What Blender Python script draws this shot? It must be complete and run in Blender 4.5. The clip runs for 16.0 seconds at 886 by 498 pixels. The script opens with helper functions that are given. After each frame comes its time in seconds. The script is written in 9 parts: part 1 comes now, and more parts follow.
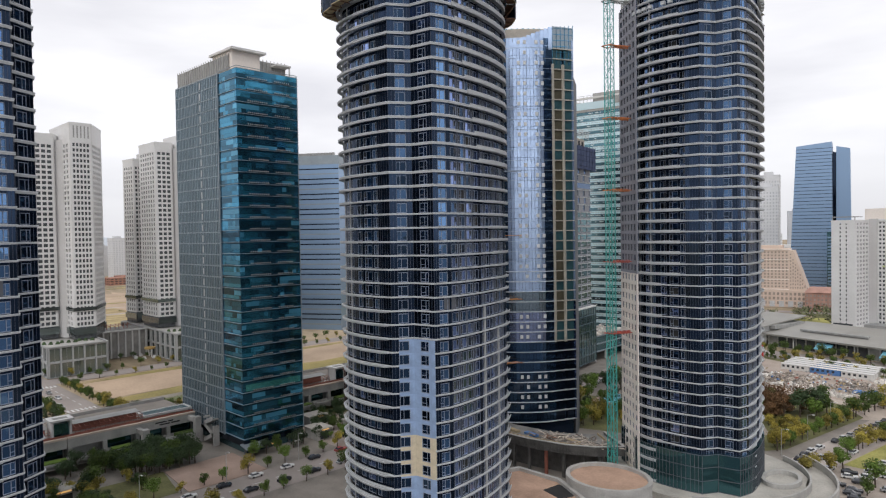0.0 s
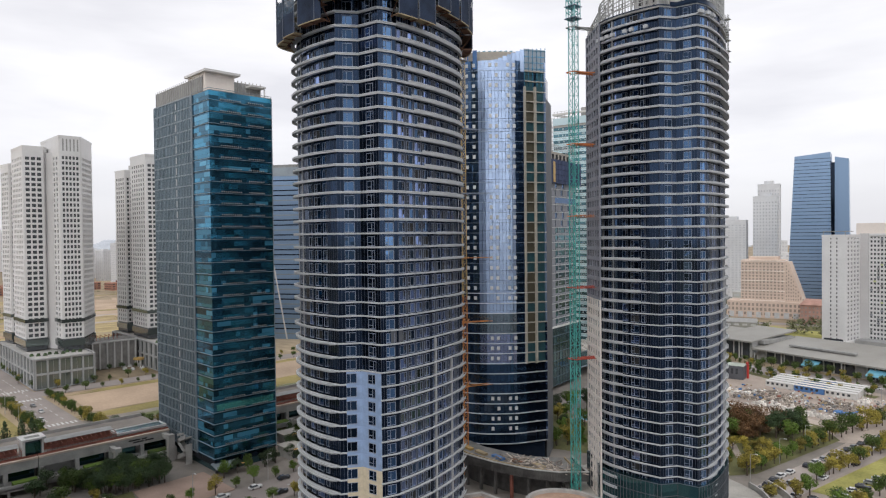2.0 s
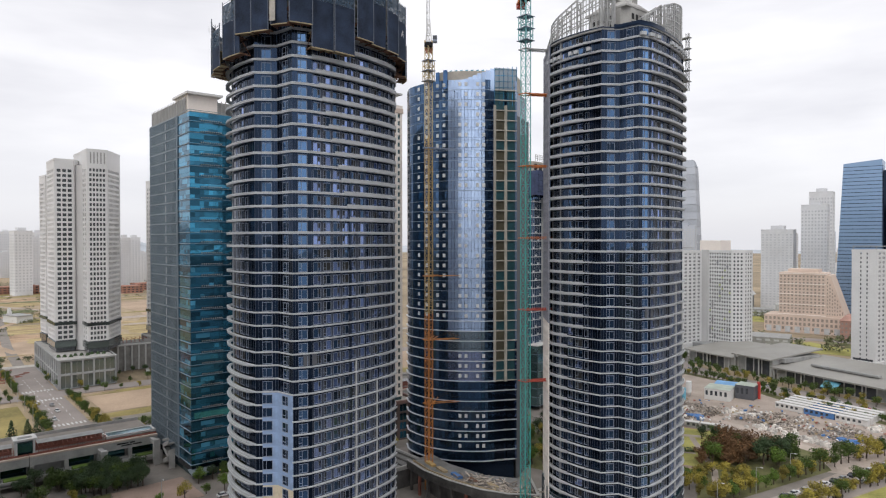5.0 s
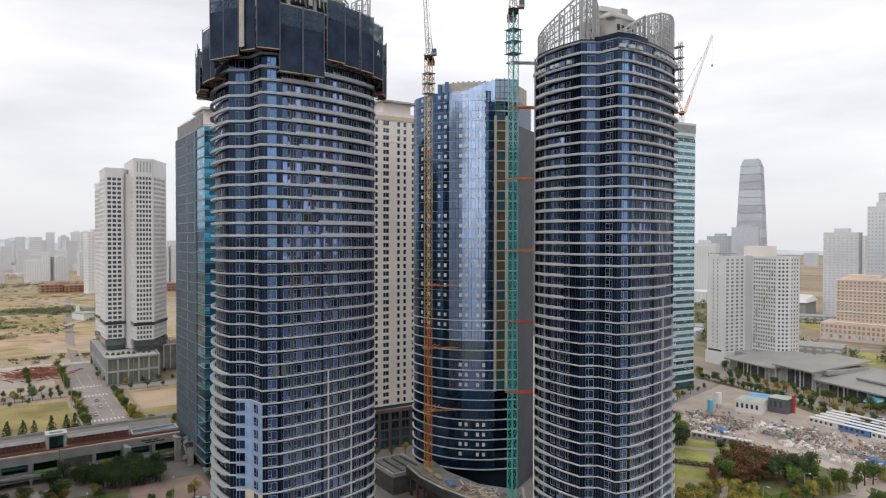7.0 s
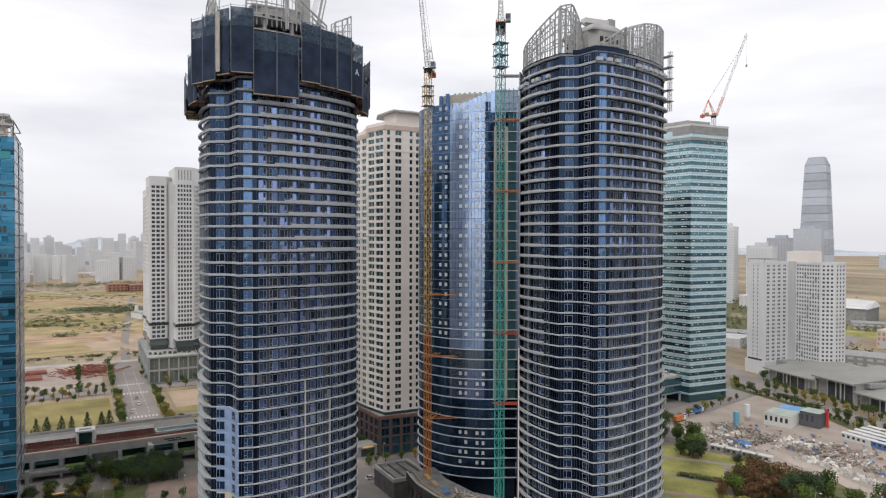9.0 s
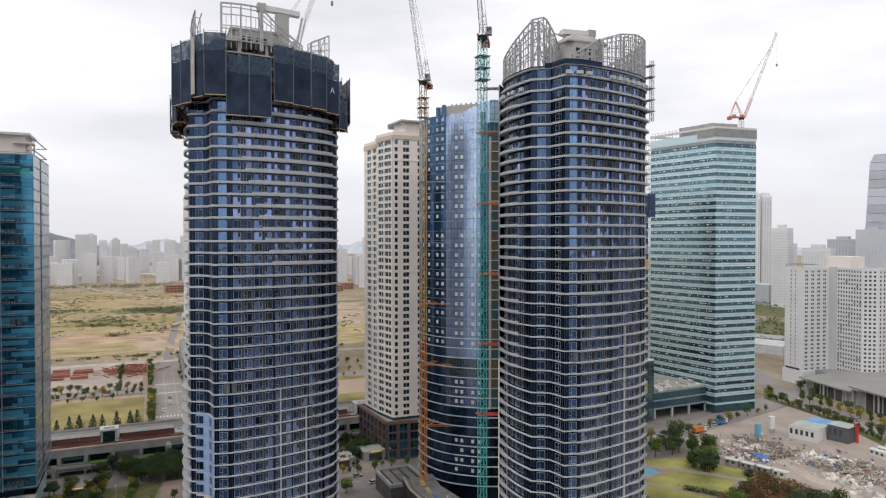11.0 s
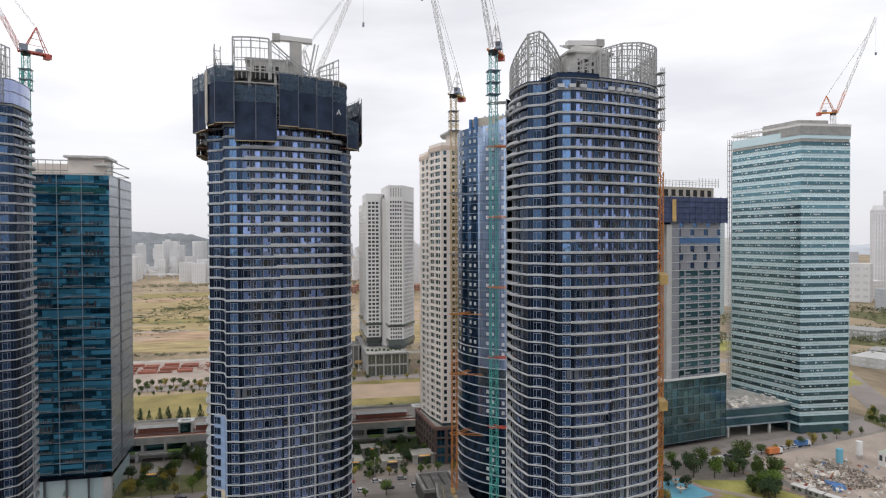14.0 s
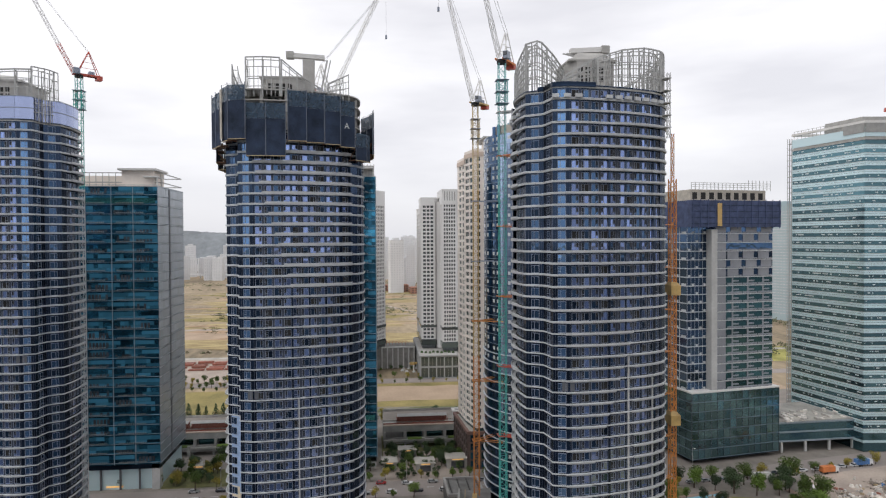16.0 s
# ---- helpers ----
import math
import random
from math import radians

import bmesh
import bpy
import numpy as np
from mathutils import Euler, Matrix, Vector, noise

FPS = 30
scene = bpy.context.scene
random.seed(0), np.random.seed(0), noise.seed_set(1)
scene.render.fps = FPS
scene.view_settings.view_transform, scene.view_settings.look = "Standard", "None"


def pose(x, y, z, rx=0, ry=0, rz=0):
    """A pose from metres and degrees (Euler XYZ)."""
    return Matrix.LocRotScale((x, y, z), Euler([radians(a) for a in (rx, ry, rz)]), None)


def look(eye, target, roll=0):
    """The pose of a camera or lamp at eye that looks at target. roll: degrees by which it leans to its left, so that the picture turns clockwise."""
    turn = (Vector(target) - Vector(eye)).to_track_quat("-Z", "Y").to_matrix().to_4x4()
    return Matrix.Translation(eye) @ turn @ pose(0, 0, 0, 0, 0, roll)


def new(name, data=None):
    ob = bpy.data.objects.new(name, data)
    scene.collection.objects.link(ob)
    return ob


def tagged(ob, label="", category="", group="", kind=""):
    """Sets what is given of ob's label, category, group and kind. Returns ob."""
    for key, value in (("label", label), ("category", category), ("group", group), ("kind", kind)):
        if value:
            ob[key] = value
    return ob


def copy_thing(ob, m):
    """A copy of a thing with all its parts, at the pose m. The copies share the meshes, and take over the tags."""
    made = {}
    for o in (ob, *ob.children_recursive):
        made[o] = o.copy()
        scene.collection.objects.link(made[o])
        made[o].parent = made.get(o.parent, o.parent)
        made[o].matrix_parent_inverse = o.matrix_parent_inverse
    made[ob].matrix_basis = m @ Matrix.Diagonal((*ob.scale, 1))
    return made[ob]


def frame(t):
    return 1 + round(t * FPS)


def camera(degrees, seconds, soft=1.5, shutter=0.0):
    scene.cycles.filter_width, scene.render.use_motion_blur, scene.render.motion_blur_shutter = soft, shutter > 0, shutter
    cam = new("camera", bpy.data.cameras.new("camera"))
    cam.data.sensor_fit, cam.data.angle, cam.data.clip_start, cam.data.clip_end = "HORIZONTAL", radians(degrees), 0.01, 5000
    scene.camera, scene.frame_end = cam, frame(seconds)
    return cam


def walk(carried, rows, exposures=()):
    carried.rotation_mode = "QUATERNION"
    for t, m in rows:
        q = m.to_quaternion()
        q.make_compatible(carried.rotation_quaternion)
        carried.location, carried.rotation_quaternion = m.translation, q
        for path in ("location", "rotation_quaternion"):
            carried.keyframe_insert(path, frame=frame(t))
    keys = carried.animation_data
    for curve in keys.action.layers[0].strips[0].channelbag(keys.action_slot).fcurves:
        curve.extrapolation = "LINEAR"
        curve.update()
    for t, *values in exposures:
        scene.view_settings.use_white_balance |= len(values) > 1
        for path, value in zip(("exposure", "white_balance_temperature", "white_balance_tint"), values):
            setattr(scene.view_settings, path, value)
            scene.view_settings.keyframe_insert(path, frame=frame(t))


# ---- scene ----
cam = camera(67.8, 16.0, soft=1.2)
METRES, EYE, TILT, LEAN, TURN = 170.0, 75.0, 0.0, 0.0, 44.6
ROWS = [
    (0.0, 0.0, 0.0, 0.0, -0.02, -1.33, 0.87),
    (0.5, 0.0117, -0.0008, 0.0105, 0.02, -1.23, 0.79),
    (1.0, 0.0287, -0.002, 0.0207, 0.11, -1.17, 0.76),
    (1.5, 0.0504, -0.0025, 0.0297, 0.31, -1.13, 0.67),
    (2.0, 0.0755, -0.0032, 0.0373, 0.64, -1.07, 0.58),
    (2.5, 0.1031, -0.0041, 0.0442, 1.08, -1.01, 0.48),
    (3.0, 0.1308, -0.0049, 0.049, 1.56, -0.93, 0.4),
    (3.5, 0.1627, -0.0056, 0.0538, 2.24, -0.88, 0.3),
    (4.0, 0.196, -0.006, 0.0583, 3.28, -0.84, 0.19),
    (6.5, 0.3636, -0.0056, 0.0842, 9.95, -0.86, -0.07),
    (7.0, 0.3964, -0.0038, 0.0897, 11.35, -0.86, -0.09),
    (7.5, 0.4284, -0.0016, 0.0951, 12.73, -0.88, -0.11),
    (8.0, 0.4598, 0.0013, 0.1004, 14.07, -0.89, -0.12),
    (8.5, 0.4914, 0.0051, 0.1058, 15.32, -0.88, -0.11),
    (9.0, 0.5234, 0.0096, 0.1114, 16.59, -0.89, -0.11),
    (11.5, 0.6829, 0.0477, 0.1362, 22.91, -0.89, 0.06),
    (12.0, 0.714, 0.0583, 0.1405, 24.44, -0.92, 0.1),
    (12.5, 0.7447, 0.0696, 0.1446, 26.31, -0.92, 0.14),
    (13.0, 0.7746, 0.0816, 0.1488, 28.25, -0.92, 0.15),
    (13.5, 0.8041, 0.0944, 0.1532, 30.16, -0.94, 0.17),
    (14.0, 0.8328, 0.1077, 0.1573, 32.1, -0.94, 0.18),
    (14.5, 0.8612, 0.1219, 0.1614, 34.07, -0.95, 0.23),
    (15.0, 0.8895, 0.1374, 0.1658, 35.9, -0.96, 0.24),
    (15.5, 0.9177, 0.1542, 0.1697, 37.58, -0.95, 0.26),
    (16.0, 0.9456, 0.1718, 0.1737, 39.22, -0.95, 0.28),
]
walk(cam, [(t, pose(0, 0, EYE, TILT, LEAN, TURN) @ pose(METRES * x, METRES * y, METRES * z, 90 + pitch, roll, yaw)) for t, x, y, z, yaw, pitch, roll in ROWS])

# ---- world and sun ----
world = bpy.data.worlds.new("overcast")
scene.world = world
world.use_nodes = True
wn, wl = world.node_tree.nodes, world.node_tree.links
wn.clear()
w_out = wn.new("ShaderNodeOutputWorld")
w_bg = wn.new("ShaderNodeBackground")
w_sky = wn.new("ShaderNodeTexSky")
w_sky.sky_type = "NISHITA"
w_sky.sun_disc = False
w_sky.sun_elevation = radians(48)
w_sky.sun_rotation = radians(150)
w_dim = wn.new("ShaderNodeMix")
w_dim.data_type, w_dim.blend_type = "RGBA", "MULTIPLY"
w_dim.inputs[0].default_value = 1.0
w_dim.inputs[7].default_value = (0.11, 0.11, 0.11, 1)
wl.new(w_sky.outputs[0], w_dim.inputs[6])
w_co = wn.new("ShaderNodeTexCoord")
w_sep = wn.new("ShaderNodeSeparateXYZ")
wl.new(w_co.outputs["Generated"], w_sep.inputs[0])
w_map = wn.new("ShaderNodeMapping")
w_map.inputs["Scale"].default_value = (2.0, 2.0, 9.0)
wl.new(w_co.outputs["Generated"], w_map.inputs[0])
w_noise = wn.new("ShaderNodeTexNoise")
w_noise.inputs["Scale"].default_value = 1.1
w_noise.inputs["Detail"].default_value = 5.0
w_noise.inputs["Roughness"].default_value = 0.5
wl.new(w_map.outputs[0], w_noise.inputs[0])
w_ramp = wn.new("ShaderNodeValToRGB")
w_ramp.color_ramp.elements[0].position, w_ramp.color_ramp.elements[0].color = 0.34, (0.86, 0.855, 0.905, 1)
w_ramp.color_ramp.elements[1].position, w_ramp.color_ramp.elements[1].color = 0.62, (1.13, 1.12, 1.15, 1)
wl.new(w_noise.outputs[0], w_ramp.inputs[0])
w_hor = wn.new("ShaderNodeMapRange")
w_hor.inputs["From Min"].default_value, w_hor.inputs["From Max"].default_value = 0.0, 0.16
wl.new(w_sep.outputs[2], w_hor.inputs[0])
w_low = wn.new("ShaderNodeMix")
w_low.data_type = "RGBA"
w_low.inputs[6].default_value = (0.82, 0.82, 0.87, 1)
wl.new(w_hor.outputs[0], w_low.inputs[0])
wl.new(w_ramp.outputs[0], w_low.inputs[7])
w_mix = wn.new("ShaderNodeMix")
w_mix.data_type = "RGBA"
w_mix.inputs[0].default_value = 0.93
wl.new(w_dim.outputs[2], w_mix.inputs[6])
wl.new(w_low.outputs[2], w_mix.inputs[7])
wl.new(w_mix.outputs[2], w_bg.inputs[0])
w_bg.inputs[1].default_value = 1.0
wl.new(w_bg.outputs[0], w_out.inputs[0])

sun = new("sun", bpy.data.lights.new("sun", "SUN"))
sun.data.energy, sun.data.angle, sun.data.color = 0.9, radians(30), (1.0, 0.98, 0.95)
sun.matrix_world = look((60, -110, 150), (0, 0, 0))

# ---- materials ----
def material(name, color, rough=0.7, metal=0.0, var=0.12, scale=0.35, fine=6.0, bump=0.0, island=0.0, obj=0.0, second=None, spec=0.5, stretch=(1, 1, 1)):
    """A surface with stains (scale) and grain (fine), colour change by island or object, and relief."""
    m = bpy.data.materials.new(name)
    m.use_nodes = True
    n, l = m.node_tree.nodes, m.node_tree.links
    b = n["Principled BSDF"]
    b.inputs["Roughness"].default_value, b.inputs["Metallic"].default_value = rough, metal
    b.inputs["Specular IOR Level"].default_value = spec
    co = n.new("ShaderNodeTexCoord")
    mp = n.new("ShaderNodeMapping")
    mp.inputs["Scale"].default_value = stretch
    l.new(co.outputs["Object"], mp.inputs[0])
    big, small = n.new("ShaderNodeTexNoise"), n.new("ShaderNodeTexNoise")
    big.inputs["Scale"].default_value, big.inputs["Detail"].default_value = scale, 4
    small.inputs["Scale"].default_value, small.inputs["Detail"].default_value = fine, 3
    l.new(mp.outputs[0], big.inputs[0])
    l.new(mp.outputs[0], small.inputs[0])
    add = n.new("ShaderNodeMath")
    add.operation = "MULTIPLY_ADD"
    add.inputs[1].default_value = 0.45
    l.new(small.outputs[0], add.inputs[0])
    l.new(big.outputs[0], add.inputs[2])
    val = add.outputs[0]
    for amount, node, socket in ((island, "ShaderNodeNewGeometry", "Random Per Island"), (obj, "ShaderNodeObjectInfo", "Random")):
        if amount:
            src, a2 = n.new(node), n.new("ShaderNodeMath")
            a2.operation = "MULTIPLY_ADD"
            a2.inputs[1].default_value = amount
            l.new(src.outputs[socket], a2.inputs[0])
            l.new(val, a2.inputs[2])
            a3 = n.new("ShaderNodeMath")
            a3.operation = "SUBTRACT"
            a3.inputs[1].default_value = amount / 2
            l.new(a2.outputs[0], a3.inputs[0])
            val = a3.outputs[0]
    ramp = n.new("ShaderNodeValToRGB")
    dark = tuple(c * (1 - var * 1.6) for c in color)
    lite = tuple(min(1, c * (1 + var * 1.6)) for c in (second or color))
    ramp.color_ramp.elements[0].position, ramp.color_ramp.elements[0].color = 0.45, (*dark, 1)
    ramp.color_ramp.elements[1].position, ramp.color_ramp.elements[1].color = 1.0, (*lite, 1)
    l.new(val, ramp.inputs[0])
    l.new(ramp.outputs[0], b.inputs["Base Color"])
    if bump:
        bp = n.new("ShaderNodeBump")
        bp.inputs["Strength"].default_value, bp.inputs["Distance"].default_value = bump, 0.05
        l.new(val if not (island or obj) else add.outputs[0], bp.inputs["Height"])
        l.new(bp.outputs[0], b.inputs["Normal"])
    return m


def glass(name, color, rough=0.06, metal=0.75, spread=0.5, wobble=0.015, second=None):
    """Coated facade glass: tinted mirror, each pane a little different and not quite flat."""
    m = bpy.data.materials.new(name)
    m.use_nodes = True
    n, l = m.node_tree.nodes, m.node_tree.links
    b = n["Principled BSDF"]
    b.inputs["Roughness"].default_value, b.inputs["Metallic"].default_value = rough, metal
    geo, info = n.new("ShaderNodeNewGeometry"), n.new("ShaderNodeObjectInfo")
    s = n.new("ShaderNodeMath")
    l.new(geo.outputs["Random Per Island"], s.inputs[0])
    l.new(info.outputs["Random"], s.inputs[1])
    f = n.new("ShaderNodeMath")
    f.operation = "FRACT"
    l.new(s.outputs[0], f.inputs[0])
    ramp = n.new("ShaderNodeValToRGB")
    ramp.color_ramp.elements[0].color = (*(c * (1 - spread) for c in color), 1)
    ramp.color_ramp.elements[1].color = (*(min(1, c * (1 + spread)) for c in (second or color)), 1)
    l.new(f.outputs[0], ramp.inputs[0])
    l.new(ramp.outputs[0], b.inputs["Base Color"])
    co, nz, bp = n.new("ShaderNodeTexCoord"), n.new("ShaderNodeTexNoise"), n.new("ShaderNodeBump")
    nz.inputs["Scale"].default_value, nz.inputs["Detail"].default_value = 0.5, 1
    l.new(co.outputs["Object"], nz.inputs[0])
    l.new(nz.outputs[0], bp.inputs["Height"])
    bp.inputs["Strength"].default_value, bp.inputs["Distance"].default_value = 1.0, wobble * 2
    l.new(bp.outputs[0], b.inputs["Normal"])
    return m


def mesh_net(name, color):
    """Loose open-weave netting that lets part of the light through."""
    m = bpy.data.materials.new(name)
    m.use_nodes = True
    n, l = m.node_tree.nodes, m.node_tree.links
    b = n["Principled BSDF"]
    b.inputs["Base Color"].default_value, b.inputs["Roughness"].default_value = (*color, 1), 0.8
    co, nz, rp = n.new("ShaderNodeTexCoord"), n.new("ShaderNodeTexNoise"), n.new("ShaderNodeMapRange")
    nz.inputs["Scale"].default_value = 0.8
    l.new(co.outputs["Object"], nz.inputs[0])
    rp.inputs["From Min"].default_value, rp.inputs["From Max"].default_value = 0.3, 0.7
    rp.inputs["To Min"].default_value, rp.inputs["To Max"].default_value = 0.6, 0.9
    l.new(nz.outputs[0], rp.inputs[0])
    l.new(rp.outputs[0], b.inputs["Alpha"])
    return m


def lamp_material(name, color, power):
    m = bpy.data.materials.new(name)
    m.use_nodes = True
    b = m.node_tree.nodes["Principled BSDF"]
    b.inputs["Base Color"].default_value = (*color, 1)
    b.inputs["Emission Color"].default_value, b.inputs["Emission Strength"].default_value = (*color, 1), power
    return m


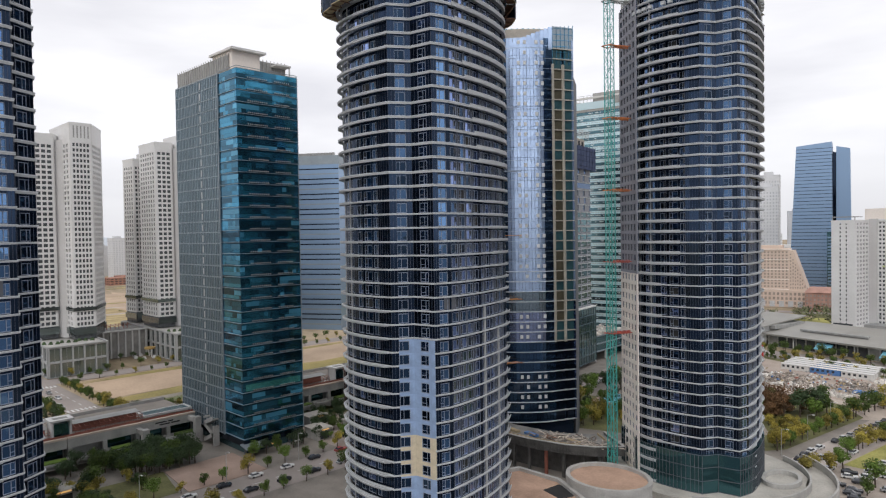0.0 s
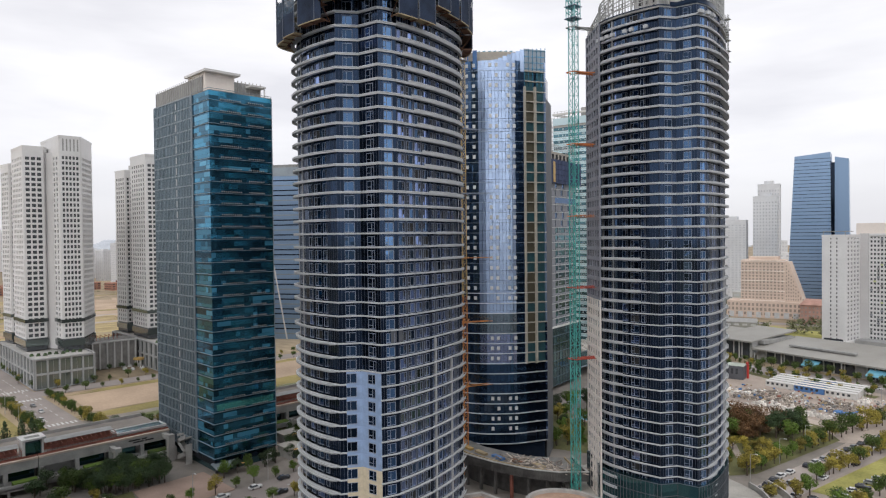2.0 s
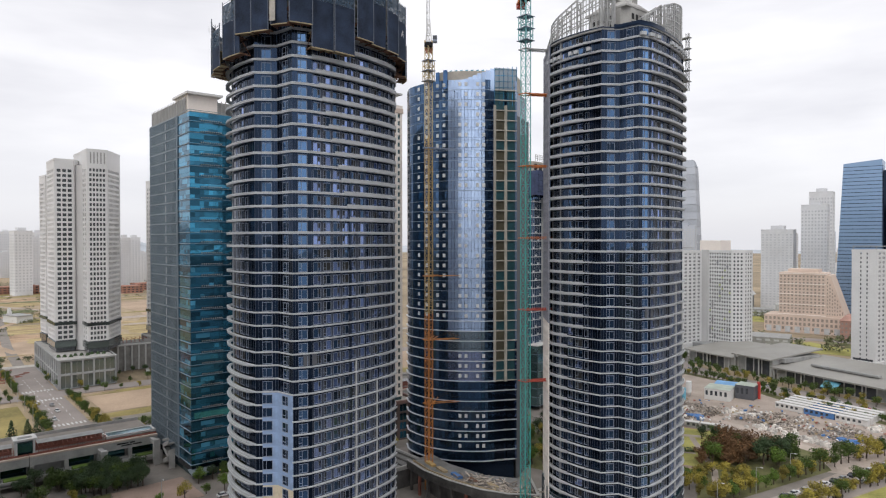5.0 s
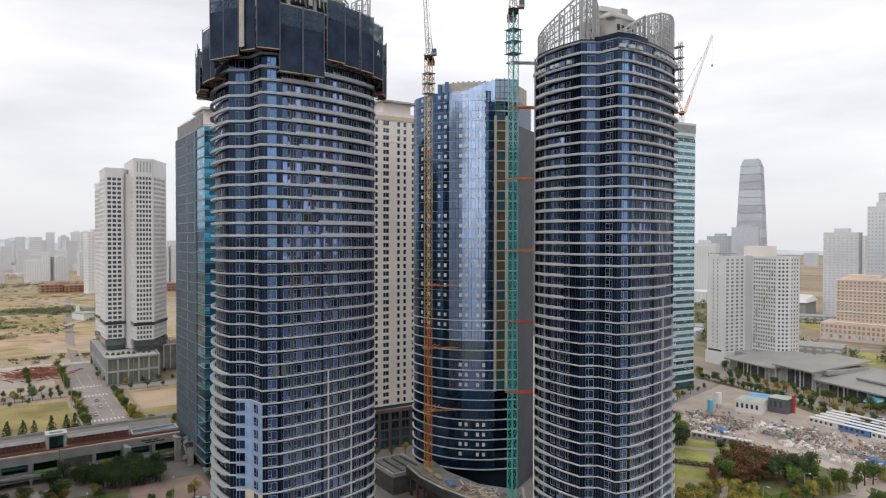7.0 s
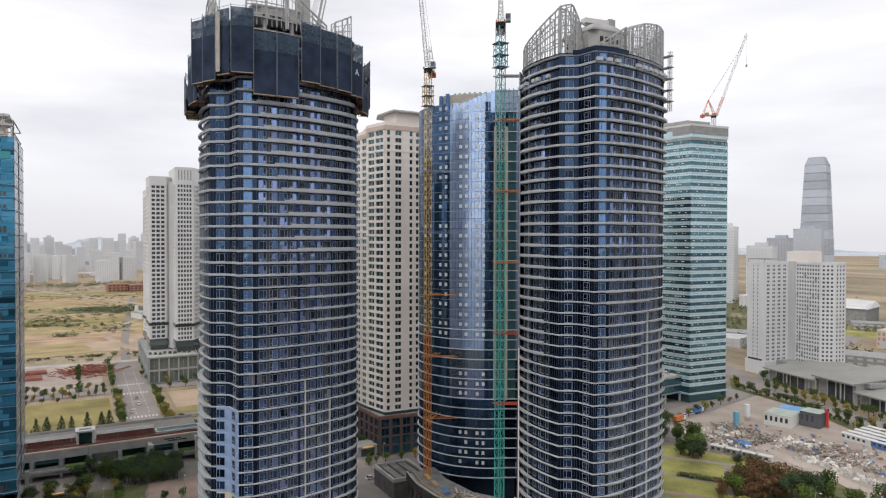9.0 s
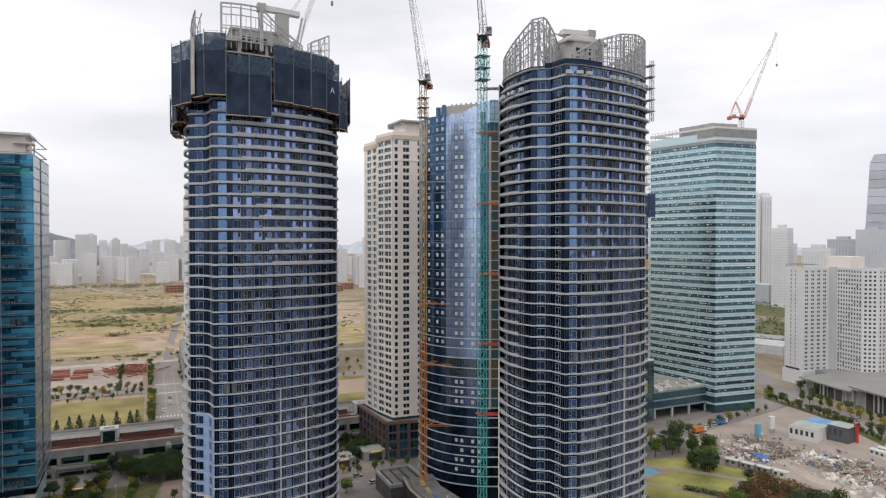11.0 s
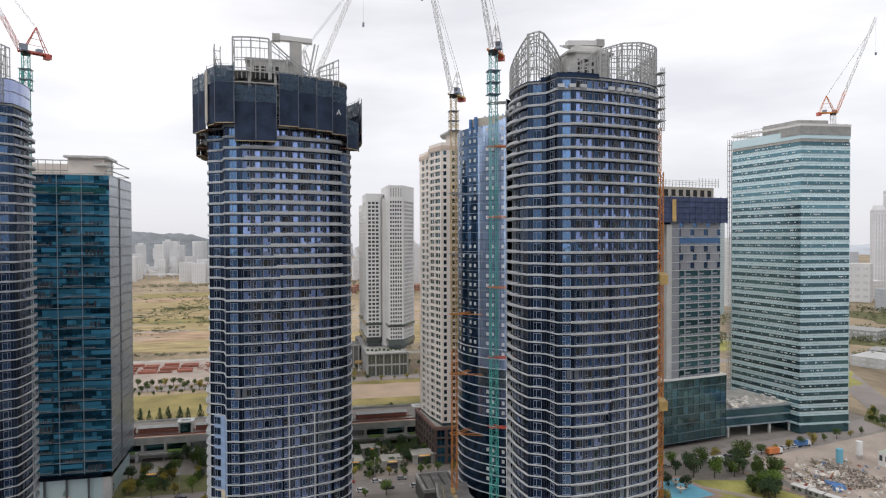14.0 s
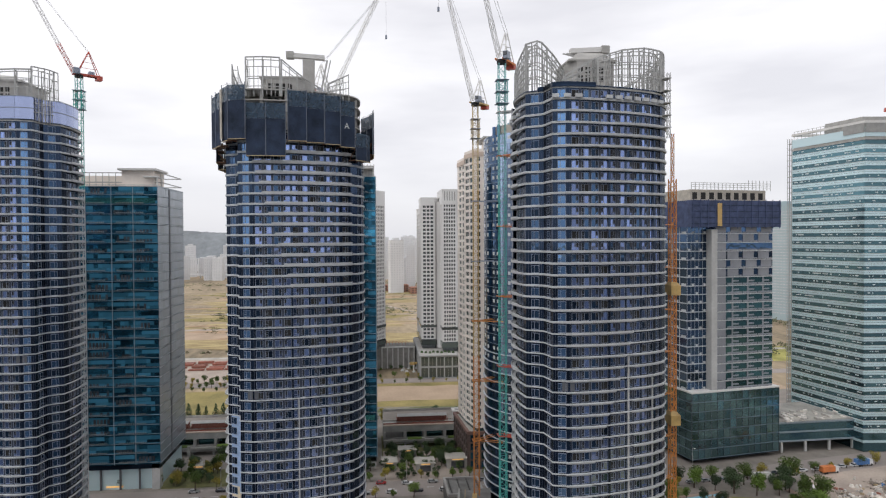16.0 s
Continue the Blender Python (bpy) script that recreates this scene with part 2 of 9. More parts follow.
MAT = dict(
    band=material("band_grey_metal", (0.49, 0.50, 0.51), 0.5, 0.0, 0.10, 0.2, 3),
    joint=material("panel_joint", (0.075, 0.085, 0.12), 0.5, 0, 0.1),
    grey_panel=material("slate_panel", (0.032, 0.044, 0.074), 0.5, 0, 0.15, 0.3, 2),
    cap=material("cap_light_metal", (0.66, 0.685, 0.70), 0.4, 0.0, 0.08),
    panel=glass("dark_panel", (0.024, 0.042, 0.078), 0.08, 0.9, 0.5, 0.004),
    grey_wall=material("grey_cladding", (0.10, 0.105, 0.12), 0.6, 0, 0.12, 0.2, 3),
    pier=material("light_pier", (0.5, 0.5, 0.5), 0.6, 0, 0.1),
    net_post=material("screen_post_grey", (0.13, 0.15, 0.19), 0.6),
    frame=material("window_frame_grey", (0.26, 0.295, 0.365), 0.45, 0, 0.08),
    blue_insul=material("pale_blue_board", (0.27, 0.37, 0.55), 0.75, 0, 0.12, 0.4, 2),
    beige_insul=material("beige_board", (0.60, 0.52, 0.38), 0.75, 0, 0.1, 0.5, 2),
    beige_block=material("beige_block", (0.48, 0.44, 0.38), 0.85, 0, 0.12, 0.5, 2),
    glass_dark=glass("dark_glass", (0.045, 0.085, 0.155), 0.04, 0.95, 0.7),
    glass_blue=glass("blue_glass", (0.125, 0.235, 0.42), 0.04, 0.95, 0.35),
    glass_mid=glass("mid_glass", (0.18, 0.245, 0.44), 0.04, 0.9, 0.5),
    glass_teal=glass("teal_glass", (0.045, 0.22, 0.35), 0.08, 0.85, 0.45),
    glass_teal_lt=glass("light_teal_glass", (0.075, 0.30, 0.46), 0.12, 0.5, 0.35),
    glass_jade=glass("jade_glass", (0.10, 0.42, 0.42), 0.1, 0.8, 0.35),
    glass_teal_dk=glass("deep_teal_glass", (0.028, 0.115, 0.185), 0.10, 0.85, 0.5),
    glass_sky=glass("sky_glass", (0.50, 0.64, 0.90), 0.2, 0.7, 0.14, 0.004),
    glass_navy=glass("navy_glass", (0.022, 0.035, 0.062), 0.05, 0.8, 0.4),
    glass_green=glass("green_glass", (0.60, 0.76, 0.80), 0.3, 0.35, 0.10),
    glass_side=glass("grey_blue_glass", (0.24, 0.30, 0.35), 0.2, 0.8, 0.12),
    glass_base=glass("base_glass", (0.06, 0.15, 0.17), 0.08, 0.8, 0.4),
    glass_green_dk=glass("dark_green_glass", (0.10, 0.20, 0.235), 0.2, 0.8, 0.35),
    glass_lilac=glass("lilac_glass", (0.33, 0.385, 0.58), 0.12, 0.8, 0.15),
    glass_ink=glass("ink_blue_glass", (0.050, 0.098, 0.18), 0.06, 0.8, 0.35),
    glass_grey=glass("grey_base_glass", (0.19, 0.225, 0.22), 0.12, 0.7, 0.45),
    glass_tealgrey=glass("teal_grey_glass", (0.20, 0.285, 0.335), 0.14, 0.6, 0.12),
    glass_haze=glass("pale_side_glass", (0.34, 0.385, 0.43), 0.25, 0.35, 0.08),
    stone_mid=material("mid_grey_stone", (0.34, 0.345, 0.345), 0.7, 0, 0.12, 0.1, 1),
    dark_rib=material("dark_ribbed_fascia", (0.095, 0.09, 0.085), 0.7, 0, 0.3, 0.4, 3),
    glass_podium=glass("podium_glass", (0.105, 0.185, 0.195), 0.1, 0.75, 0.28),
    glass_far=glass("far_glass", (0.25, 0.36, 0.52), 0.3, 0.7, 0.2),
    teal_panel=material("grey_green_cladding", (0.28, 0.325, 0.36), 0.4, 0.3, 0.1, 0.1, 1),
    louvre=material("louvre_grey", (0.30, 0.30, 0.29), 0.6, 0, 0.15),
    concrete=material("concrete", (0.40, 0.39, 0.37), 0.85, 0, 0.16, 0.25, 3, bump=0.2),
    concrete_dk=material("stained_concrete", (0.22, 0.215, 0.205), 0.9, 0, 0.22, 0.25, 3, bump=0.3),
    slab=material("concrete_deck", (0.42, 0.40, 0.36), 0.9, 0, 0.2, 0.12, 2),
    soil=material("brown_membrane", (0.44, 0.29, 0.21), 0.95, 0, 0.18, 0.15, 2),
    net=material("navy_safety_net", (0.028, 0.042, 0.075), 0.8, 0, 0.35, 0.25, 4, island=0.2, spec=0.25),
    net_thin=mesh_net("thin_blue_net", (0.05, 0.085, 0.13)),
    net_blue=material("blue_safety_net", (0.06, 0.082, 0.165), 0.8, 0, 0.25, 0.4, 4, island=0.3),
    steel=material("galvanised_steel", (0.42, 0.42, 0.41), 0.5, 0.2, 0.12, 0.5),
    rust=material("rusty_scaffold", (0.20, 0.10, 0.06), 0.8, 0, 0.3, 0.8),
    timber=material("scaffold_board", (0.42, 0.33, 0.20), 0.85, 0, 0.2),
    white=material("white_paint", (0.72, 0.72, 0.71), 0.5, 0, 0.06),
    white_wall=material("white_render", (0.66, 0.65, 0.63), 0.8, 0, 0.06, 0.05, 1),
    apt_white=material("apartment_white", (0.70, 0.695, 0.69), 0.8, 0, 0.06, 0.05, 1),
    apt_beige=material("apartment_beige", (0.83, 0.755, 0.69), 0.8, 0, 0.06, 0.05, 1),
    pale_core=material("pale_core_render", (0.56, 0.55, 0.545), 0.8, 0, 0.06, 0.05, 1),
    red_stone=material("red_brown_stone", (0.20, 0.115, 0.095), 0.7, 0, 0.15, 0.2, 2),
    brown_panel=material("olive_brown_board", (0.08, 0.07, 0.042), 0.6, 0, 0.2, 0.3, 2),
    teal_board=material("deep_teal_board", (0.025, 0.085, 0.10), 0.4, 0, 0.2, 0.3, 2),
    crane_tan=material("tan_crane_paint", (0.60, 0.47, 0.27), 0.5, 0, 0.2, 0.3),
    apt_stone=material("brown_stone_base", (0.11, 0.075, 0.065), 0.6, 0, 0.15, 0.2, 2),
    stone=material("grey_stone_base", (0.47, 0.47, 0.46), 0.7, 0, 0.12, 0.1, 1),
    pink=material("pink_render", (0.62, 0.50, 0.42), 0.8, 0, 0.08, 0.05, 1),
    brick_pale=material("faded_red_brick", (0.40, 0.235, 0.19), 0.85, 0, 0.15, 0.2, 2),
    brick=material("red_brick", (0.34, 0.17, 0.12), 0.85, 0, 0.15, 0.2, 2),
    # far tones: distance haze is put into these pale base colours
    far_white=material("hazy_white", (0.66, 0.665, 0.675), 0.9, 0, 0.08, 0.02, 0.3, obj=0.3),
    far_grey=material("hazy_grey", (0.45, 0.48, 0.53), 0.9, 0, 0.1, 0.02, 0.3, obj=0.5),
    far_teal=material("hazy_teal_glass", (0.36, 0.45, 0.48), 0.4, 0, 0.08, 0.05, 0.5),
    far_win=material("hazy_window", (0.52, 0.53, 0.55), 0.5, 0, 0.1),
    hotel_win=material("hotel_window", (0.30, 0.25, 0.22), 0.4, 0, 0.2),
    apt_win=material("apartment_window", (0.085, 0.092, 0.10), 0.15, 0, 0.3, scale=0.8, fine=3, spec=0.4),
    dark_win=material("dark_window", (0.05, 0.055, 0.065), 0.12, 0, 0.25, island=0.6, spec=0.8),
    teal_win=glass("teal_window", (0.07, 0.13, 0.15), 0.08, 0.7, 0.75),
    # base colour made pale and bluish by painted-in haze
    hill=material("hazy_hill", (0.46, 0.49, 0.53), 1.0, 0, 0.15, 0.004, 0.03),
    # green lifted to blue-grey: haze put into the colour
    hazed_wood=material("hazed_wooded_hill", (0.235, 0.255, 0.27), 1.0, 0, 0.22, 0.006, 0.05),
    panel_grey=material("grey_facade_board", (0.245, 0.255, 0.28), 0.6, 0, 0.12, 0.15, 2),
    side_wall=material("side_wall_grey", (0.27, 0.27, 0.30), 0.6, 0, 0.1, 0.2, 3),
    sash_gap=material("open_sash_shade", (0.008, 0.009, 0.012), 0.6, 0, 0.1),
    crane_teal=material("teal_crane_paint", (0.075, 0.40, 0.36), 0.5, 0, 0.15, 0.6),
    crane_teal_bleed=material("sky_bleed_teal_paint", (0.22, 0.52, 0.52), 0.5, 0, 0.15, 0.6),
    crane_orange=material("orange_crane_paint", (0.62, 0.24, 0.05), 0.5, 0, 0.2, 0.3),
    crane_yellow=material("yellow_crane_paint", (0.52, 0.35, 0.13), 0.5, 0, 0.2, 0.3),
    crane_white=material("white_crane_paint", (0.68, 0.67, 0.65), 0.5, 0, 0.1, 0.4),
    crane_red=material("red_crane_paint", (0.50, 0.09, 0.06), 0.5, 0, 0.2, 0.4),
    orange=material("orange_tie_paint", (0.62, 0.20, 0.06), 0.6, 0, 0.2, 0.5),
    red=material("red_paint", (0.60, 0.06, 0.05), 0.5, 0, 0.1),
    black=material("rubber_and_shade_black", (0.02, 0.02, 0.02), 0.8, 0, 0.1),
    asphalt=material("asphalt", (0.29, 0.255, 0.235), 0.95, 0, 0.12, 0.05, 3),
    paving=material("pink_paving", (0.36, 0.26, 0.21), 0.9, 0, 0.12, 0.15, 2),
    pale_paving=material("pale_paving", (0.235, 0.21, 0.185), 0.9, 0, 0.14, 0.15, 2),
    street_paving=material("street_paving", (0.36, 0.305, 0.26), 0.9, 0, 0.14, 0.12, 2),
    street_asphalt=material("street_asphalt", (0.40, 0.35, 0.315), 0.95, 0, 0.12, 0.05, 3),
    marking=material("road_marking", (0.62, 0.62, 0.60), 0.8, 0, 0.12),
    lawn=material("autumn_lawn", (0.235, 0.25, 0.055), 0.95, 0, 0.25, 0.06, 1.5, second=(0.35, 0.32, 0.10)),
    tan_grass=material("tan_grass", (0.335, 0.225, 0.105), 0.95, 0, 0.3, 0.05, 0.9, second=(0.36, 0.29, 0.14), stretch=(2.2, 0.6, 1)),
    rust_soil=material("reddish_soil", (0.33, 0.19, 0.11), 0.95, 0, 0.28, 0.05, 0.8, second=(0.42, 0.30, 0.19), stretch=(2.2, 0.6, 1)),
    scrub_far=material("green_thicket", (0.135, 0.15, 0.065), 0.95, 0, 0.4, 0.08, 0.8, stretch=(1.6, 0.7, 1)),
    sand=material("sandy_soil", (0.41, 0.305, 0.215), 0.95, 0, 0.16, 0.03, 0.8),
    dirt=material("yard_dirt", (0.39, 0.325, 0.275), 0.95, 0, 0.16, 0.06, 1),
    lane=material("pale_dirt_lane", (0.47, 0.395, 0.335), 0.95, 0, 0.14, 0.1, 1.2),
    scrub=material("scrub", (0.13, 0.13, 0.05), 0.95, 0, 0.35, 0.1, 1.5),
    roof_grey=material("grey_metal_roof", (0.295, 0.285, 0.26), 0.6, 0, 0.1, 0.05, 1),
    green_roof=material("pale_green_roof", (0.42, 0.47, 0.40), 0.7, 0, 0.15, 0.2, 1.5),
    blue_roof=material("sky_blue_roof", (0.17, 0.36, 0.62), 0.6, 0, 0.12, 0.2, 1.5),
    cyan=material("cyan_panel", (0.16, 0.42, 0.55), 0.5, 0, 0.08),
    blue=material("blue_sheet", (0.08, 0.20, 0.45), 0.6, 0, 0.15),
    debris=material("rubble", (0.25, 0.205, 0.175), 0.9, 0, 0.3, 0.2, 2, island=0.6, second=(0.40, 0.35, 0.30)),
    tarp=material("white_tarp", (0.62, 0.585, 0.54), 0.7, 0, 0.25, 0.4, 2, island=0.6),
    red_steel=material("red_oxide_steel", (0.28, 0.10, 0.07), 0.7, 0, 0.2, island=0.5),
    bark=material("bark", (0.10, 0.075, 0.055), 0.9, 0, 0.2, 1, 6),
    leaf_dk=material("dark_pine_leaf", (0.042, 0.072, 0.027), 0.8, 0, 0.35, 0.3, 2, island=0.35, obj=0.3),
    leaf_gr=material("green_leaf", (0.095, 0.155, 0.022), 0.8, 0, 0.32, 0.3, 2, island=0.35, obj=0.5),
    leaf_yl=material("yellowing_leaf", (0.315, 0.26, 0.045), 0.8, 0, 0.32, 0.3, 2, island=0.35, obj=0.6),
    leaf_rd=material("rusty_leaf", (0.155, 0.082, 0.034), 0.8, 0, 0.32, 0.3, 2, island=0.35, obj=0.4),
    car_white=material("white_car_paint", (0.70, 0.70, 0.70), 0.25, 0, 0.05),
    car_dark=material("dark_car_paint", (0.03, 0.032, 0.04), 0.25, 0, 0.1),
    car_silver=material("silver_car_paint", (0.40, 0.41, 0.42), 0.3, 0.5, 0.05),
    car_red=material("red_car_paint", (0.38, 0.03, 0.03), 0.3, 0, 0.1),
    water=material("unseen_reflection_sheet", (0.014, 0.024, 0.038), 0.35, 0, 0.2, 0.02, 0.2, spec=0.2),
    lobby_light=lamp_material("warm_lobby_light", (1.0, 0.55, 0.18), 0.6),
    lime_pale=material("pale_lime_board", (0.52, 0.56, 0.30), 0.7, 0, 0.1),
    lawn_dry=material("yellow_lawn", (0.21, 0.185, 0.06), 0.95, 0, 0.2, 0.05, 1.2, second=(0.30, 0.24, 0.09)),
    leaf_far=material("far_leaf", (0.13, 0.14, 0.07), 0.9, 0, 0.35, 0.05, 0.6, island=0.5),
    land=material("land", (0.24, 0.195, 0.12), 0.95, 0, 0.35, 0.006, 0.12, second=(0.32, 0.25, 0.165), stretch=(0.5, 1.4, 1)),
)


# ---- mesh tools ----
class Shape:
    """Collects boxes, beams and prisms, and links them as one mesh."""

    def __init__(self):
        self.v, self.f = [], []

    def add(self, verts, faces):
        k = len(self.v)
        self.v.extend(verts)
        self.f.extend([tuple(i + k for i in f) for f in faces])
        return self

    def hexa(self, p):
        return self.add(p, [(0, 3, 2, 1), (4, 5, 6, 7), (0, 1, 5, 4), (1, 2, 6, 5), (2, 3, 7, 6), (3, 0, 4, 7)])

    def box(self, x0, y0, z0, x1, y1, z1):
        return self.hexa([(x0, y0, z0), (x1, y0, z0), (x1, y1, z0), (x0, y1, z0), (x0, y0, z1), (x1, y0, z1), (x1, y1, z1), (x0, y1, z1)])

    def strip(self, a, b, z0, z1, inner, outer):
        """An upright slab along a-b (plan), from inner to outer along the right-hand normal."""
        dx, dy = b[0] - a[0], b[1] - a[1]
        d = math.hypot(dx, dy) or 1e-6
        nx, ny = dy / d, -dx / d
        q = [(a[0] + nx * inner, a[1] + ny * inner), (a[0] + nx * outer, a[1] + ny * outer), (b[0] + nx * outer, b[1] + ny * outer), (b[0] + nx * inner, b[1] + ny * inner)]
        return self.hexa([(x, y, z0) for x, y in q] + [(x, y, z1) for x, y in q])

    def prism(self, poly, z0, z1):
        n = len(poly)
        self.add([(x, y, z0) for x, y in poly] + [(x, y, z1) for x, y in poly],
                 [tuple(range(n - 1, -1, -1)), tuple(range(n, 2 * n))] + [(i, (i + 1) % n, n + (i + 1) % n, n + i) for i in range(n)])
        return self

    def ring(self, inner, outer, z0, z1, closed=True):
        n = len(inner)
        v = [(x, y, z0) for x, y in inner] + [(x, y, z0) for x, y in outer] + [(x, y, z1) for x, y in inner] + [(x, y, z1) for x, y in outer]
        f = []
        for i in range(n if closed else n - 1):
            j = (i + 1) % n
            f += [(n + i, n + j, 3 * n + j, 3 * n + i), (j, i, 2 * n + i, 2 * n + j), (2 * n + i, 3 * n + i, 3 * n + j, 2 * n + j), (i, j, n + j, n + i)]
        if not closed:
            f += [(0, n, 3 * n, 2 * n), (n - 1, 3 * n - 1, 4 * n - 1, 2 * n - 1)]
        return self.add(v, f)

    def beam(self, p, q, w, h=None):
        p, q = Vector(p), Vector(q)
        d = q - p
        if d.length < 1e-4:
            return self
        side = d.cross(Vector((0, 0, 1)))
        side = side.normalized() if side.length > 1e-4 else Vector((1, 0, 0))
        up = side.cross(d).normalized()
        s, u = side * w / 2, up * (h or w) / 2
        return self.hexa([tuple(p - s - u), tuple(p + s - u), tuple(p + s + u), tuple(p - s + u), tuple(q - s - u), tuple(q + s - u), tuple(q + s + u), tuple(q - s + u)])

    def tube(self, p, q, r0, r1, n=8):
        p, q = Vector(p), Vector(q)
        d = (q - p).normalized()
        a = d.cross(Vector((0.3, 0.2, 1)) if abs(d.z) < 0.9 else Vector((1, 0, 0))).normalized()
        b = d.cross(a)
        v = []
        for c, r in ((p, r0), (q, r1)):
            v += [tuple(c + (a * math.cos(2 * math.pi * i / n) + b * math.sin(2 * math.pi * i / n)) * r) for i in range(n)]
        return self.add(v, [(i, (i + 1) % n, n + (i + 1) % n, n + i) for i in range(n)] + [tuple(range(n - 1, -1, -1)), tuple(range(n, 2 * n))])

    def lattice(self, p, q, w, step, chord=0.16, lace=0.09):
        """A square truss from p to q."""
        p, q = Vector(p), Vector(q)
        d = q - p
        n = max(1, round(d.length / step))
        dn = d.normalized()
        a = dn.cross(Vector((0, 0, 1)))
        a = a.normalized() if a.length > 1e-3 else Vector((1, 0, 0))
        b = dn.cross(a).normalized()
        c = [(a * sx + b * sy) * w / 2 for sx, sy in ((-1, -1), (1, -1), (1, 1), (-1, 1))]
        for k in c:
            self.beam(p + k, q + k, chord)
        for i in range(n):
            s, e = p + d * i / n, p + d * (i + 1) / n
            for k in range(4):
                c0, c1 = c[k], c[(k + 1) % 4]
                self.beam(s + c0, s + c1, lace)
                self.beam(s + (c0 if i % 2 else c1), e + (c1 if i % 2 else c0), lace)
        return self

    def mesh(self, name, *mats):
        me = bpy.data.meshes.new(name)
        me.from_pydata([tuple(v) for v in self.v], [], self.f)
        for m in mats:
            me.materials.append(MAT[m])
        return me


def thing(name, label, category, at=(0, 0, 0), turn=0.0, group="", kind=""):
    ob = new(name)
    ob.matrix_world = pose(*at, 0, 0, turn)
    return tagged(ob, label, category, group, kind)


def part(name, shape, mat, parent, label="", at=None, kind="", turn=0.0):
    me = shape.mesh(name, mat) if isinstance(shape, Shape) else shape
    ob = new(name, me)
    ob.parent = parent
    if at or turn:
        ob.matrix_basis = pose(*(at or (0, 0, 0)), 0, 0, turn)
    return tagged(ob, label, "", "", kind)


def solid(name, shape, mat, label, category, kind="", at=None, turn=0.0, group=""):
    ob = new(name, shape.mesh(name, mat))
    if at or turn:
        ob.matrix_world = pose(*(at or (0, 0, 0)), 0, 0, turn)
    return tagged(ob, label, category, group, kind)


def spline(pts, step):
    """Points about step apart along a smooth line through pts."""
    p = [Vector((*a, 0)) for a in pts]
    out = []
    for i in range(len(p) - 1):
        p0, p1, p2, p3 = p[max(i - 1, 0)], p[i], p[i + 1], p[min(i + 2, len(p) - 1)]
        n = max(1, round((p2 - p1).length / step))
        for k in range(n):
            t = k / n
            v = 0.5 * (2 * p1 + (p2 - p0) * t + (2 * p0 - 5 * p1 + 4 * p2 - p3) * t * t + (3 * p1 - p0 - 3 * p2 + p3) * t ** 3)
            out.append((v.x, v.y))
    out.append(tuple(pts[-1]))
    return out


def offset(poly, d, closed=True):
    """The plan line moved outwards (to the right of its direction) by d, or by d[i]."""
    n, out = len(poly), []
    for i in range(n):
        a = poly[i - 1] if closed or i else poly[i]
        b, c = poly[i], poly[(i + 1) % n] if closed or i < n - 1 else poly[i]
        m = Vector((0, 0))
        for u, w in ((a, b), (b, c)):
            e = Vector((w[1] - u[1], u[0] - w[0]))
            if e.length > 1e-6:
                m += e.normalized()
        m.normalize()
        e = Vector((c[1] - b[1], b[0] - c[0]))
        cosine = max(0.6, m.dot(e.normalized())) if e.length > 1e-6 else 1
        k = (d[i] if isinstance(d, (list, tuple)) else d) / cosine
        out.append((b[0] + m.x * k, b[1] + m.y * k))
    return out


def rect(x0, y0, x1, y1):
    return [(x0, y0), (x1, y0), (x1, y1), (x0, y1)]


def framed_face(wall, a, b, z0, z1, rows, holes, sill=0.30, head=0.90, depth=0.45):
    """A wall face of piers and floor strips that leaves real window recesses. holes: (from, to) fractions along a-b."""
    d = math.dist(a, b)
    at = lambda f: (a[0] + (b[0] - a[0]) * f, a[1] + (b[1] - a[1]) * f)
    h = (z1 - z0) / rows
    edges = [0.0] + [f for hole in holes for f in hole] + [1.0]
    for f0, f1 in zip(edges[::2], edges[1::2]):
        if f1 - f0 > 0.004:
            wall.strip(at(f0), at(f1), z0, z1, 0, depth)
    for f0, f1 in holes:
        z = z0
        for j in range(rows):
            wall.strip(at(f0), at(f1), z, z0 + h * (j + sill), 0, depth - 0.04)
            z = z0 + h * (j + head)
        wall.strip(at(f0), at(f1), z, z1, 0, depth - 0.04)
        if (f1 - f0) * d > 2.4:
            m = (f0 + f1) / 2
            wall.strip(at(m - 0.06 / d), at(m + 0.06 / d), z0, z1, 0, 0.18)
    return wall


def even(cols, f=0.56, edge=0.06):
    """Window fractions for a row of like columns."""
    w = (1 - 2 * edge) / cols
    return [(edge + w * (i + 0.5 - f / 2), edge + w * (i + 0.5 + f / 2)) for i in range(cols)]


# ---- the three residential towers ----
STOREY = 2.93
W2, W1, A1, NOTCH, A2, NE = (-18.5, -9.5), (-11.5, -14.8), (10.3, -19.7), (13.0, -15.6), (18.3, -14.7), (12.0, 16.6)
LINES = dict(
    wall=spline([W2, W1], 1.6),
    balc=spline([W1, (-9.6, -17.4), (-6.5, -19.0), (-2, -20.1), (4, -20.4), A1], 1.0),
    bay1=[A1, NOTCH],
    bay2=[NOTCH, A2],
    face=spline([A2, (19.3, -11), (19.2, -7), (18.6, -2), (17.5, 3.5), (16.3, 8), (14.4, 13), NE], 1.0),
    back=spline([NE, (8.5, 19.2), (2, 20.2), (-6, 19.4), (-13, 16), (-17.3, 9), (-18.8, 0), W2], 1.6),
)
ORDER = ("wall", "balc", "bay1", "bay2", "face", "back")
PLAN = [p for k in ORDER for p in LINES[k][:-1]]


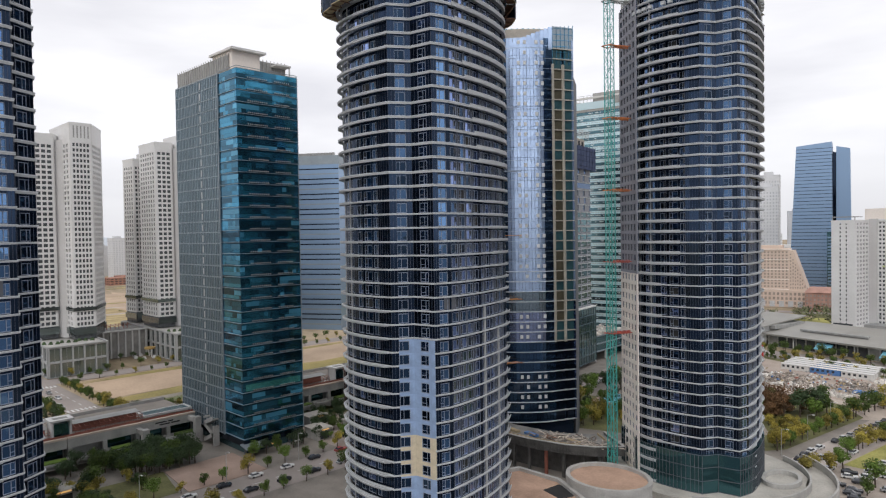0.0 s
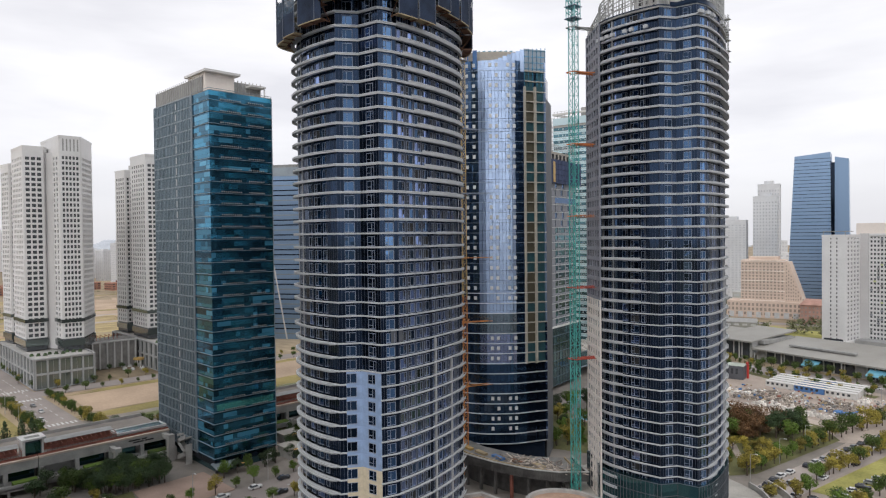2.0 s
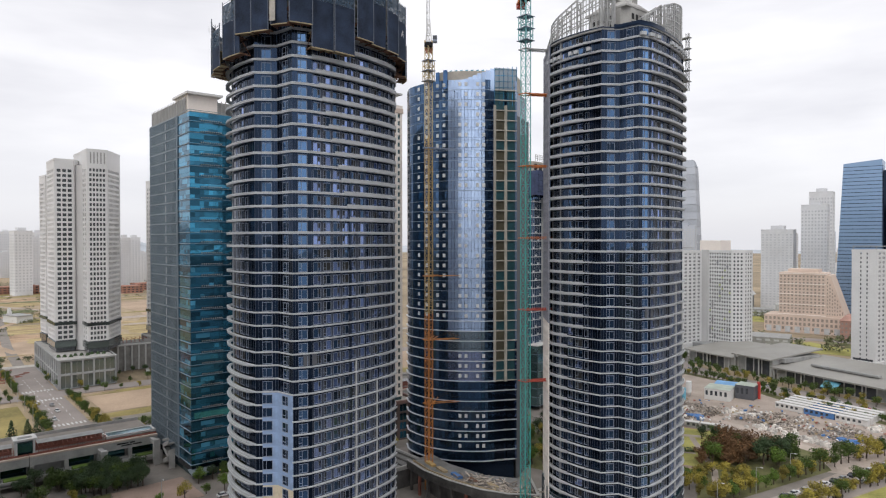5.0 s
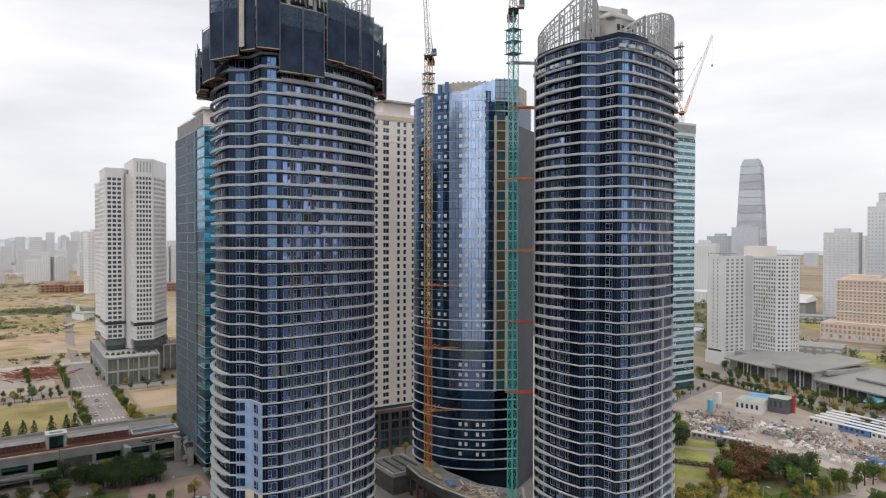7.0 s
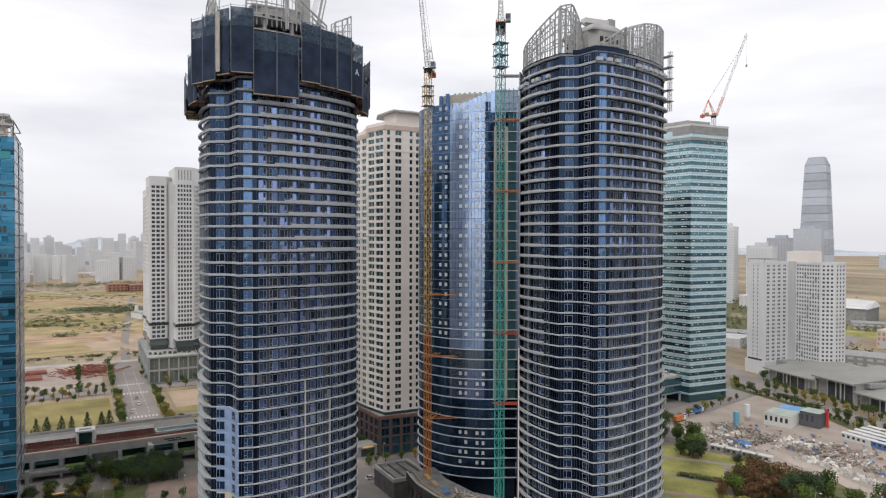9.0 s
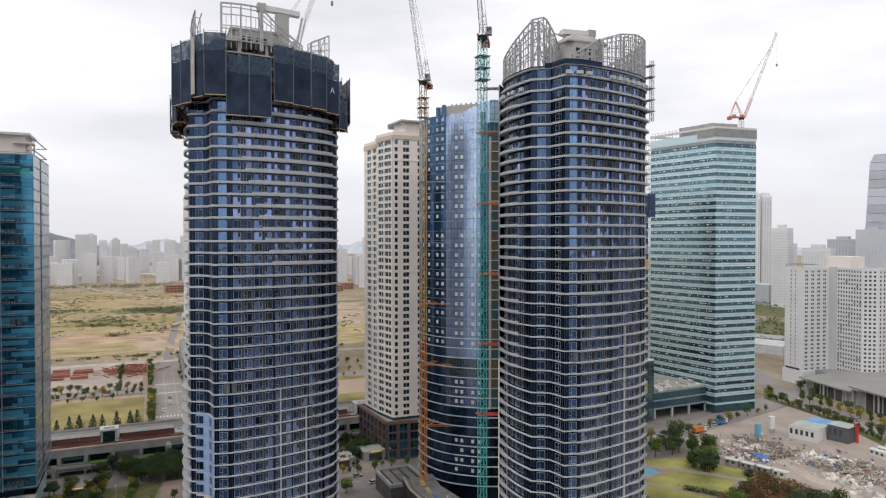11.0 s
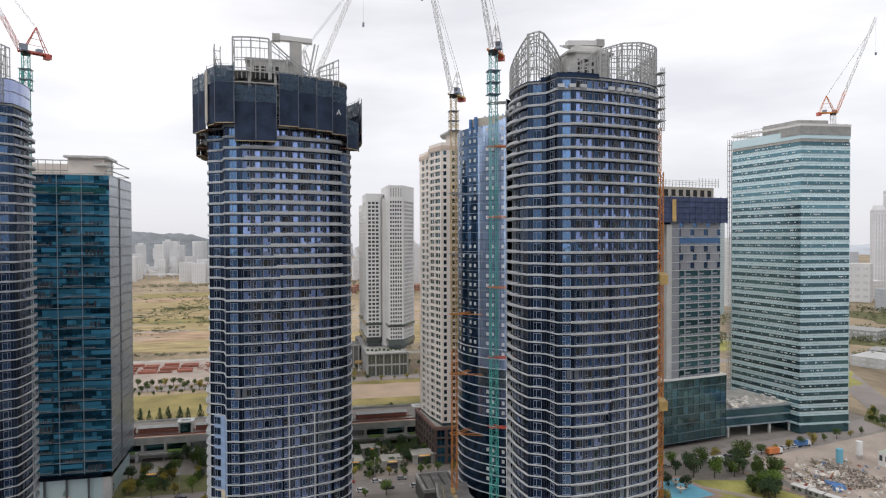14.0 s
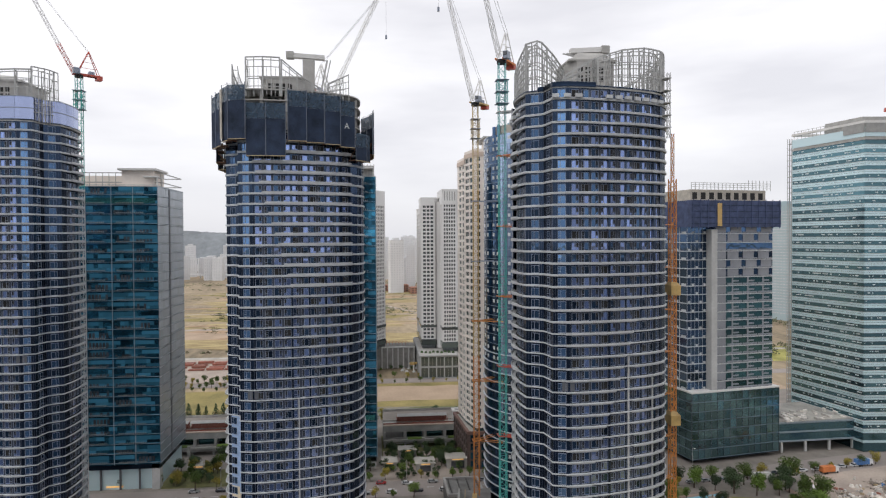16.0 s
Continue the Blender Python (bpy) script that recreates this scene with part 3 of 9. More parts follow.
def along(line, f):
    """The point at the fraction f of a plan line's length."""
    d = [math.dist(a, b) for a, b in zip(line, line[1:])]
    s = f * sum(d)
    for a, b, k in zip(line, line[1:], d):
        if s <= k or b == line[-1]:
            t = min(1, s / k)
            return (a[0] + (b[0] - a[0]) * t, a[1] + (b[1] - a[1]) * t)
        s -= k


def stretch(line, f0, f1, step=1.0):
    n = max(2, round(abs(f1 - f0) * sum(math.dist(a, b) for a, b in zip(line, line[1:])) / step) + 1)
    return [along(line, f0 + (f1 - f0) * i / (n - 1)) for i in range(n)]


# what each stretch of the storey is made of: (kind, width in metres); w framed window, b wide blue window, p dark panel, g grey panel, o pier
MODULES = dict(
    wall="v0.6 w1.2 v0.5 w1.2 v0.5 w1.2 v0.5 w1.2 v0.6",
    balc="p0.5 w1.1 p0.5 w1.1 o0.3 w1.5 p0.9 w1.6 o0.3 w1.2 p1.6 w1.6 p0.8 w2.2 p0.6 w1.2 p1.0 d2.6",
    bay1="d1.1 w1.6 d0.9",
    bay2="d1.3 w1.5 d1.0",
    face="d1.1 b1.9 d0.9 p0.5 w1.8 g0.6 w1.9 g0.5 w1.9 g0.6 w1.8 d0.5 w1.5 g0.7 w1.9 p0.5 w1.6 g0.6 w1.7 p0.6 w1.6 p0.5 w1.5 d0.8 w2.0 d0.8",
    back="p1.2 w1.6 p1.2 w1.6 p1.2 w1.6 p1.2 w1.6 p1.2 w1.6 p1.2 w1.6 p1.2 w1.6 p1.2 w1.6",
)


def modules(key):
    items = [(m[0], float(m[1:])) for m in MODULES[key].split()]
    total, s, out = sum(w for _, w in items), 0.0, []
    for k, w in items:
        out.append((k, along(LINES[key], s / total), along(LINES[key], (s + w) / total)))
        s += w
    return out


BAND = 0.40  # height of the plain floor band


def storey_meshes(bay_kind):
    """The parts of one storey, from its floor to the next: panels, piers, bay walls, frames and the windows one by one."""
    panels, greys, piers, bays, frames, flats, joints, gaps, windows = Shape(), Shape(), Shape(), Shape(), Shape(), Shape(), Shape(), Shape(), []
    top = STOREY
    for key in ORDER:
        for k, a, b in modules(key):
            inset = -0.9 if key == "balc" else (-0.35 if key == "face" and k != "d" and k != "b" else -0.05)
            board = key in ("bay1", "bay2") and bay_kind and not (key == "bay1" and a == LINES["bay1"][0])
            if board:
                inset = 0.30
            if k in "pdgov" or (board and k == "w"):
                target = bays if board else {"p": panels, "d": panels, "g": greys, "o": piers, "v": flats}[k]
                if board and k == "w":
                    target.strip(a, b, 0, 0.5, inset - 0.3, inset)
                    target.strip(a, b, 2.62, top, inset - 0.3, inset)
                else:
                    target.strip(a, b, 0, top, inset - 0.3, inset + (0.12 if k == "o" else 0))
                    if k in "dp" and not board:
                        w = math.dist(a, b)
                        n = max(1, round(w / 0.75))
                        for i in range(n + (k == "d")):
                            p = (a[0] + (b[0] - a[0]) * i / n, a[1] + (b[1] - a[1]) * i / n)
                            q = (p[0] + (b[0] - a[0]) * 0.055 / w, p[1] + (b[1] - a[1]) * 0.055 / w)
                            joints.strip(p, q, 0.45, top, inset, inset + 0.04)
            if k in "wb":
                if not board:
                    (flats if key == "wall" else panels).strip(a, b, 0, 0.5, inset - 0.3, inset - 0.02)
                z0, z1 = (0.5, 2.62) if board else ((0.5, 2.55) if key in ("face", "balc", "bay1", "bay2") else (0.5, top))
                if z1 == 2.55:
                    panels.strip(a, b, 2.55, top, inset - 0.3, inset - 0.02)
                w = math.dist(a, b)
                e = ((b[0] - a[0]) / w, (b[1] - a[1]) / w)
                at = lambda s: (a[0] + e[0] * s, a[1] + e[1] * s)
                fw = 0.10
                cut = 0.60 if len(windows) % 2 else 0.36
                rails = [(0, fw, z0, z1), (w - fw, w, z0, z1), (0, w, z0, z0 + 0.13), (0, w, z1 - 0.11, z1), (w * cut, w * cut + 0.08, z0, z1)]
                if k == "b" or len(windows) % 3 == 1:
                    rails += [(fw, w * cut, z0 + 0.72, z0 + 0.80)]
                for s0, s1, u0, u1 in rails:
                    frames.strip(at(s0), at(s1), u0, u1, inset - 0.12, inset + 0.03)
                # near-black slats stand in for the shade inside open sashes
                if key in ("face", "balc") and k == "w" and not board:
                    g0 = w * cut + 0.10 if len(windows) % 2 else fw + 0.02
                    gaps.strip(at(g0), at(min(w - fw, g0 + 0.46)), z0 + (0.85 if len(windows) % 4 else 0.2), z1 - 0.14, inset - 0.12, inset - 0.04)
                pane = Shape().strip(at(fw), at(w - fw), z0 + fw, z1 - fw, inset - 0.14, inset - 0.08)
                windows.append((key, k, pane))
    return panels, greys, piers, bays, frames, flats, joints, gaps, windows


def joined_mesh(name, pieces):
    """One mesh of several shapes, each with its own material."""
    whole, index = Shape(), []
    for k, (s, m) in enumerate(pieces):
        whole.add(s.v, s.f)
        index += [k] * len(s.f)
    me = whole.mesh(name, *[m for _, m in pieces])
    me.polygons.foreach_set("material_index", index)
    return me


def build_storey(bay_mat):
    p, g, o, b, f, v, j, x, w = storey_meshes(bay_mat)
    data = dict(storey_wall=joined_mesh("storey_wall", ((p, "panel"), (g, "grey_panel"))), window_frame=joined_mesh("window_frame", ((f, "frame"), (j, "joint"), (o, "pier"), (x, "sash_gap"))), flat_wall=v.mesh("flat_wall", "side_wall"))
    if bay_mat:
        data["bay_board"] = b.mesh("bay_board", bay_mat)
    # black panes, single and joined: shade of open windows put into the colour
    data["panes"] = [(key, kind, [s.mesh("window", m) for m in (("glass_blue",) if kind == "b" else ("glass_dark",) if key in ("bay1", "bay2", "balc", "back", "wall") else ("glass_mid", "glass_dark", "glass_mid", "glass_dark", "glass_mid", "glass_mid", "glass_dark", "glass_mid", "black"))]) for key, kind, s in w]
    joined = []
    rng = random.Random(5)
    for variant in range(9):
        sets = {}
        for key, kind, s in w:
            m = "glass_blue" if kind == "b" else ("glass_dark" if key in ("bay1", "bay2", "back", "wall") or rng.random() < (0.9 if key == "balc" else 0.3) else rng.choice(("glass_mid", "glass_mid", "glass_mid", "glass_mid", "glass_mid", "black")))
            sets.setdefault(m, Shape()).add(s.v, s.f)
        joined.append([("", joined_mesh("window_glass", [(s, m) for m, s in sets.items()]))])
    data["joined"] = joined
    rest = Shape()
    for key, kind, s in w:
        if key in ("wall", "back"):
            rest.add(s.v, s.f)
    data["hidden"] = rest.mesh("window_glass", "glass_dark")
    return data


def side_wall(mat):
    """The flat side of one storey: piers and sills round five real window recesses."""
    a, b = (-18.7, -9.3), (-8.0, -19.05)
    wall = framed_face(Shape(), a, b, 0.0, STOREY, 1, [(0.06, 0.19), (0.25, 0.36), (0.43, 0.54), (0.61, 0.72), (0.79, 0.91)], 0.26, 0.88, 0.4)
    return joined_mesh("side_wall", ((wall, mat), (Shape().strip(a, b, 0.05, STOREY - 0.05, -0.1, 0.06), "glass_dark")))


STOREYS = {None: build_storey(None), "blue_insul": build_storey("blue_insul"), "beige_insul": build_storey("beige_insul")}
SIDE = (side_wall("side_wall"), side_wall("apt_beige"))
BAND_MESH = joined_mesh("floor_band", ((Shape().ring(offset(PLAN, -0.4), offset(PLAN, 0.27), 0, BAND), "band"), (Shape().ring(offset(PLAN, 0.22), offset(PLAN, 0.32), BAND, BAND + 0.12), "cap")))

BAND_LOW = joined_mesh("floor_band", ((Shape().ring(offset(PLAN, -0.4), offset(PLAN, 0.22), 0.06, 0.32), "band"), (Shape().ring(offset(PLAN, 0.16), offset(PLAN, 0.27), 0.32, 0.42), "cap")))
OPEN_LINE = [p for k in ORDER[1:] for p in LINES[k][:-1]] + [LINES["back"][-1]]
BAND_OPEN = joined_mesh("floor_band", ((Shape().ring(offset(OPEN_LINE, -0.4, False), offset(OPEN_LINE, 0.22, False), 0.06, 0.32, False), "band"), (Shape().ring(offset(OPEN_LINE, 0.16, False), offset(OPEN_LINE, 0.27, False), 0.32, 0.42, False), "cap")))


def balcony(line, f0, f1, height, out, taper0, taper1):
    """A balcony front along a stretch of the plan, running out to nothing at a tapered end."""
    pts = stretch(line, f0, f1, 0.9)
    n = len(pts)
    d = []
    for i in range(n):
        k = out
        if taper0:
            k *= min(1, 0.15 + i * 0.9 / taper0)
        if taper1:
            k *= min(1, 0.15 + (n - 1 - i) * 0.9 / taper1)
        d.append(0.29 + k)
    front = offset(pts, d, False)
    return Shape().ring(offset(pts, 0.0, False), front, -0.06, 0.16, False).ring(offset(pts, [max(0.02, k - 0.16) for k in d], False), front, -0.06, height, False), \
        Shape().ring(offset(pts, [max(0.02, k - 0.08) for k in d], False), offset(pts, [k + 0.04 for k in d], False), height, height + 0.07, False)


def tower(name, label, at, base, count, style, mirror=False, near=(0, 0)):
    """One tower: style picks its balconies. near: the storeys whose windows are single parts."""
    root = thing(name, label, "tower", (at[0], at[1], base), group="residential towers")
    if mirror:
        root.scale = (1, -1, 1)
    rng = random.Random(name + style)
    part("inner_core", Shape().prism(offset(PLAN, -1.3), 0, count * STOREY), "panel", root)
    for i in range(count):
        z = i * STOREY
        wz = base + z
        bay = None
        if style == "C" and wz < 50.5:
            bay = "beige_insul" if 22.0 < wz < 31.0 else "blue_insul"
        data = STOREYS[bay]
        st = part("storey_wall", data["storey_wall"], None, root, at=(0, 0, z), kind="stuff")
        part("floor_band", BAND_OPEN if style == "R" and wz < 62 else BAND_LOW if wz < 82 else BAND_MESH, None, st)
        part("window_frame", data["window_frame"], None, st, kind="stuff")
        part("side_wall", SIDE[wz < 62], None, st) if style == "R" else part("flat_wall", data["flat_wall"], None, st, kind="stuff")
        if bay:
            part("bay_board", data["bay_board"], None, st, "pale insulation boards before cladding", kind="stuff")
        if near[0] <= i < near[1]:
            for key, kind, me in data["panes"]:
                if key in ("balc", "bay1", "bay2", "face"):
                    part("window", rng.choice(me), None, st)
            part("window_glass", data["hidden"], None, st, kind="stuff")
        else:
            for m, me in rng.choice(data["joined"]):
                part("window_glass", me, None, st, kind="stuff")
        # service storey with louvres, and white piers on the lower storeys
        service = {"C": 59.0, "R": 65.5}.get(style, 65.5)
        if abs(wz - service) < STOREY / 2:
            a, b = along(LINES["face"], 0.07), along(LINES["face"], 0.165)
            part("louvre_panel", Shape().strip(a, b, 0.5, STOREY, -0.05, 0.06), "grey_wall", st)
        for f, z_hi in ((0.50, 56), (0.72, 52)) if style == "C" else ((0.62, 74), (0.86, 66)):
            if wz < z_hi:
                a, b = along(LINES["face"], f), along(LINES["face"], f + 0.009)
                part("white_pier", Shape().strip(a, b, 0.4, STOREY, -0.3, 0.16), "pier", st)
        # balconies that wander along the front from storey to storey
        runs = []
        if style == "C":
            if wz < 136:
                f0 = min(0.80, max(0.13, 0.13 + (126 - wz) * 0.0088))
                runs.append((LINES["face"], f0, 1.0, 0.86 if wz > 88 else (0.48 if wz > 70 else 0.38), 0.35 if wz > 95 else (0.4 if wz > 60 else 0.6), 9.0, 0))
            f1 = min(0.95, max(0.40, 0.45 + (85 - wz) * 0.010)) if wz < 100 else 0.55
            runs.append((LINES["balc"], 0.0, f1, 0.42, 0.15, 0, 2.5) if wz > 60 else (LINES["balc"], 0.25, 0.97, 0.30, 0.8, 12.0, 0.6))
        else:
            if wz < base + count * STOREY - 7:
                f1 = 1.0 if wz > 112 else max(0.30, 1.0 - (112 - wz) * 0.0105)
                f0 = 0.5 if wz > base + count * STOREY - 10 else 0.10
                runs.append((LINES["face"], min(f0, f1 - 0.2), f1, 0.54 if wz > 75 else 0.36, 0.75 if wz > 75 else 0.7, 9.0 if wz > 75 else 14.0, 0 if f1 == 1 else 0.8))
                runs.append((LINES["balc"], 0.20, 0.78 if wz > 60 else 0.55, 0.70, 0.55, 1.5, 4.5))
                if wz < 75:
                    runs.append((LINES["face"], 0.62 + (75 - wz) * 0.002, 1.0, 0.36, 0.5, 2.5, 0))
        for line, f0, f1, h, out, t0, t1 in runs:
            front, rail = balcony(line, f0, f1, h, out, t0, t1)
            part("balcony_front", joined_mesh("balcony_front", ((front, "band"), (rail, "cap"))), None, st)
    return root


H_TOP_C, H_TOP_R, H_TOP_L = 46, 47, 48
C_AT, R_AT, L_AT = (-116.0, 111.0), (-85.0, 193.3), (-144.4, 13.3)
C_BASE, R_BASE, L_BASE = -1.0 + 0.9, 4.0, 1.0
tower_c = tower("residential_tower", "dark glass residential tower under construction with netted top", C_AT, C_BASE, H_TOP_C, "C", near=(22, 35))
tower_r = tower("residential_tower", "dark glass residential tower with bare steel crown frame", R_AT, R_BASE, H_TOP_R, "R", near=(22, 35))
tower_l = tower("residential_tower", "dark glass residential tower beside a teal office block", L_AT, L_BASE, H_TOP_L, "L", mirror=True)


# ---- tower tops, screens, cranes ----
def letter(text, parent, at, nrm, size, mat="white"):
    cu = bpy.data.curves.new("letter", "FONT")
    cu.body, cu.size, cu.extrude, cu.align_x, cu.align_y = text, size, 0.02, "CENTER", "CENTER"
    tmp = bpy.data.objects.new("letter", cu)
    me = bpy.data.meshes.new_from_object(tmp)
    bpy.data.objects.remove(tmp)
    me.materials.append(MAT[mat])
    ob = part("letter", me, None, parent, "white painted letter")
    x = Vector((-nrm[1], nrm[0], 0)).normalized()
    m = Matrix((x, Vector((0, 0, 1)), Vector((nrm[0], nrm[1], 0)).normalized())).transposed().to_4x4()
    ob.matrix_basis = Matrix.Translation(at) @ m
    return ob


def cladding_crown(root, line, z, heights, out=0.1, post=2.2, rails=5, mat="steel", thick=1.0):
    """A bare frame along a plan line: posts, rails and braces up to a height that changes on the way."""
    length = sum(math.dist(a, b) for a, b in zip(line, line[1:]))
    n = max(3, round(length / post))
    pts = offset([along(line, i / n) for i in range(n + 1)], out, False)
    inn = offset([along(line, i / n) for i in range(n + 1)], out - 1.6, False)
    hs = []
    for i in range(n + 1):
        f = i / n * (len(heights) - 1)
        k = min(int(f), len(heights) - 2)
        hs.append(heights[k] + (heights[k + 1] - heights[k]) * (f - k))
    for i, (p, q, h) in enumerate(zip(pts, inn, hs)):
        s = Shape().beam((*p, z), (*p, z + h), (0.42 if i % 4 == 0 else 0.24) * thick)
        if i % 2 == 0:
            s.beam((*q, z), (*q, z + h * 0.96), 0.24 * thick).beam((*p, z + h * 0.96), (*q, z + h * 0.96), 0.18 * thick).beam((*p, z), (*q, z + h * 0.5), 0.14 * thick).beam((*q, z + h * 0.5), (*p, z + h * 0.96), 0.14 * thick)
        part("crown_post", s, mat, root)
    for r in range(rails):
        s = Shape()
        for i in range(n):
            k = (r + 1) / rails
            s.beam((*pts[i], z + hs[i] * k), (*pts[i + 1], z + hs[i + 1] * k), (0.34 if r == rails - 1 else 0.2) * thick)
            if r % 2 == 1 or r == rails - 1:
                s.beam((*inn[i], z + hs[i] * k * 0.96), (*inn[i + 1], z + hs[i + 1] * k * 0.96), 0.2 * thick)
            if r < rails - 1:
                mx, my = (pts[i][0] + pts[i + 1][0]) / 2, (pts[i][1] + pts[i + 1][1]) / 2
                hm = (hs[i] + hs[i + 1]) / 2
                s.beam((mx, my, z + hm * r / rails), (mx, my, z + hm * k), 0.12)
        part("crown_rail", s, mat, root)


def gantry(at, z, turn, mast=5.0, length=15.0):
    """The window-cleaning crane on a roof: a stout mast and a long box arm."""
    g = thing("roof_gantry", "light grey roof gantry with long box arm", "roof crane", (*at, z), turn)
    part("mast", Shape().box(-1.7, -1.2, 0, 1.7, 1.2, mast), "concrete", g)
    arm = Shape().hexa([(-length * 0.55, -1.0, mast + 0.6), (length * 0.45, -1.0, mast), (length * 0.45, 1.0, mast), (-length * 0.55, 1.0, mast + 0.6),
                        (-length * 0.55, -1.0, mast + 1.9), (length * 0.45, -1.0, mast + 1.3), (length * 0.45, 1.0, mast + 1.3), (-length * 0.55, 1.0, mast + 1.9)])
    part("arm", arm, "white_wall", g)
    part("arm_tip", Shape().box(-length * 0.55 - 0.8, -1.25, mast + 0.3, -length * 0.55 + 1.4, 1.25, mast + 2.2), "concrete", g)
    part("prop", Shape().beam((1.7, 0, mast * 0.1), (5.5, 0, mast), 0.5).beam((2.2, 0, mast * 0.05), (6.5, 0, mast), 0.3), "steel", g)
    return g


def core(name, label, at, z, size, height, turn=0.0, rows=2):
    c = thing(name, label, "rooftop structure", (*at, z), turn)
    sx, sy = size
    part("core_wall", Shape().prism([(-sx, -sy + 2), (-sx + 2, -sy), (sx - 2, -sy), (sx, -sy + 2), (sx, sy - 2), (sx - 2, sy), (-sx + 2, sy), (-sx, sy - 2)], 0, height), "concrete", c)
    part("parapet", Shape().prism([(-sx - 0.2, -sy), (-sx, -sy - 0.2), (sx, -sy - 0.2), (sx + 0.2, -sy), (sx + 0.2, sy), (sx, sy + 0.2), (-sx, sy + 0.2), (-sx - 0.2, sy)], height, height + 0.5), "concrete", c)
    wy = 1.1
    # black slabs on the core wall stand in for shaded openings
    for r in range(rows):
        for i in range(int(2 * (sy - 2.4) / 1.9)):
            y = -sy + 2.4 + i * 1.9
            part("opening", Shape().box(sx + 0.004, y, height - rows * 2.2 - 1.0 + r * 2.2, sx + 0.06, y + 1.2, height - rows * 2.2 - 1.0 + r * 2.2 + 1.6), "black", c)
        for i in range(int(2 * (sx - 2.4) / 1.9)):
            x = -sx + 2.4 + i * 1.9
            part("opening", Shape().box(x, -sy - 0.06, height - rows * 2.2 - 1.0 + r * 2.2, x + 1.2, -sy - 0.004, height - rows * 2.2 + 0.6 + r * 2.2), "black", c)
    return c


def safety_screen(at, base_z):
    """The climbing screens round the top storeys: panels of dark netting on frames, with working decks under them."""
    s = thing("safety_screen", "dark navy netting screens hung round the tower top", "construction screen", (*at, 0))
    front = spline([(-14.5, -14), (-13, -19.5), (-8, -22.3), (-2, -23.4), (4.5, -23.5), (9.5, -22.8)], 1)
    corner = [(9.8, -24.0), (15.6, -20.6), (21.0, -17.2)]
    face = spline([(21.2, -16.8), (22.2, -12), (22.2, -7), (21.6, -1), (20.4, 4.5), (19.0, 9.5), (17.4, 13.8), (15, 18.0)], 1)
    back = spline([(15, 18.5), (10, 22.2), (2, 23.2), (-6, 22.4), (-14, 18.5), (-20, 9), (-21.5, 0), (-20, -9)], 1)
    rng = random.Random(4)
    runs = [
        (front, 0.00, 0.20, 126.5, 137.0), (front, 0.20, 0.36, 127.0, 139.0), (front, 0.36, 0.54, 125.5, 134.5), (front, 0.54, 0.72, 125.8, 135.0), (front, 0.74, 1.0, 127.2, 139.5),
        (corner, 0.0, 0.33, 131.0, 146.3), (corner, 0.33, 0.66, 131.0, 146.3), (corner, 0.70, 1.0, 132.0, 147.6),
        (face, 0.00, 0.14, 132.3, 147.6), (face, 0.14, 0.29, 127.7, 142.6), (face, 0.29, 0.44, 127.7, 142.6), (face, 0.455, 0.60, 132.0, 146.2), (face, 0.60, 0.74, 131.8, 146.0), (face, 0.74, 0.87, 131.5, 145.5), (face, 0.87, 1.0, 131.0, 144.6),
        (back, 0.0, 0.14, 127.5, 136.0), (back, 0.14, 0.3, 130, 143), (back, 0.3, 0.5, 130, 145), (back, 0.5, 0.7, 130, 145), (back, 0.7, 0.86, 129, 144), (back, 0.86, 1.0, 127, 141),
    ]
    for line, f0, f1, z0, z1 in runs:
        d0 = rng.uniform(-0.4, 0.4)
        pts = offset(stretch(line, f0 + 0.001, f1 - 0.001, 1.7), d0, False)
        pan = part("screen_panel", Shape().ring(offset(pts, -0.10, False), pts, z0, z1 - 4.6, False), "net", s)
        part("upper_net", Shape().ring(offset(pts, -0.06, False), offset(pts, -0.02, False), z1 - 4.55, z1 - rng.uniform(0.1, 0.6), False), "net_thin", pan)
        st = Shape()
        for p in offset(pts, 0.03, False)[::3]:
            st.beam((*p, z0), (*p, z1 + rng.uniform(0, 0.6)), 0.16)
        part("screen_post", st, "net_post", pan, kind="stuff")
        rl = Shape()
        for k in range(7):
            z = z0 + (z1 - z0) * k / 6
            for a, b in zip(pts, pts[1:]):
                rl.beam((*a, z), (*b, z), 0.05)
        part("screen_rail", rl, "net", pan, kind="stuff")
        wood = "timber" if rng.random() < 0.4 else "rust"
        for k, z in enumerate((z0 + 0.1, z0 + 3.3)):
            part("working_deck", Shape().ring(offset(pts, -2.1, False), offset(pts, -0.15, False), z, z + 0.1, False), wood, pan)
        part("deck_edge", Shape().ring(offset(pts, -0.15, False), offset(pts, 0.05, False), z0 - 0.12, z0 + 0.10, False), "timber", pan)
        br = Shape()
        for p, q in list(zip(offset(pts, -0.2, False), offset(pts, -2.8, False)))[::2]:
            br.beam((*p, z0 - 0.05), (*q, z0 - 0.05), 0.16).beam((*p, z0 + 3.2), (*q, z0 - 0.1), 0.12)
        part("bracket_set", br, "rust", pan, kind="stuff")
    # pale hoarding board beside the corner
    part("pale_board", Shape().strip((17.8, -19.3), (18.9, -18.6), 132.6, 146.5, 0.2, 0.4), "beige_block", s)
    for text, line, f, z in (("A", face, 0.92, 137.0), ("B", front, 0.33, 137.0)):
        a, b = along(line, f - 0.02), along(line, f + 0.02)
        n = Vector((b[1] - a[1], a[0] - b[0])).normalized()
        p = along(line, f)
        letter(text, s, (p[0] + n.x * 0.55, p[1] + n.y * 0.55, z), n, 2.3)
    return s


TOP_C, TOP_R = C_BASE + H_TOP_C * STOREY, R_BASE + H_TOP_R * STOREY + 1.2
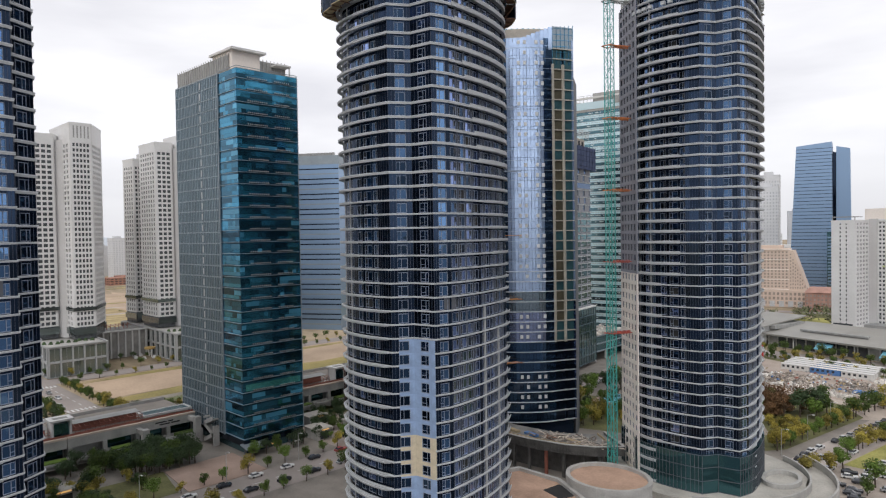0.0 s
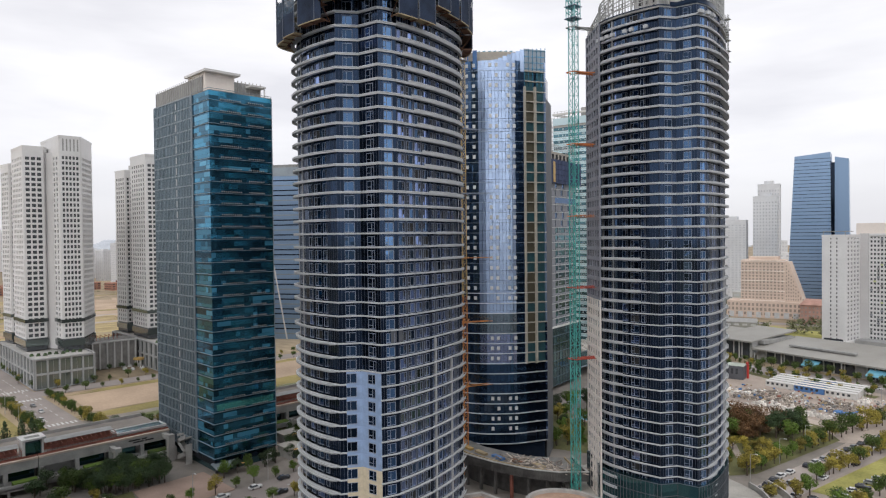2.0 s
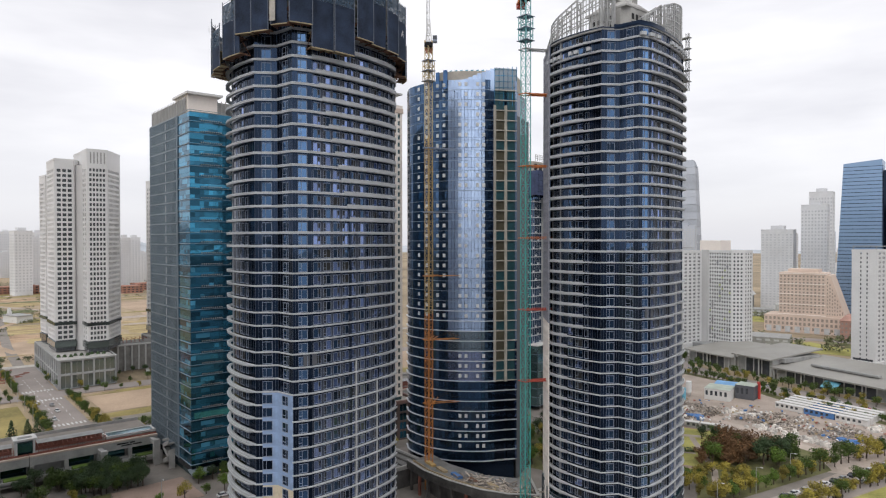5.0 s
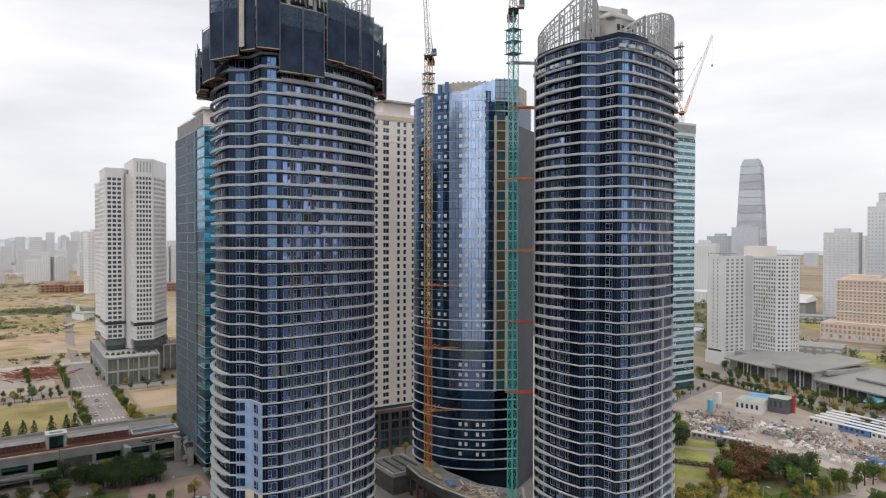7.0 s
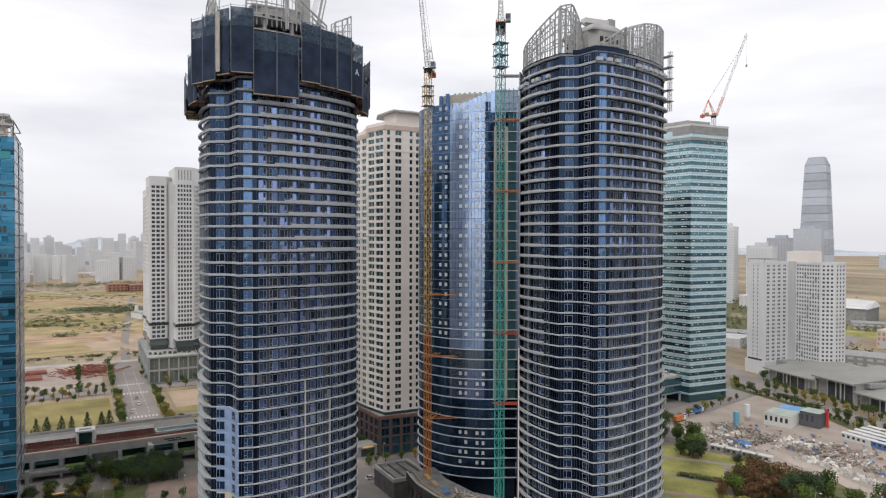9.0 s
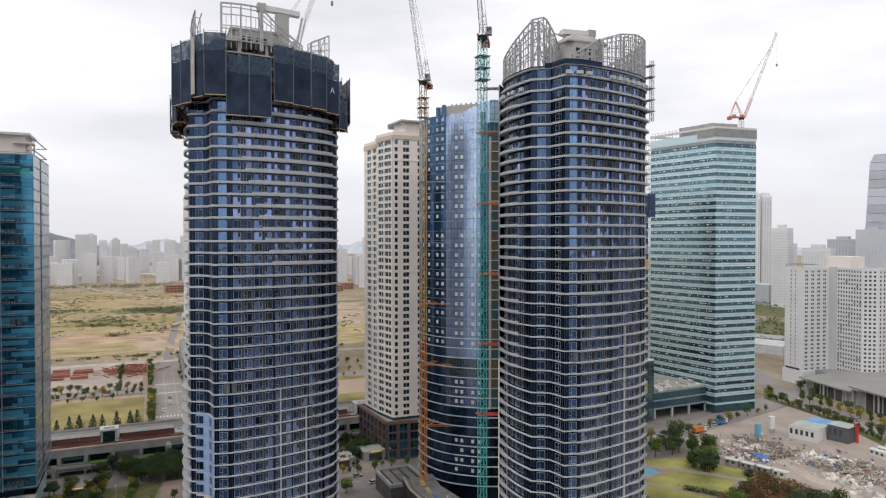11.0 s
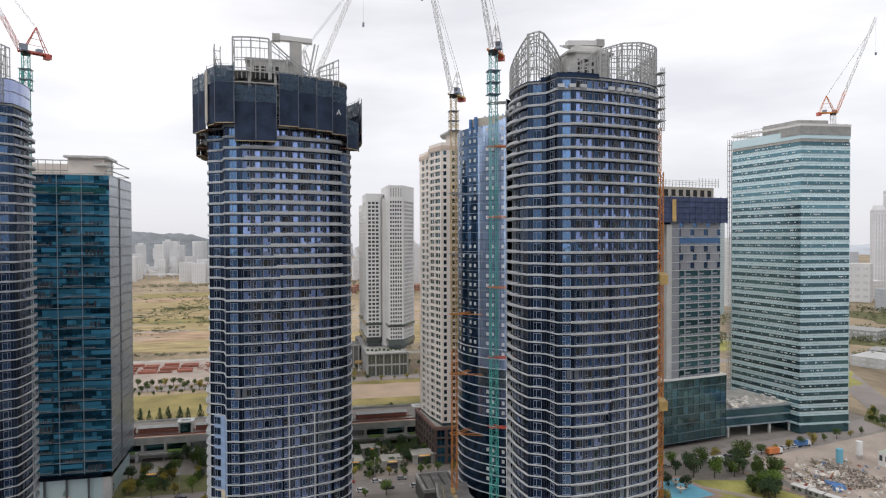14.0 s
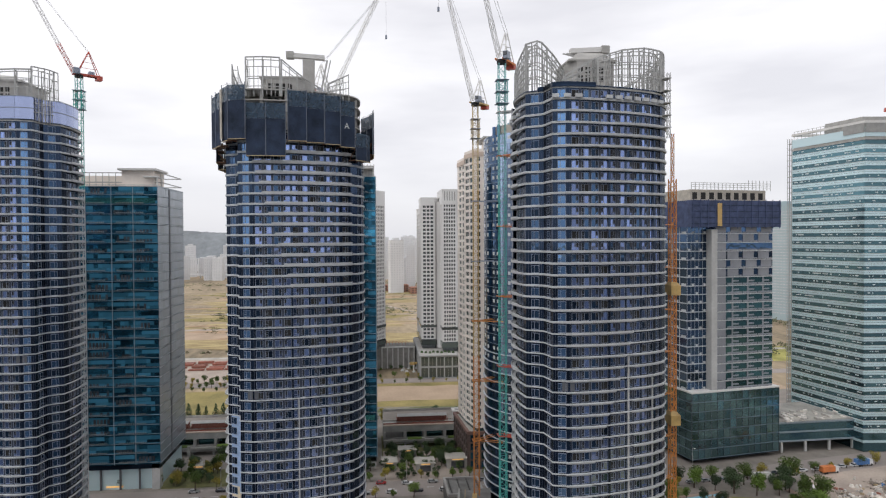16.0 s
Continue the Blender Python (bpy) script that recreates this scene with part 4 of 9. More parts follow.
for root, base, cnt in ((tower_c, C_BASE, H_TOP_C), (tower_r, R_BASE, H_TOP_R), (tower_l, L_BASE, H_TOP_L)):
    part("roof_slab", Shape().prism(offset(PLAN, -0.1), cnt * STOREY, cnt * STOREY + 0.5), "concrete", root)
    part("roof_parapet", Shape().ring(offset(PLAN, -0.45), offset(PLAN, 0.05), cnt * STOREY + 0.5, cnt * STOREY + 0.75), "panel", root)

safety_screen(C_AT, TOP_C)
# upper storeys of the netted tower, still bare concrete
up = thing("bare_upper_floors", "bare concrete upper floors behind dark netting", "building frame", (*C_AT, TOP_C + 0.5))
for i in range(4):
    part("floor_slab", Shape().prism(offset(PLAN, -0.8), i * 3.0 + 2.6, i * 3.0 + 2.95), "concrete", up)
    for f in range(13):
        p = offset(PLAN, -1.6)[f * len(PLAN) // 13]
        part("column", Shape().box(p[0] - 0.4, p[1] - 0.4, i * 3.0, p[0] + 0.4, p[1] + 0.4, i * 3.0 + 2.6), "concrete", up)
crown_c = thing("crown_frame", "bare galvanised steel crown frame on tower roof", "steel frame", (*C_AT, 0))
zc = TOP_C + 12.4
cladding_crown(crown_c, spline([(17.5, -12.5), (18.3, -8), (17.8, -3)], 1), zc - 2, [11, 11], 0, 2.3, 4)
cladding_crown(crown_c, spline([(17.74, -2.5), (17.2, 3), (15.8, 8)], 1), zc - 2, [10.5, 6, 3.0], 0, 2.3, 4)
cladding_crown(crown_c, spline([(15.2, 10.5), (13.8, 14), (11.6, 16.2)], 1), zc - 2, [4.5, 8], 0, 2.3, 4)
cladding_crown(crown_c, spline([(-10.5, -14), (-4, -18), (3, -18.6), (9, -18)], 1), zc - 2, [3, 8, 11], 0, 2.3, 4)
core("roof_core", "pale concrete lift core with window openings", (C_AT[0] + 4, C_AT[1] - 3.2), TOP_C + 0.5, (7.5, 6.4), 16.6, 0, 4)
gantry((C_AT[0] + 7.5, C_AT[1] + 4.2), TOP_C + 2.0, 90, 21.6, 10.5)

crown_r = thing("crown_frame", "bare galvanised steel crown frame on tower roof", "steel frame", (*R_AT, 0))
zr = TOP_R - 0.4
cladding_crown(crown_r, stretch(LINES["wall"], 0.2, 1.0), zr, [1.5, 4.0], -0.3, 1.7, 3, thick=1.0)
cladding_crown(crown_r, stretch(LINES["balc"], 0.0, 1.0), zr, [4.0, 5.8, 7.4, 9.6, 12.2], -0.4, 1.9, 6, thick=1.0)
cladding_crown(crown_r, [A1, along(LINES["bay1"], 0.6), (9.0, -11.5), (6.0, -8.0)], zr, [12.2, 13.0, 10.0, 7.0], -0.3, 1.7, 7, thick=1.0)
cladding_crown(crown_r, stretch(LINES["face"], 0.10, 0.36), zr + 0.4, [2.0, 6.8], -1.4, 2.2, 3, thick=1.2)
cladding_crown(crown_r, stretch(LINES["face"], 0.36, 1.0), zr, [7.0, 9.4, 10.6, 10.8], -0.4, 1.7, 6, thick=1.0)
cladding_crown(crown_r, stretch(LINES["back"], 0.012, 0.3), zr, [10.8, 9.0], -0.4, 1.7, 6, thick=1.2)
cladding_crown(crown_r, stretch(LINES["back"], 0.312, 1.0), zr, [9, 6, 4, 2], -0.4, 2.4, 4)
part("raised_parapet", Shape().ring(offset([along(LINES["bay1"], 0.7), NOTCH, A2] + stretch(LINES["face"], 0.03, 0.34), -0.35, False), offset([along(LINES["bay1"], 0.7), NOTCH, A2] + stretch(LINES["face"], 0.03, 0.34), 0.05, False), zr - 0.5, zr + 0.7, False), "panel", crown_r, "dark blue raised parapet")
core_r = core("roof_core", "pale concrete lift core with window openings", (R_AT[0] + 2.5, R_AT[1] - 1.2), TOP_R + 0.5, (7.0, 6.4), 7.6, 0, 2)
part("core_shoulder", Shape().hexa([(-6.8, -6.2, 8.0), (6.8, -6.2, 8.0), (6.8, 6.2, 8.0), (-6.8, 6.2, 8.0), (-4.5, -3.4, 10.4), (4.5, -3.4, 10.4), (4.5, 3.4, 10.4), (-4.5, 3.4, 10.4)]), "concrete", core_r)
gantry((R_AT[0] + 3, R_AT[1] - 1), TOP_R + 10.7, 270, 1.0, 10)
hang = thing("hanging_platforms", "steel work platforms hung at the facade", "work platform", (*R_AT, 0))
for i in range(5):
    part("platform", Shape().box(11.0, 16.4, zr - 9.5 + i * 3.2, 14.2, 18.2, zr - 9.3 + i * 3.2), "steel", hang)
part("platform_mast", Shape().lattice((13, 17.9, zr - 12), (13, 17.9, zr + 5), 0.8, 1.6, 0.1, 0.06), "steel", hang)
rng_b = random.Random(8)
for i in range(12):
    f = i / 12
    for ln, z in ((LINES["face"], TOP_R - 3.2), (LINES["balc"], TOP_R - 5.8)):
        if rng_b.random() < 0.6:
            p, q = along(ln, f), along(ln, f + 0.05)
            part("facade_cradle", Shape().strip(p, q, z - 0.5, z + 0.4, 0.3, 1.1), "band", hang)

crown_l = thing("crown_frame", "bare galvanised steel crown frame on tower roof", "steel frame", (*L_AT, 0))
zl = L_BASE + H_TOP_L * STOREY
FACE_L = [(x, -y) for x, y in LINES["face"]][::-1]
SCREEN_L = [(x, -y) for x, y in stretch(LINES["balc"], 0.45, 1.0) + LINES["bay1"][1:] + LINES["bay2"][1:] + LINES["face"][1:]][::-1]
for k in range(12):
    pts = stretch(SCREEN_L, k / 12 + 0.001, (k + 1) / 12 - 0.001, 1.2)
    part("glass_screen", Shape().ring(offset(pts, -0.5, False), offset(pts, -0.2, False), zl + 0.5, zl + 8.0, False), "glass_lilac", crown_l, "lilac blue glass parapet screen")
for z in (0.6, 4.2, 7.8):
    part("screen_rail", Shape().ring(offset(SCREEN_L, -0.2, False), offset(SCREEN_L, -0.08, False), zl + z, zl + z + 0.25, False), "frame", crown_l)
cladding_crown(crown_l, FACE_L, zl + 8.0, [4, 6, 8, 8.5], -0.4, 4.5, 3, thick=1.2)
cladding_crown(crown_l, [(18.0, 15.0), (14, 18.2), (9, 19.2)], zl + 0.5, [17, 17, 17], -0.8, 2.0, 6)
core("roof_core", "pale concrete lift core with window openings", (L_AT[0] + 2, L_AT[1] - 1), zl + 0.5, (9.0, 9.5), 13.5, 0, 2)
gantry((L_AT[0] + 5, L_AT[1] - 2), zl + 13.5, 90, 2.2, 12)


def crane(label, at, z0, z1, mast_mats, jib_dir, jib_len, jib_up, jib_mat="crane_white", counter_mat="crane_red", width=2.0, cab_mat="crane_white", tip_mat=None):
    """A luffing tower crane. jib_dir: plan bearing in degrees from +x; jib_up: its rise in degrees."""
    c = thing("tower_crane", label, "tower crane", (*at, 0), group="tower cranes")
    n = len(mast_mats)
    for i, m in enumerate(mast_mats):
        a, b = z0 + (z1 - z0) * i / n, z0 + (z1 - z0) * (i + 1) / n
        part("mast", Shape().lattice((0, 0, a), (0, 0, b), width, 2.4, 0.21, 0.10), m, c)
    d = Vector((math.cos(radians(jib_dir)), math.sin(radians(jib_dir)), 0))
    s = Vector((-d.y, d.x, 0))
    top = Vector((0, 0, z1))
    part("climbing_frame", Shape().lattice((0, 0, z1 - 12), (0, 0, z1 - 5), width + 0.9, 1.8, 0.20, 0.11), mast_mats[-1], c)
    pl = Shape()
    for z in (z1 - 12, z1 - 8.5, z1 - 5):
        pl.box(-width * 0.95, -width * 0.95, z, width * 0.95, width * 0.95, z + 0.15)
    part("platform", pl, "frame", c, kind="stuff")
    part("slewing_ring", Shape().tube((0, 0, z1), (0, 0, z1 + 1.2), 1.5, 1.5, 12), "black", c)
    deck = top + Vector((0, 0, 1.2))
    b = Shape()
    for k in (-1.2, 1.2):
        b.beam(deck + s * k + d * 2, deck + s * k - d * 7.5, 0.4, 0.6)
    b.beam(deck - d * 3.2 + Vector((0, 0, 0.1)), deck - d * 7.6 + Vector((0, 0, 0.1)), 2.6, 0.25)
    part("counter_jib", b, counter_mat, c)
    part("counterweight", Shape().beam(deck - d * 6.0 + Vector((0, 0, -0.5)), deck - d * 7.9 + Vector((0, 0, -0.5)), 2.6, 1.7), "crane_red", c)
    part("winch", Shape().beam(deck - d * 3.4 + Vector((0, 0, 0.9)), deck - d * 5.2 + Vector((0, 0, 0.9)), 1.8, 1.4), "frame", c)
    cab = part("cab", Shape().beam(deck + d * 0.4 + s * 2.2 + Vector((0, 0, 0.8)), deck + d * 2.6 + s * 2.2 + Vector((0, 0, 0.8)), 1.5, 2.1), cab_mat, c)
    part("cab_window", Shape().beam(deck + d * 2.61 + s * 2.2 + Vector((0, 0, 1.1)), deck + d * 2.68 + s * 2.2 + Vector((0, 0, 1.1)), 1.3, 1.2), "dark_win", cab)
    apex = deck - d * 3.4 + Vector((0, 0, 9.0))
    af = Shape()
    for k in (-1.1, 1.1):
        af.beam(deck + d * 0.8 + s * k, apex + s * k * 0.3, 0.26).beam(deck - d * 7.0 + s * k, apex + s * k * 0.3, 0.22)
    for q in (0.3, 0.55, 0.8):
        u = (deck + d * 0.8).lerp(apex, q)
        w = (deck - d * 7.0).lerp(apex, q)
        af.beam(u + s * (1.1 - 0.75 * q), u - s * (1.1 - 0.75 * q), 0.16).beam(w + s * (1.1 - 0.75 * q), w - s * (1.1 - 0.75 * q), 0.16)
        af.beam(u, w, 0.12)
    part("a_frame", af, tip_mat or counter_mat, c)
    jd = (d * math.cos(radians(jib_up)) + Vector((0, 0, math.sin(radians(jib_up)))))
    foot = deck + d * 1.8 + Vector((0, 0, 0.5))
    tip = foot + jd * jib_len
    half = foot + jd * jib_len * 0.22
    part("jib_foot", Shape().lattice(foot, half, 1.1, 2.0, 0.13, 0.07), tip_mat or jib_mat, c)
    part("jib", Shape().lattice(half, tip, 1.0, 2.2, 0.11, 0.06), jib_mat, c)
    ropes = Shape()
    for k in (-0.4, 0.4):
        ropes.beam(apex + s * k, foot + jd * jib_len * 0.85 + s * k, 0.06)
    part("pendant_ropes", ropes, "black", c)
    part("hoist_rope", Shape().beam(tip, tip - Vector((0, 0, jib_len * 0.35)), 0.05), "black", c)
    part("hook_block", Shape().box(tip.x - 0.35, tip.y - 0.35, tip.z - jib_len * 0.35 - 1.4, tip.x + 0.35, tip.y + 0.35, tip.z - jib_len * 0.35), "frame", c)
    return c


# top mast section paler: sky bleed round thin members put into the paint
crane_g = crane("teal lattice tower crane tied to a glass tower", (-101.0, 172.7), 0, 156.5, ["crane_teal", "crane_teal", "crane_teal", "crane_teal_bleed"], 325, 48, 57, "crane_white", "orange", 2.0, "frame", "crane_white")
crane_o = crane("orange and yellow lattice tower crane beside glass tower", (-145.5, 171.7), 0, 152.8, ["crane_orange", "crane_orange", "crane_yellow", "crane_yellow", "crane_tan"], 320, 50, 64, "crane_white", "crane_yellow", 1.9, "frame", "crane_white")
crane("teal lattice tower crane with red counterweight", (-166.0, 25.6), 0, 165.0, ["crane_white", "crane_white", "crane_white", "crane_teal"], 310, 50, 62, "crane_white", "crane_red", 2.0, "frame", "crane_red")
crane("white luffing crane standing on the netted tower roof", (C_AT[0] - 7, C_AT[1] + 9), TOP_C, TOP_C + 15, ["crane_white"], 143, 56, 57, "crane_white", "crane_white", 1.9, "frame")
for z in (45, 66, 87, 108, 129, 142):
    # ties between crane and tower
    m = "orange" if z > 80 else "crane_red"
    tie = Shape()
    for k in (-1.2, 1.2):
        tie.beam((0.5, k, z), (5.2, 10 + k, z), 0.2).beam((0.5, k, z), (7.5, 8 - k, z), 0.16)
    tie.lattice((0.4, 0.2, z), (4.8, 8.8, z), 0.7, 1.5, 0.1, 0.06)
    for q in ((-1.5, -1.5, 1.5, -1.5), (1.5, -1.5, 1.5, 1.5), (1.5, 1.5, -1.5, 1.5), (-1.5, 1.5, -1.5, -1.5)):
        tie.beam((q[0], q[1], z), (q[2], q[3], z), 0.24)
    part("wall_tie", tie, m if z < 140 else "steel", crane_g)
for z in (30, 52, 74, 96, 118):
    tie = Shape()
    for k in (-1.0, 1.0):
        tie.beam((k, 0.5, z), (-6 + k, 8.5, z), 0.24).beam((k, 0.5, z), (4 + k, 9.5, z), 0.2)
    for q in ((-1.4, -1.4, 1.4, -1.4), (1.4, -1.4, 1.4, 1.4), (1.4, 1.4, -1.4, 1.4), (-1.4, 1.4, -1.4, -1.4)):
        tie.beam((q[0], q[1], z), (q[2], q[3], z), 0.32)
    part("wall_tie", tie, "crane_orange" if z < 90 else "frame", crane_o)

hoist = thing("construction_hoist", "orange lattice hoist mast with yellow cars", "construction hoist", (-86.3, 219.1, 0))
part("mast", Shape().lattice((0, 0, 0), (0, 0, 121), 1.6, 2.2, 0.22, 0.14), "crane_orange", hoist)
part("mast_top", Shape().lattice((0, 0, 121), (0, 0, 134), 0.7, 1.6, 0.12, 0.08), "crane_orange", hoist)
for z in (88, 51):
    car = part("hoist_car", Shape().prism([(-2.4, -1.4), (2.4, -1.4), (2.4, 1.4), (-2.4, 1.4)], z, z + 2.8).add([(-2.4, -1.4, z + 2.8), (2.4, -1.4, z + 2.8), (2.4, 1.4, z + 2.8), (-2.4, 1.4, z + 2.8), (-1.2, -0.9, z + 3.6), (1.2, -0.9, z + 3.6), (1.2, 0.9, z + 3.6), (-1.2, 0.9, z + 3.6)],
        [(0, 1, 5, 4), (1, 2, 6, 5), (2, 3, 7, 6), (3, 0, 4, 7), (4, 5, 6, 7)]), "crane_yellow", hoist)
for z in range(12, 120, 12):
    part("wall_tie", Shape().beam((0, 0, z), (1, -7.5, z), 0.2).beam((0.6, 0, z), (4, -7, z), 0.2), "crane_orange", hoist)


# ---- office and apartment blocks ----
def pane_wall(root, a, b, z0, storey, count, bays, mats, name="pane", gap=0.09, out=0.0, spandrel=None, sp_mat="glass_teal_dk", singles=True, seed=1, mull=None):
    """Curtain wall along a-b: panes bay by bay and storey by storey, with spandrels; two panes in three plain, the rest of other tints."""
    rng = random.Random(seed)
    w = math.dist(a, b) / bays
    e = ((b[0] - a[0]) / math.dist(a, b), (b[1] - a[1]) / math.dist(a, b))
    ang = math.degrees(math.atan2(e[1], e[0]))
    h = storey - (spandrel or 0)
    meshes = {}
    bulk = {}
    for f in range(count):
        for i in range(bays):
            m = rng.choice(mats)
            if singles:
                if m not in meshes:
                    meshes[m] = Shape().box(gap / 2, -0.06, 0.0, w - gap / 2, 0.12, h - gap).mesh("pane", m)
                part(name, meshes[m], None, root, at=(a[0] + e[0] * w * i, a[1] + e[1] * w * i, z0 + f * storey + (spandrel or 0)), turn=ang)
            else:
                p = (a[0] + e[0] * (w * i + gap / 2), a[1] + e[1] * (w * i + gap / 2))
                q = (a[0] + e[0] * (w * (i + 1) - gap / 2), a[1] + e[1] * (w * (i + 1) - gap / 2))
                bulk.setdefault(m, Shape()).strip(p, q, z0 + f * storey + (spandrel or 0), z0 + (f + 1) * storey - gap, -0.12, 0.06)
    for m, s in bulk.items():
        part("curtain_wall", s, m, root, kind="stuff")
    if spandrel:
        for f in range(count + 1):
            part("spandrel", Shape().strip(a, b, z0 + f * storey, z0 + f * storey + spandrel - 0.05, -0.1, 0.09), sp_mat, root)
    if mull:
        for i in range(bays + 1):
            p = (a[0] + e[0] * (w * i - 0.08), a[1] + e[1] * (w * i - 0.08))
            q = (a[0] + e[0] * (w * i + 0.08), a[1] + e[1] * (w * i + 0.08))
            part("mullion", Shape().strip(p, q, z0, z0 + count * storey, -0.05, 0.26), mull, root)


def run_wall(root, a, b, z0, storey, count, mats, seed, rows=((0.0, 0.66), (0.70, 1.0), (1.06, 2.3), (2.36, 3.98))):
    """Glass front of thin horizontal rows, the tint changing in runs of several panes."""
    rng = random.Random(seed)
    d = math.dist(a, b)
    bulk = {}
    for f in range(count):
        for k, (u0, u1) in enumerate(rows):
            s0 = 0.0
            while s0 < d - 0.3:
                s1 = min(d, s0 + rng.choice((1.7, 1.7, 3.4, 5.1, 8.5)))
                m = rng.choice(mats) if k != 0 else mats[0]
                p, q = [(a[0] + (b[0] - a[0]) * v / d, a[1] + (b[1] - a[1]) * v / d) for v in (s0 + 0.02, s1 - 0.02)]
                bulk.setdefault(m, Shape()).strip(p, q, z0 + f * storey + u0, z0 + f * storey + u1, -0.12, 0.05)
                s0 = s1
    for m, s in bulk.items():
        part("curtain_wall", s, m, root, kind="stuff")


def teal_office(label, x0, y0, x1, y1, z_top, seed, lit_storey, strip=10.0, low=3.5, bands=0.12):
    storey = 4.0
    count = int((z_top - low) / storey)
    z0 = z_top - count * storey
    o = thing("office_tower", label, "office tower", (0, 0, 0), group="teal office towers")
    part("body", Shape().prism(rect(x0 + 0.2, y0 + 0.2, x1 - 0.2, y1 - 0.2), z0 - 2, z_top - 0.1), "panel", o)
    rng = random.Random(seed)
    mats = ["glass_teal_dk"] * 5 + ["glass_teal"] * 4 + ["glass_teal_lt"] if strip > 5 else ["glass_teal"] * 3 + ["glass_teal_lt"] * 5 + ["glass_teal_dk"]
    # broad glazed front, with balcony strips at every storey
    run_wall(o, (x1, y0), (x1, y1), z0, storey, count, mats, seed)
    for f in range(count + 1):
        part("ledge", Shape().box(x1 + 0.05, y0, z0 + f * storey + 0.62, x1 + 0.4, y1, z0 + f * storey + 0.76), "teal_panel", o)
    for f0 in (0.30, 0.55, 0.76) if strip < 5 else ():
        part("mullion", Shape().box(x1, y0 + (y1 - y0) * f0 - 0.12, z0, x1 + 0.34, y0 + (y1 - y0) * f0 + 0.12, z_top), "teal_panel", o)
    for f in range(count):
        zz = z0 + f * storey + 0.92
        ticks = Shape()
        for s0, s1 in ((0.16, 0.50), (0.60, 0.88)):
            ya, yb = y0 + (y1 - y0) * s0, y0 + (y1 - y0) * s1
            part("sunshade", Shape().box(x1 + 0.1, ya, zz, x1 + 0.55, yb, zz + 0.10), "glass_teal_dk", o)
            for k in range(int((yb - ya) / 0.8)):
                ticks.box(x1 + 0.5, ya + k * 0.8, zz + 0.12, x1 + 0.58, ya + k * 0.8 + 0.4, zz + 0.55)
        part("rail_block", ticks, "louvre", o, kind="stuff")
    if strip < 5:
        slots = Shape()
        for f in range(count):
            for s0, s1 in ((0.06, 0.29), (0.32, 0.54), (0.57, 0.75), (0.79, 0.96)):
                if rng.random() < (0.62 if s0 < 0.5 else 0.3) and f != lit_storey:
                    n = int((y1 - y0) * (s1 - s0) / 1.35)
                    lo, hi = (1.2, 3.3) if rng.random() < 0.6 else (1.2, 2.2)
                    for k in range(n):
                        if rng.random() < 0.85:
                            y = y0 + (y1 - y0) * s0 + k * 1.35
                            slots.box(x1 + 0.10, y, z0 + f * storey + lo, x1 + 0.17, y + 0.95, z0 + f * storey + hi)
        part("window_slot", slots, "dark_win", o, kind="stuff")
        part("side_groove", Shape().box(x0 + (x1 - x0) * 0.55, y1 - 0.02, z0, x0 + (x1 - x0) * 0.60, y1 + 0.20, z_top), "grey_wall", o)
    # lit storey
    part("bright_storey", Shape().box(x1 + 0.13, y0 + 1, z0 + lit_storey * storey + 1.1, x1 + 0.16, y1 - 1, z0 + lit_storey * storey + 3.4), "glass_jade", o, "jade green storey glazing")
    # long sides: grey curtain with thin fins
    for sa, sb, sd in (((x0, y0), (x1 - strip - 0.2, y0), 3), ((x1, y1), (x0, y1), 4)):
        pane_wall(o, sa, sb, z0, storey, count, 14, ["glass_haze" if strip < 5 else "glass_tealgrey"], "pane", spandrel=0.5, sp_mat="teal_panel", singles=False, seed=seed + sd)
        for f in range(count + 1):
            yy = sa[1]
            d = 0.12 if yy == y1 else -0.2
            part("floor_band", Shape().box(min(sa[0], sb[0]), min(yy, yy + d), z0 + f * storey, max(sa[0], sb[0]), max(yy, yy + d), z0 + f * storey + 0.3), "teal_panel", o)
        if strip < 5:
            continue
        fins = Shape()
        n = 7 if bands > 0.5 else 26
        for i in range(n + 1):
            f = i / n
            p = (sa[0] + (sb[0] - sa[0]) * f, sa[1])
            d = 0.28 if sa[1] == y1 else -0.28
            fins.box(p[0] - 0.09, min(p[1], p[1] + d), z0, p[0] + 0.06, max(p[1], p[1] + d), z_top)
        part("fin_screen", fins, "teal_panel", o, kind="stuff")
    run_wall(o, (x1 - strip, y0), (x1, y0), z0, storey, count, ["glass_teal_dk", "glass_teal", "glass_teal", "glass_teal_lt"], seed + 9)
    for f in range(count + 1):
        part("ledge", Shape().box(x1 - strip, y0 - 0.35, z0 + f * storey + 0.62, x1 + 0.4, y0 - 0.05, z0 + f * storey + 0.76), "teal_panel", o)
    part("corner_trim", Shape().box(x1 - strip - 0.3, y0 - 0.5, z0, x1 - strip + 0.2, y0 - 0.02, z_top), "teal_panel", o)
    for f in range(0, count, 1):
        part("light_panel", Shape().box(x0 + (x1 - x0) * 0.42, y0 - 0.16, z0 + f * storey + 0.8, x0 + (x1 - x0) * 0.42 + 0.9, y0 - 0.13, z0 + f * storey + 3.2), "band", o)
    part("rear_wall", Shape().box(x0 - 0.1, y0, z0, x0 + 0.15, y1, z_top), "teal_panel", o)
    # lobby and canopy
    part("lobby_glass", Shape().prism(rect(x0 + 1.5, y0 + 1.5, x1 - 1.5, y1 - 1.5), -0.3, z0), "glass_green" if bands > 0.5 else "glass_green_dk", o)
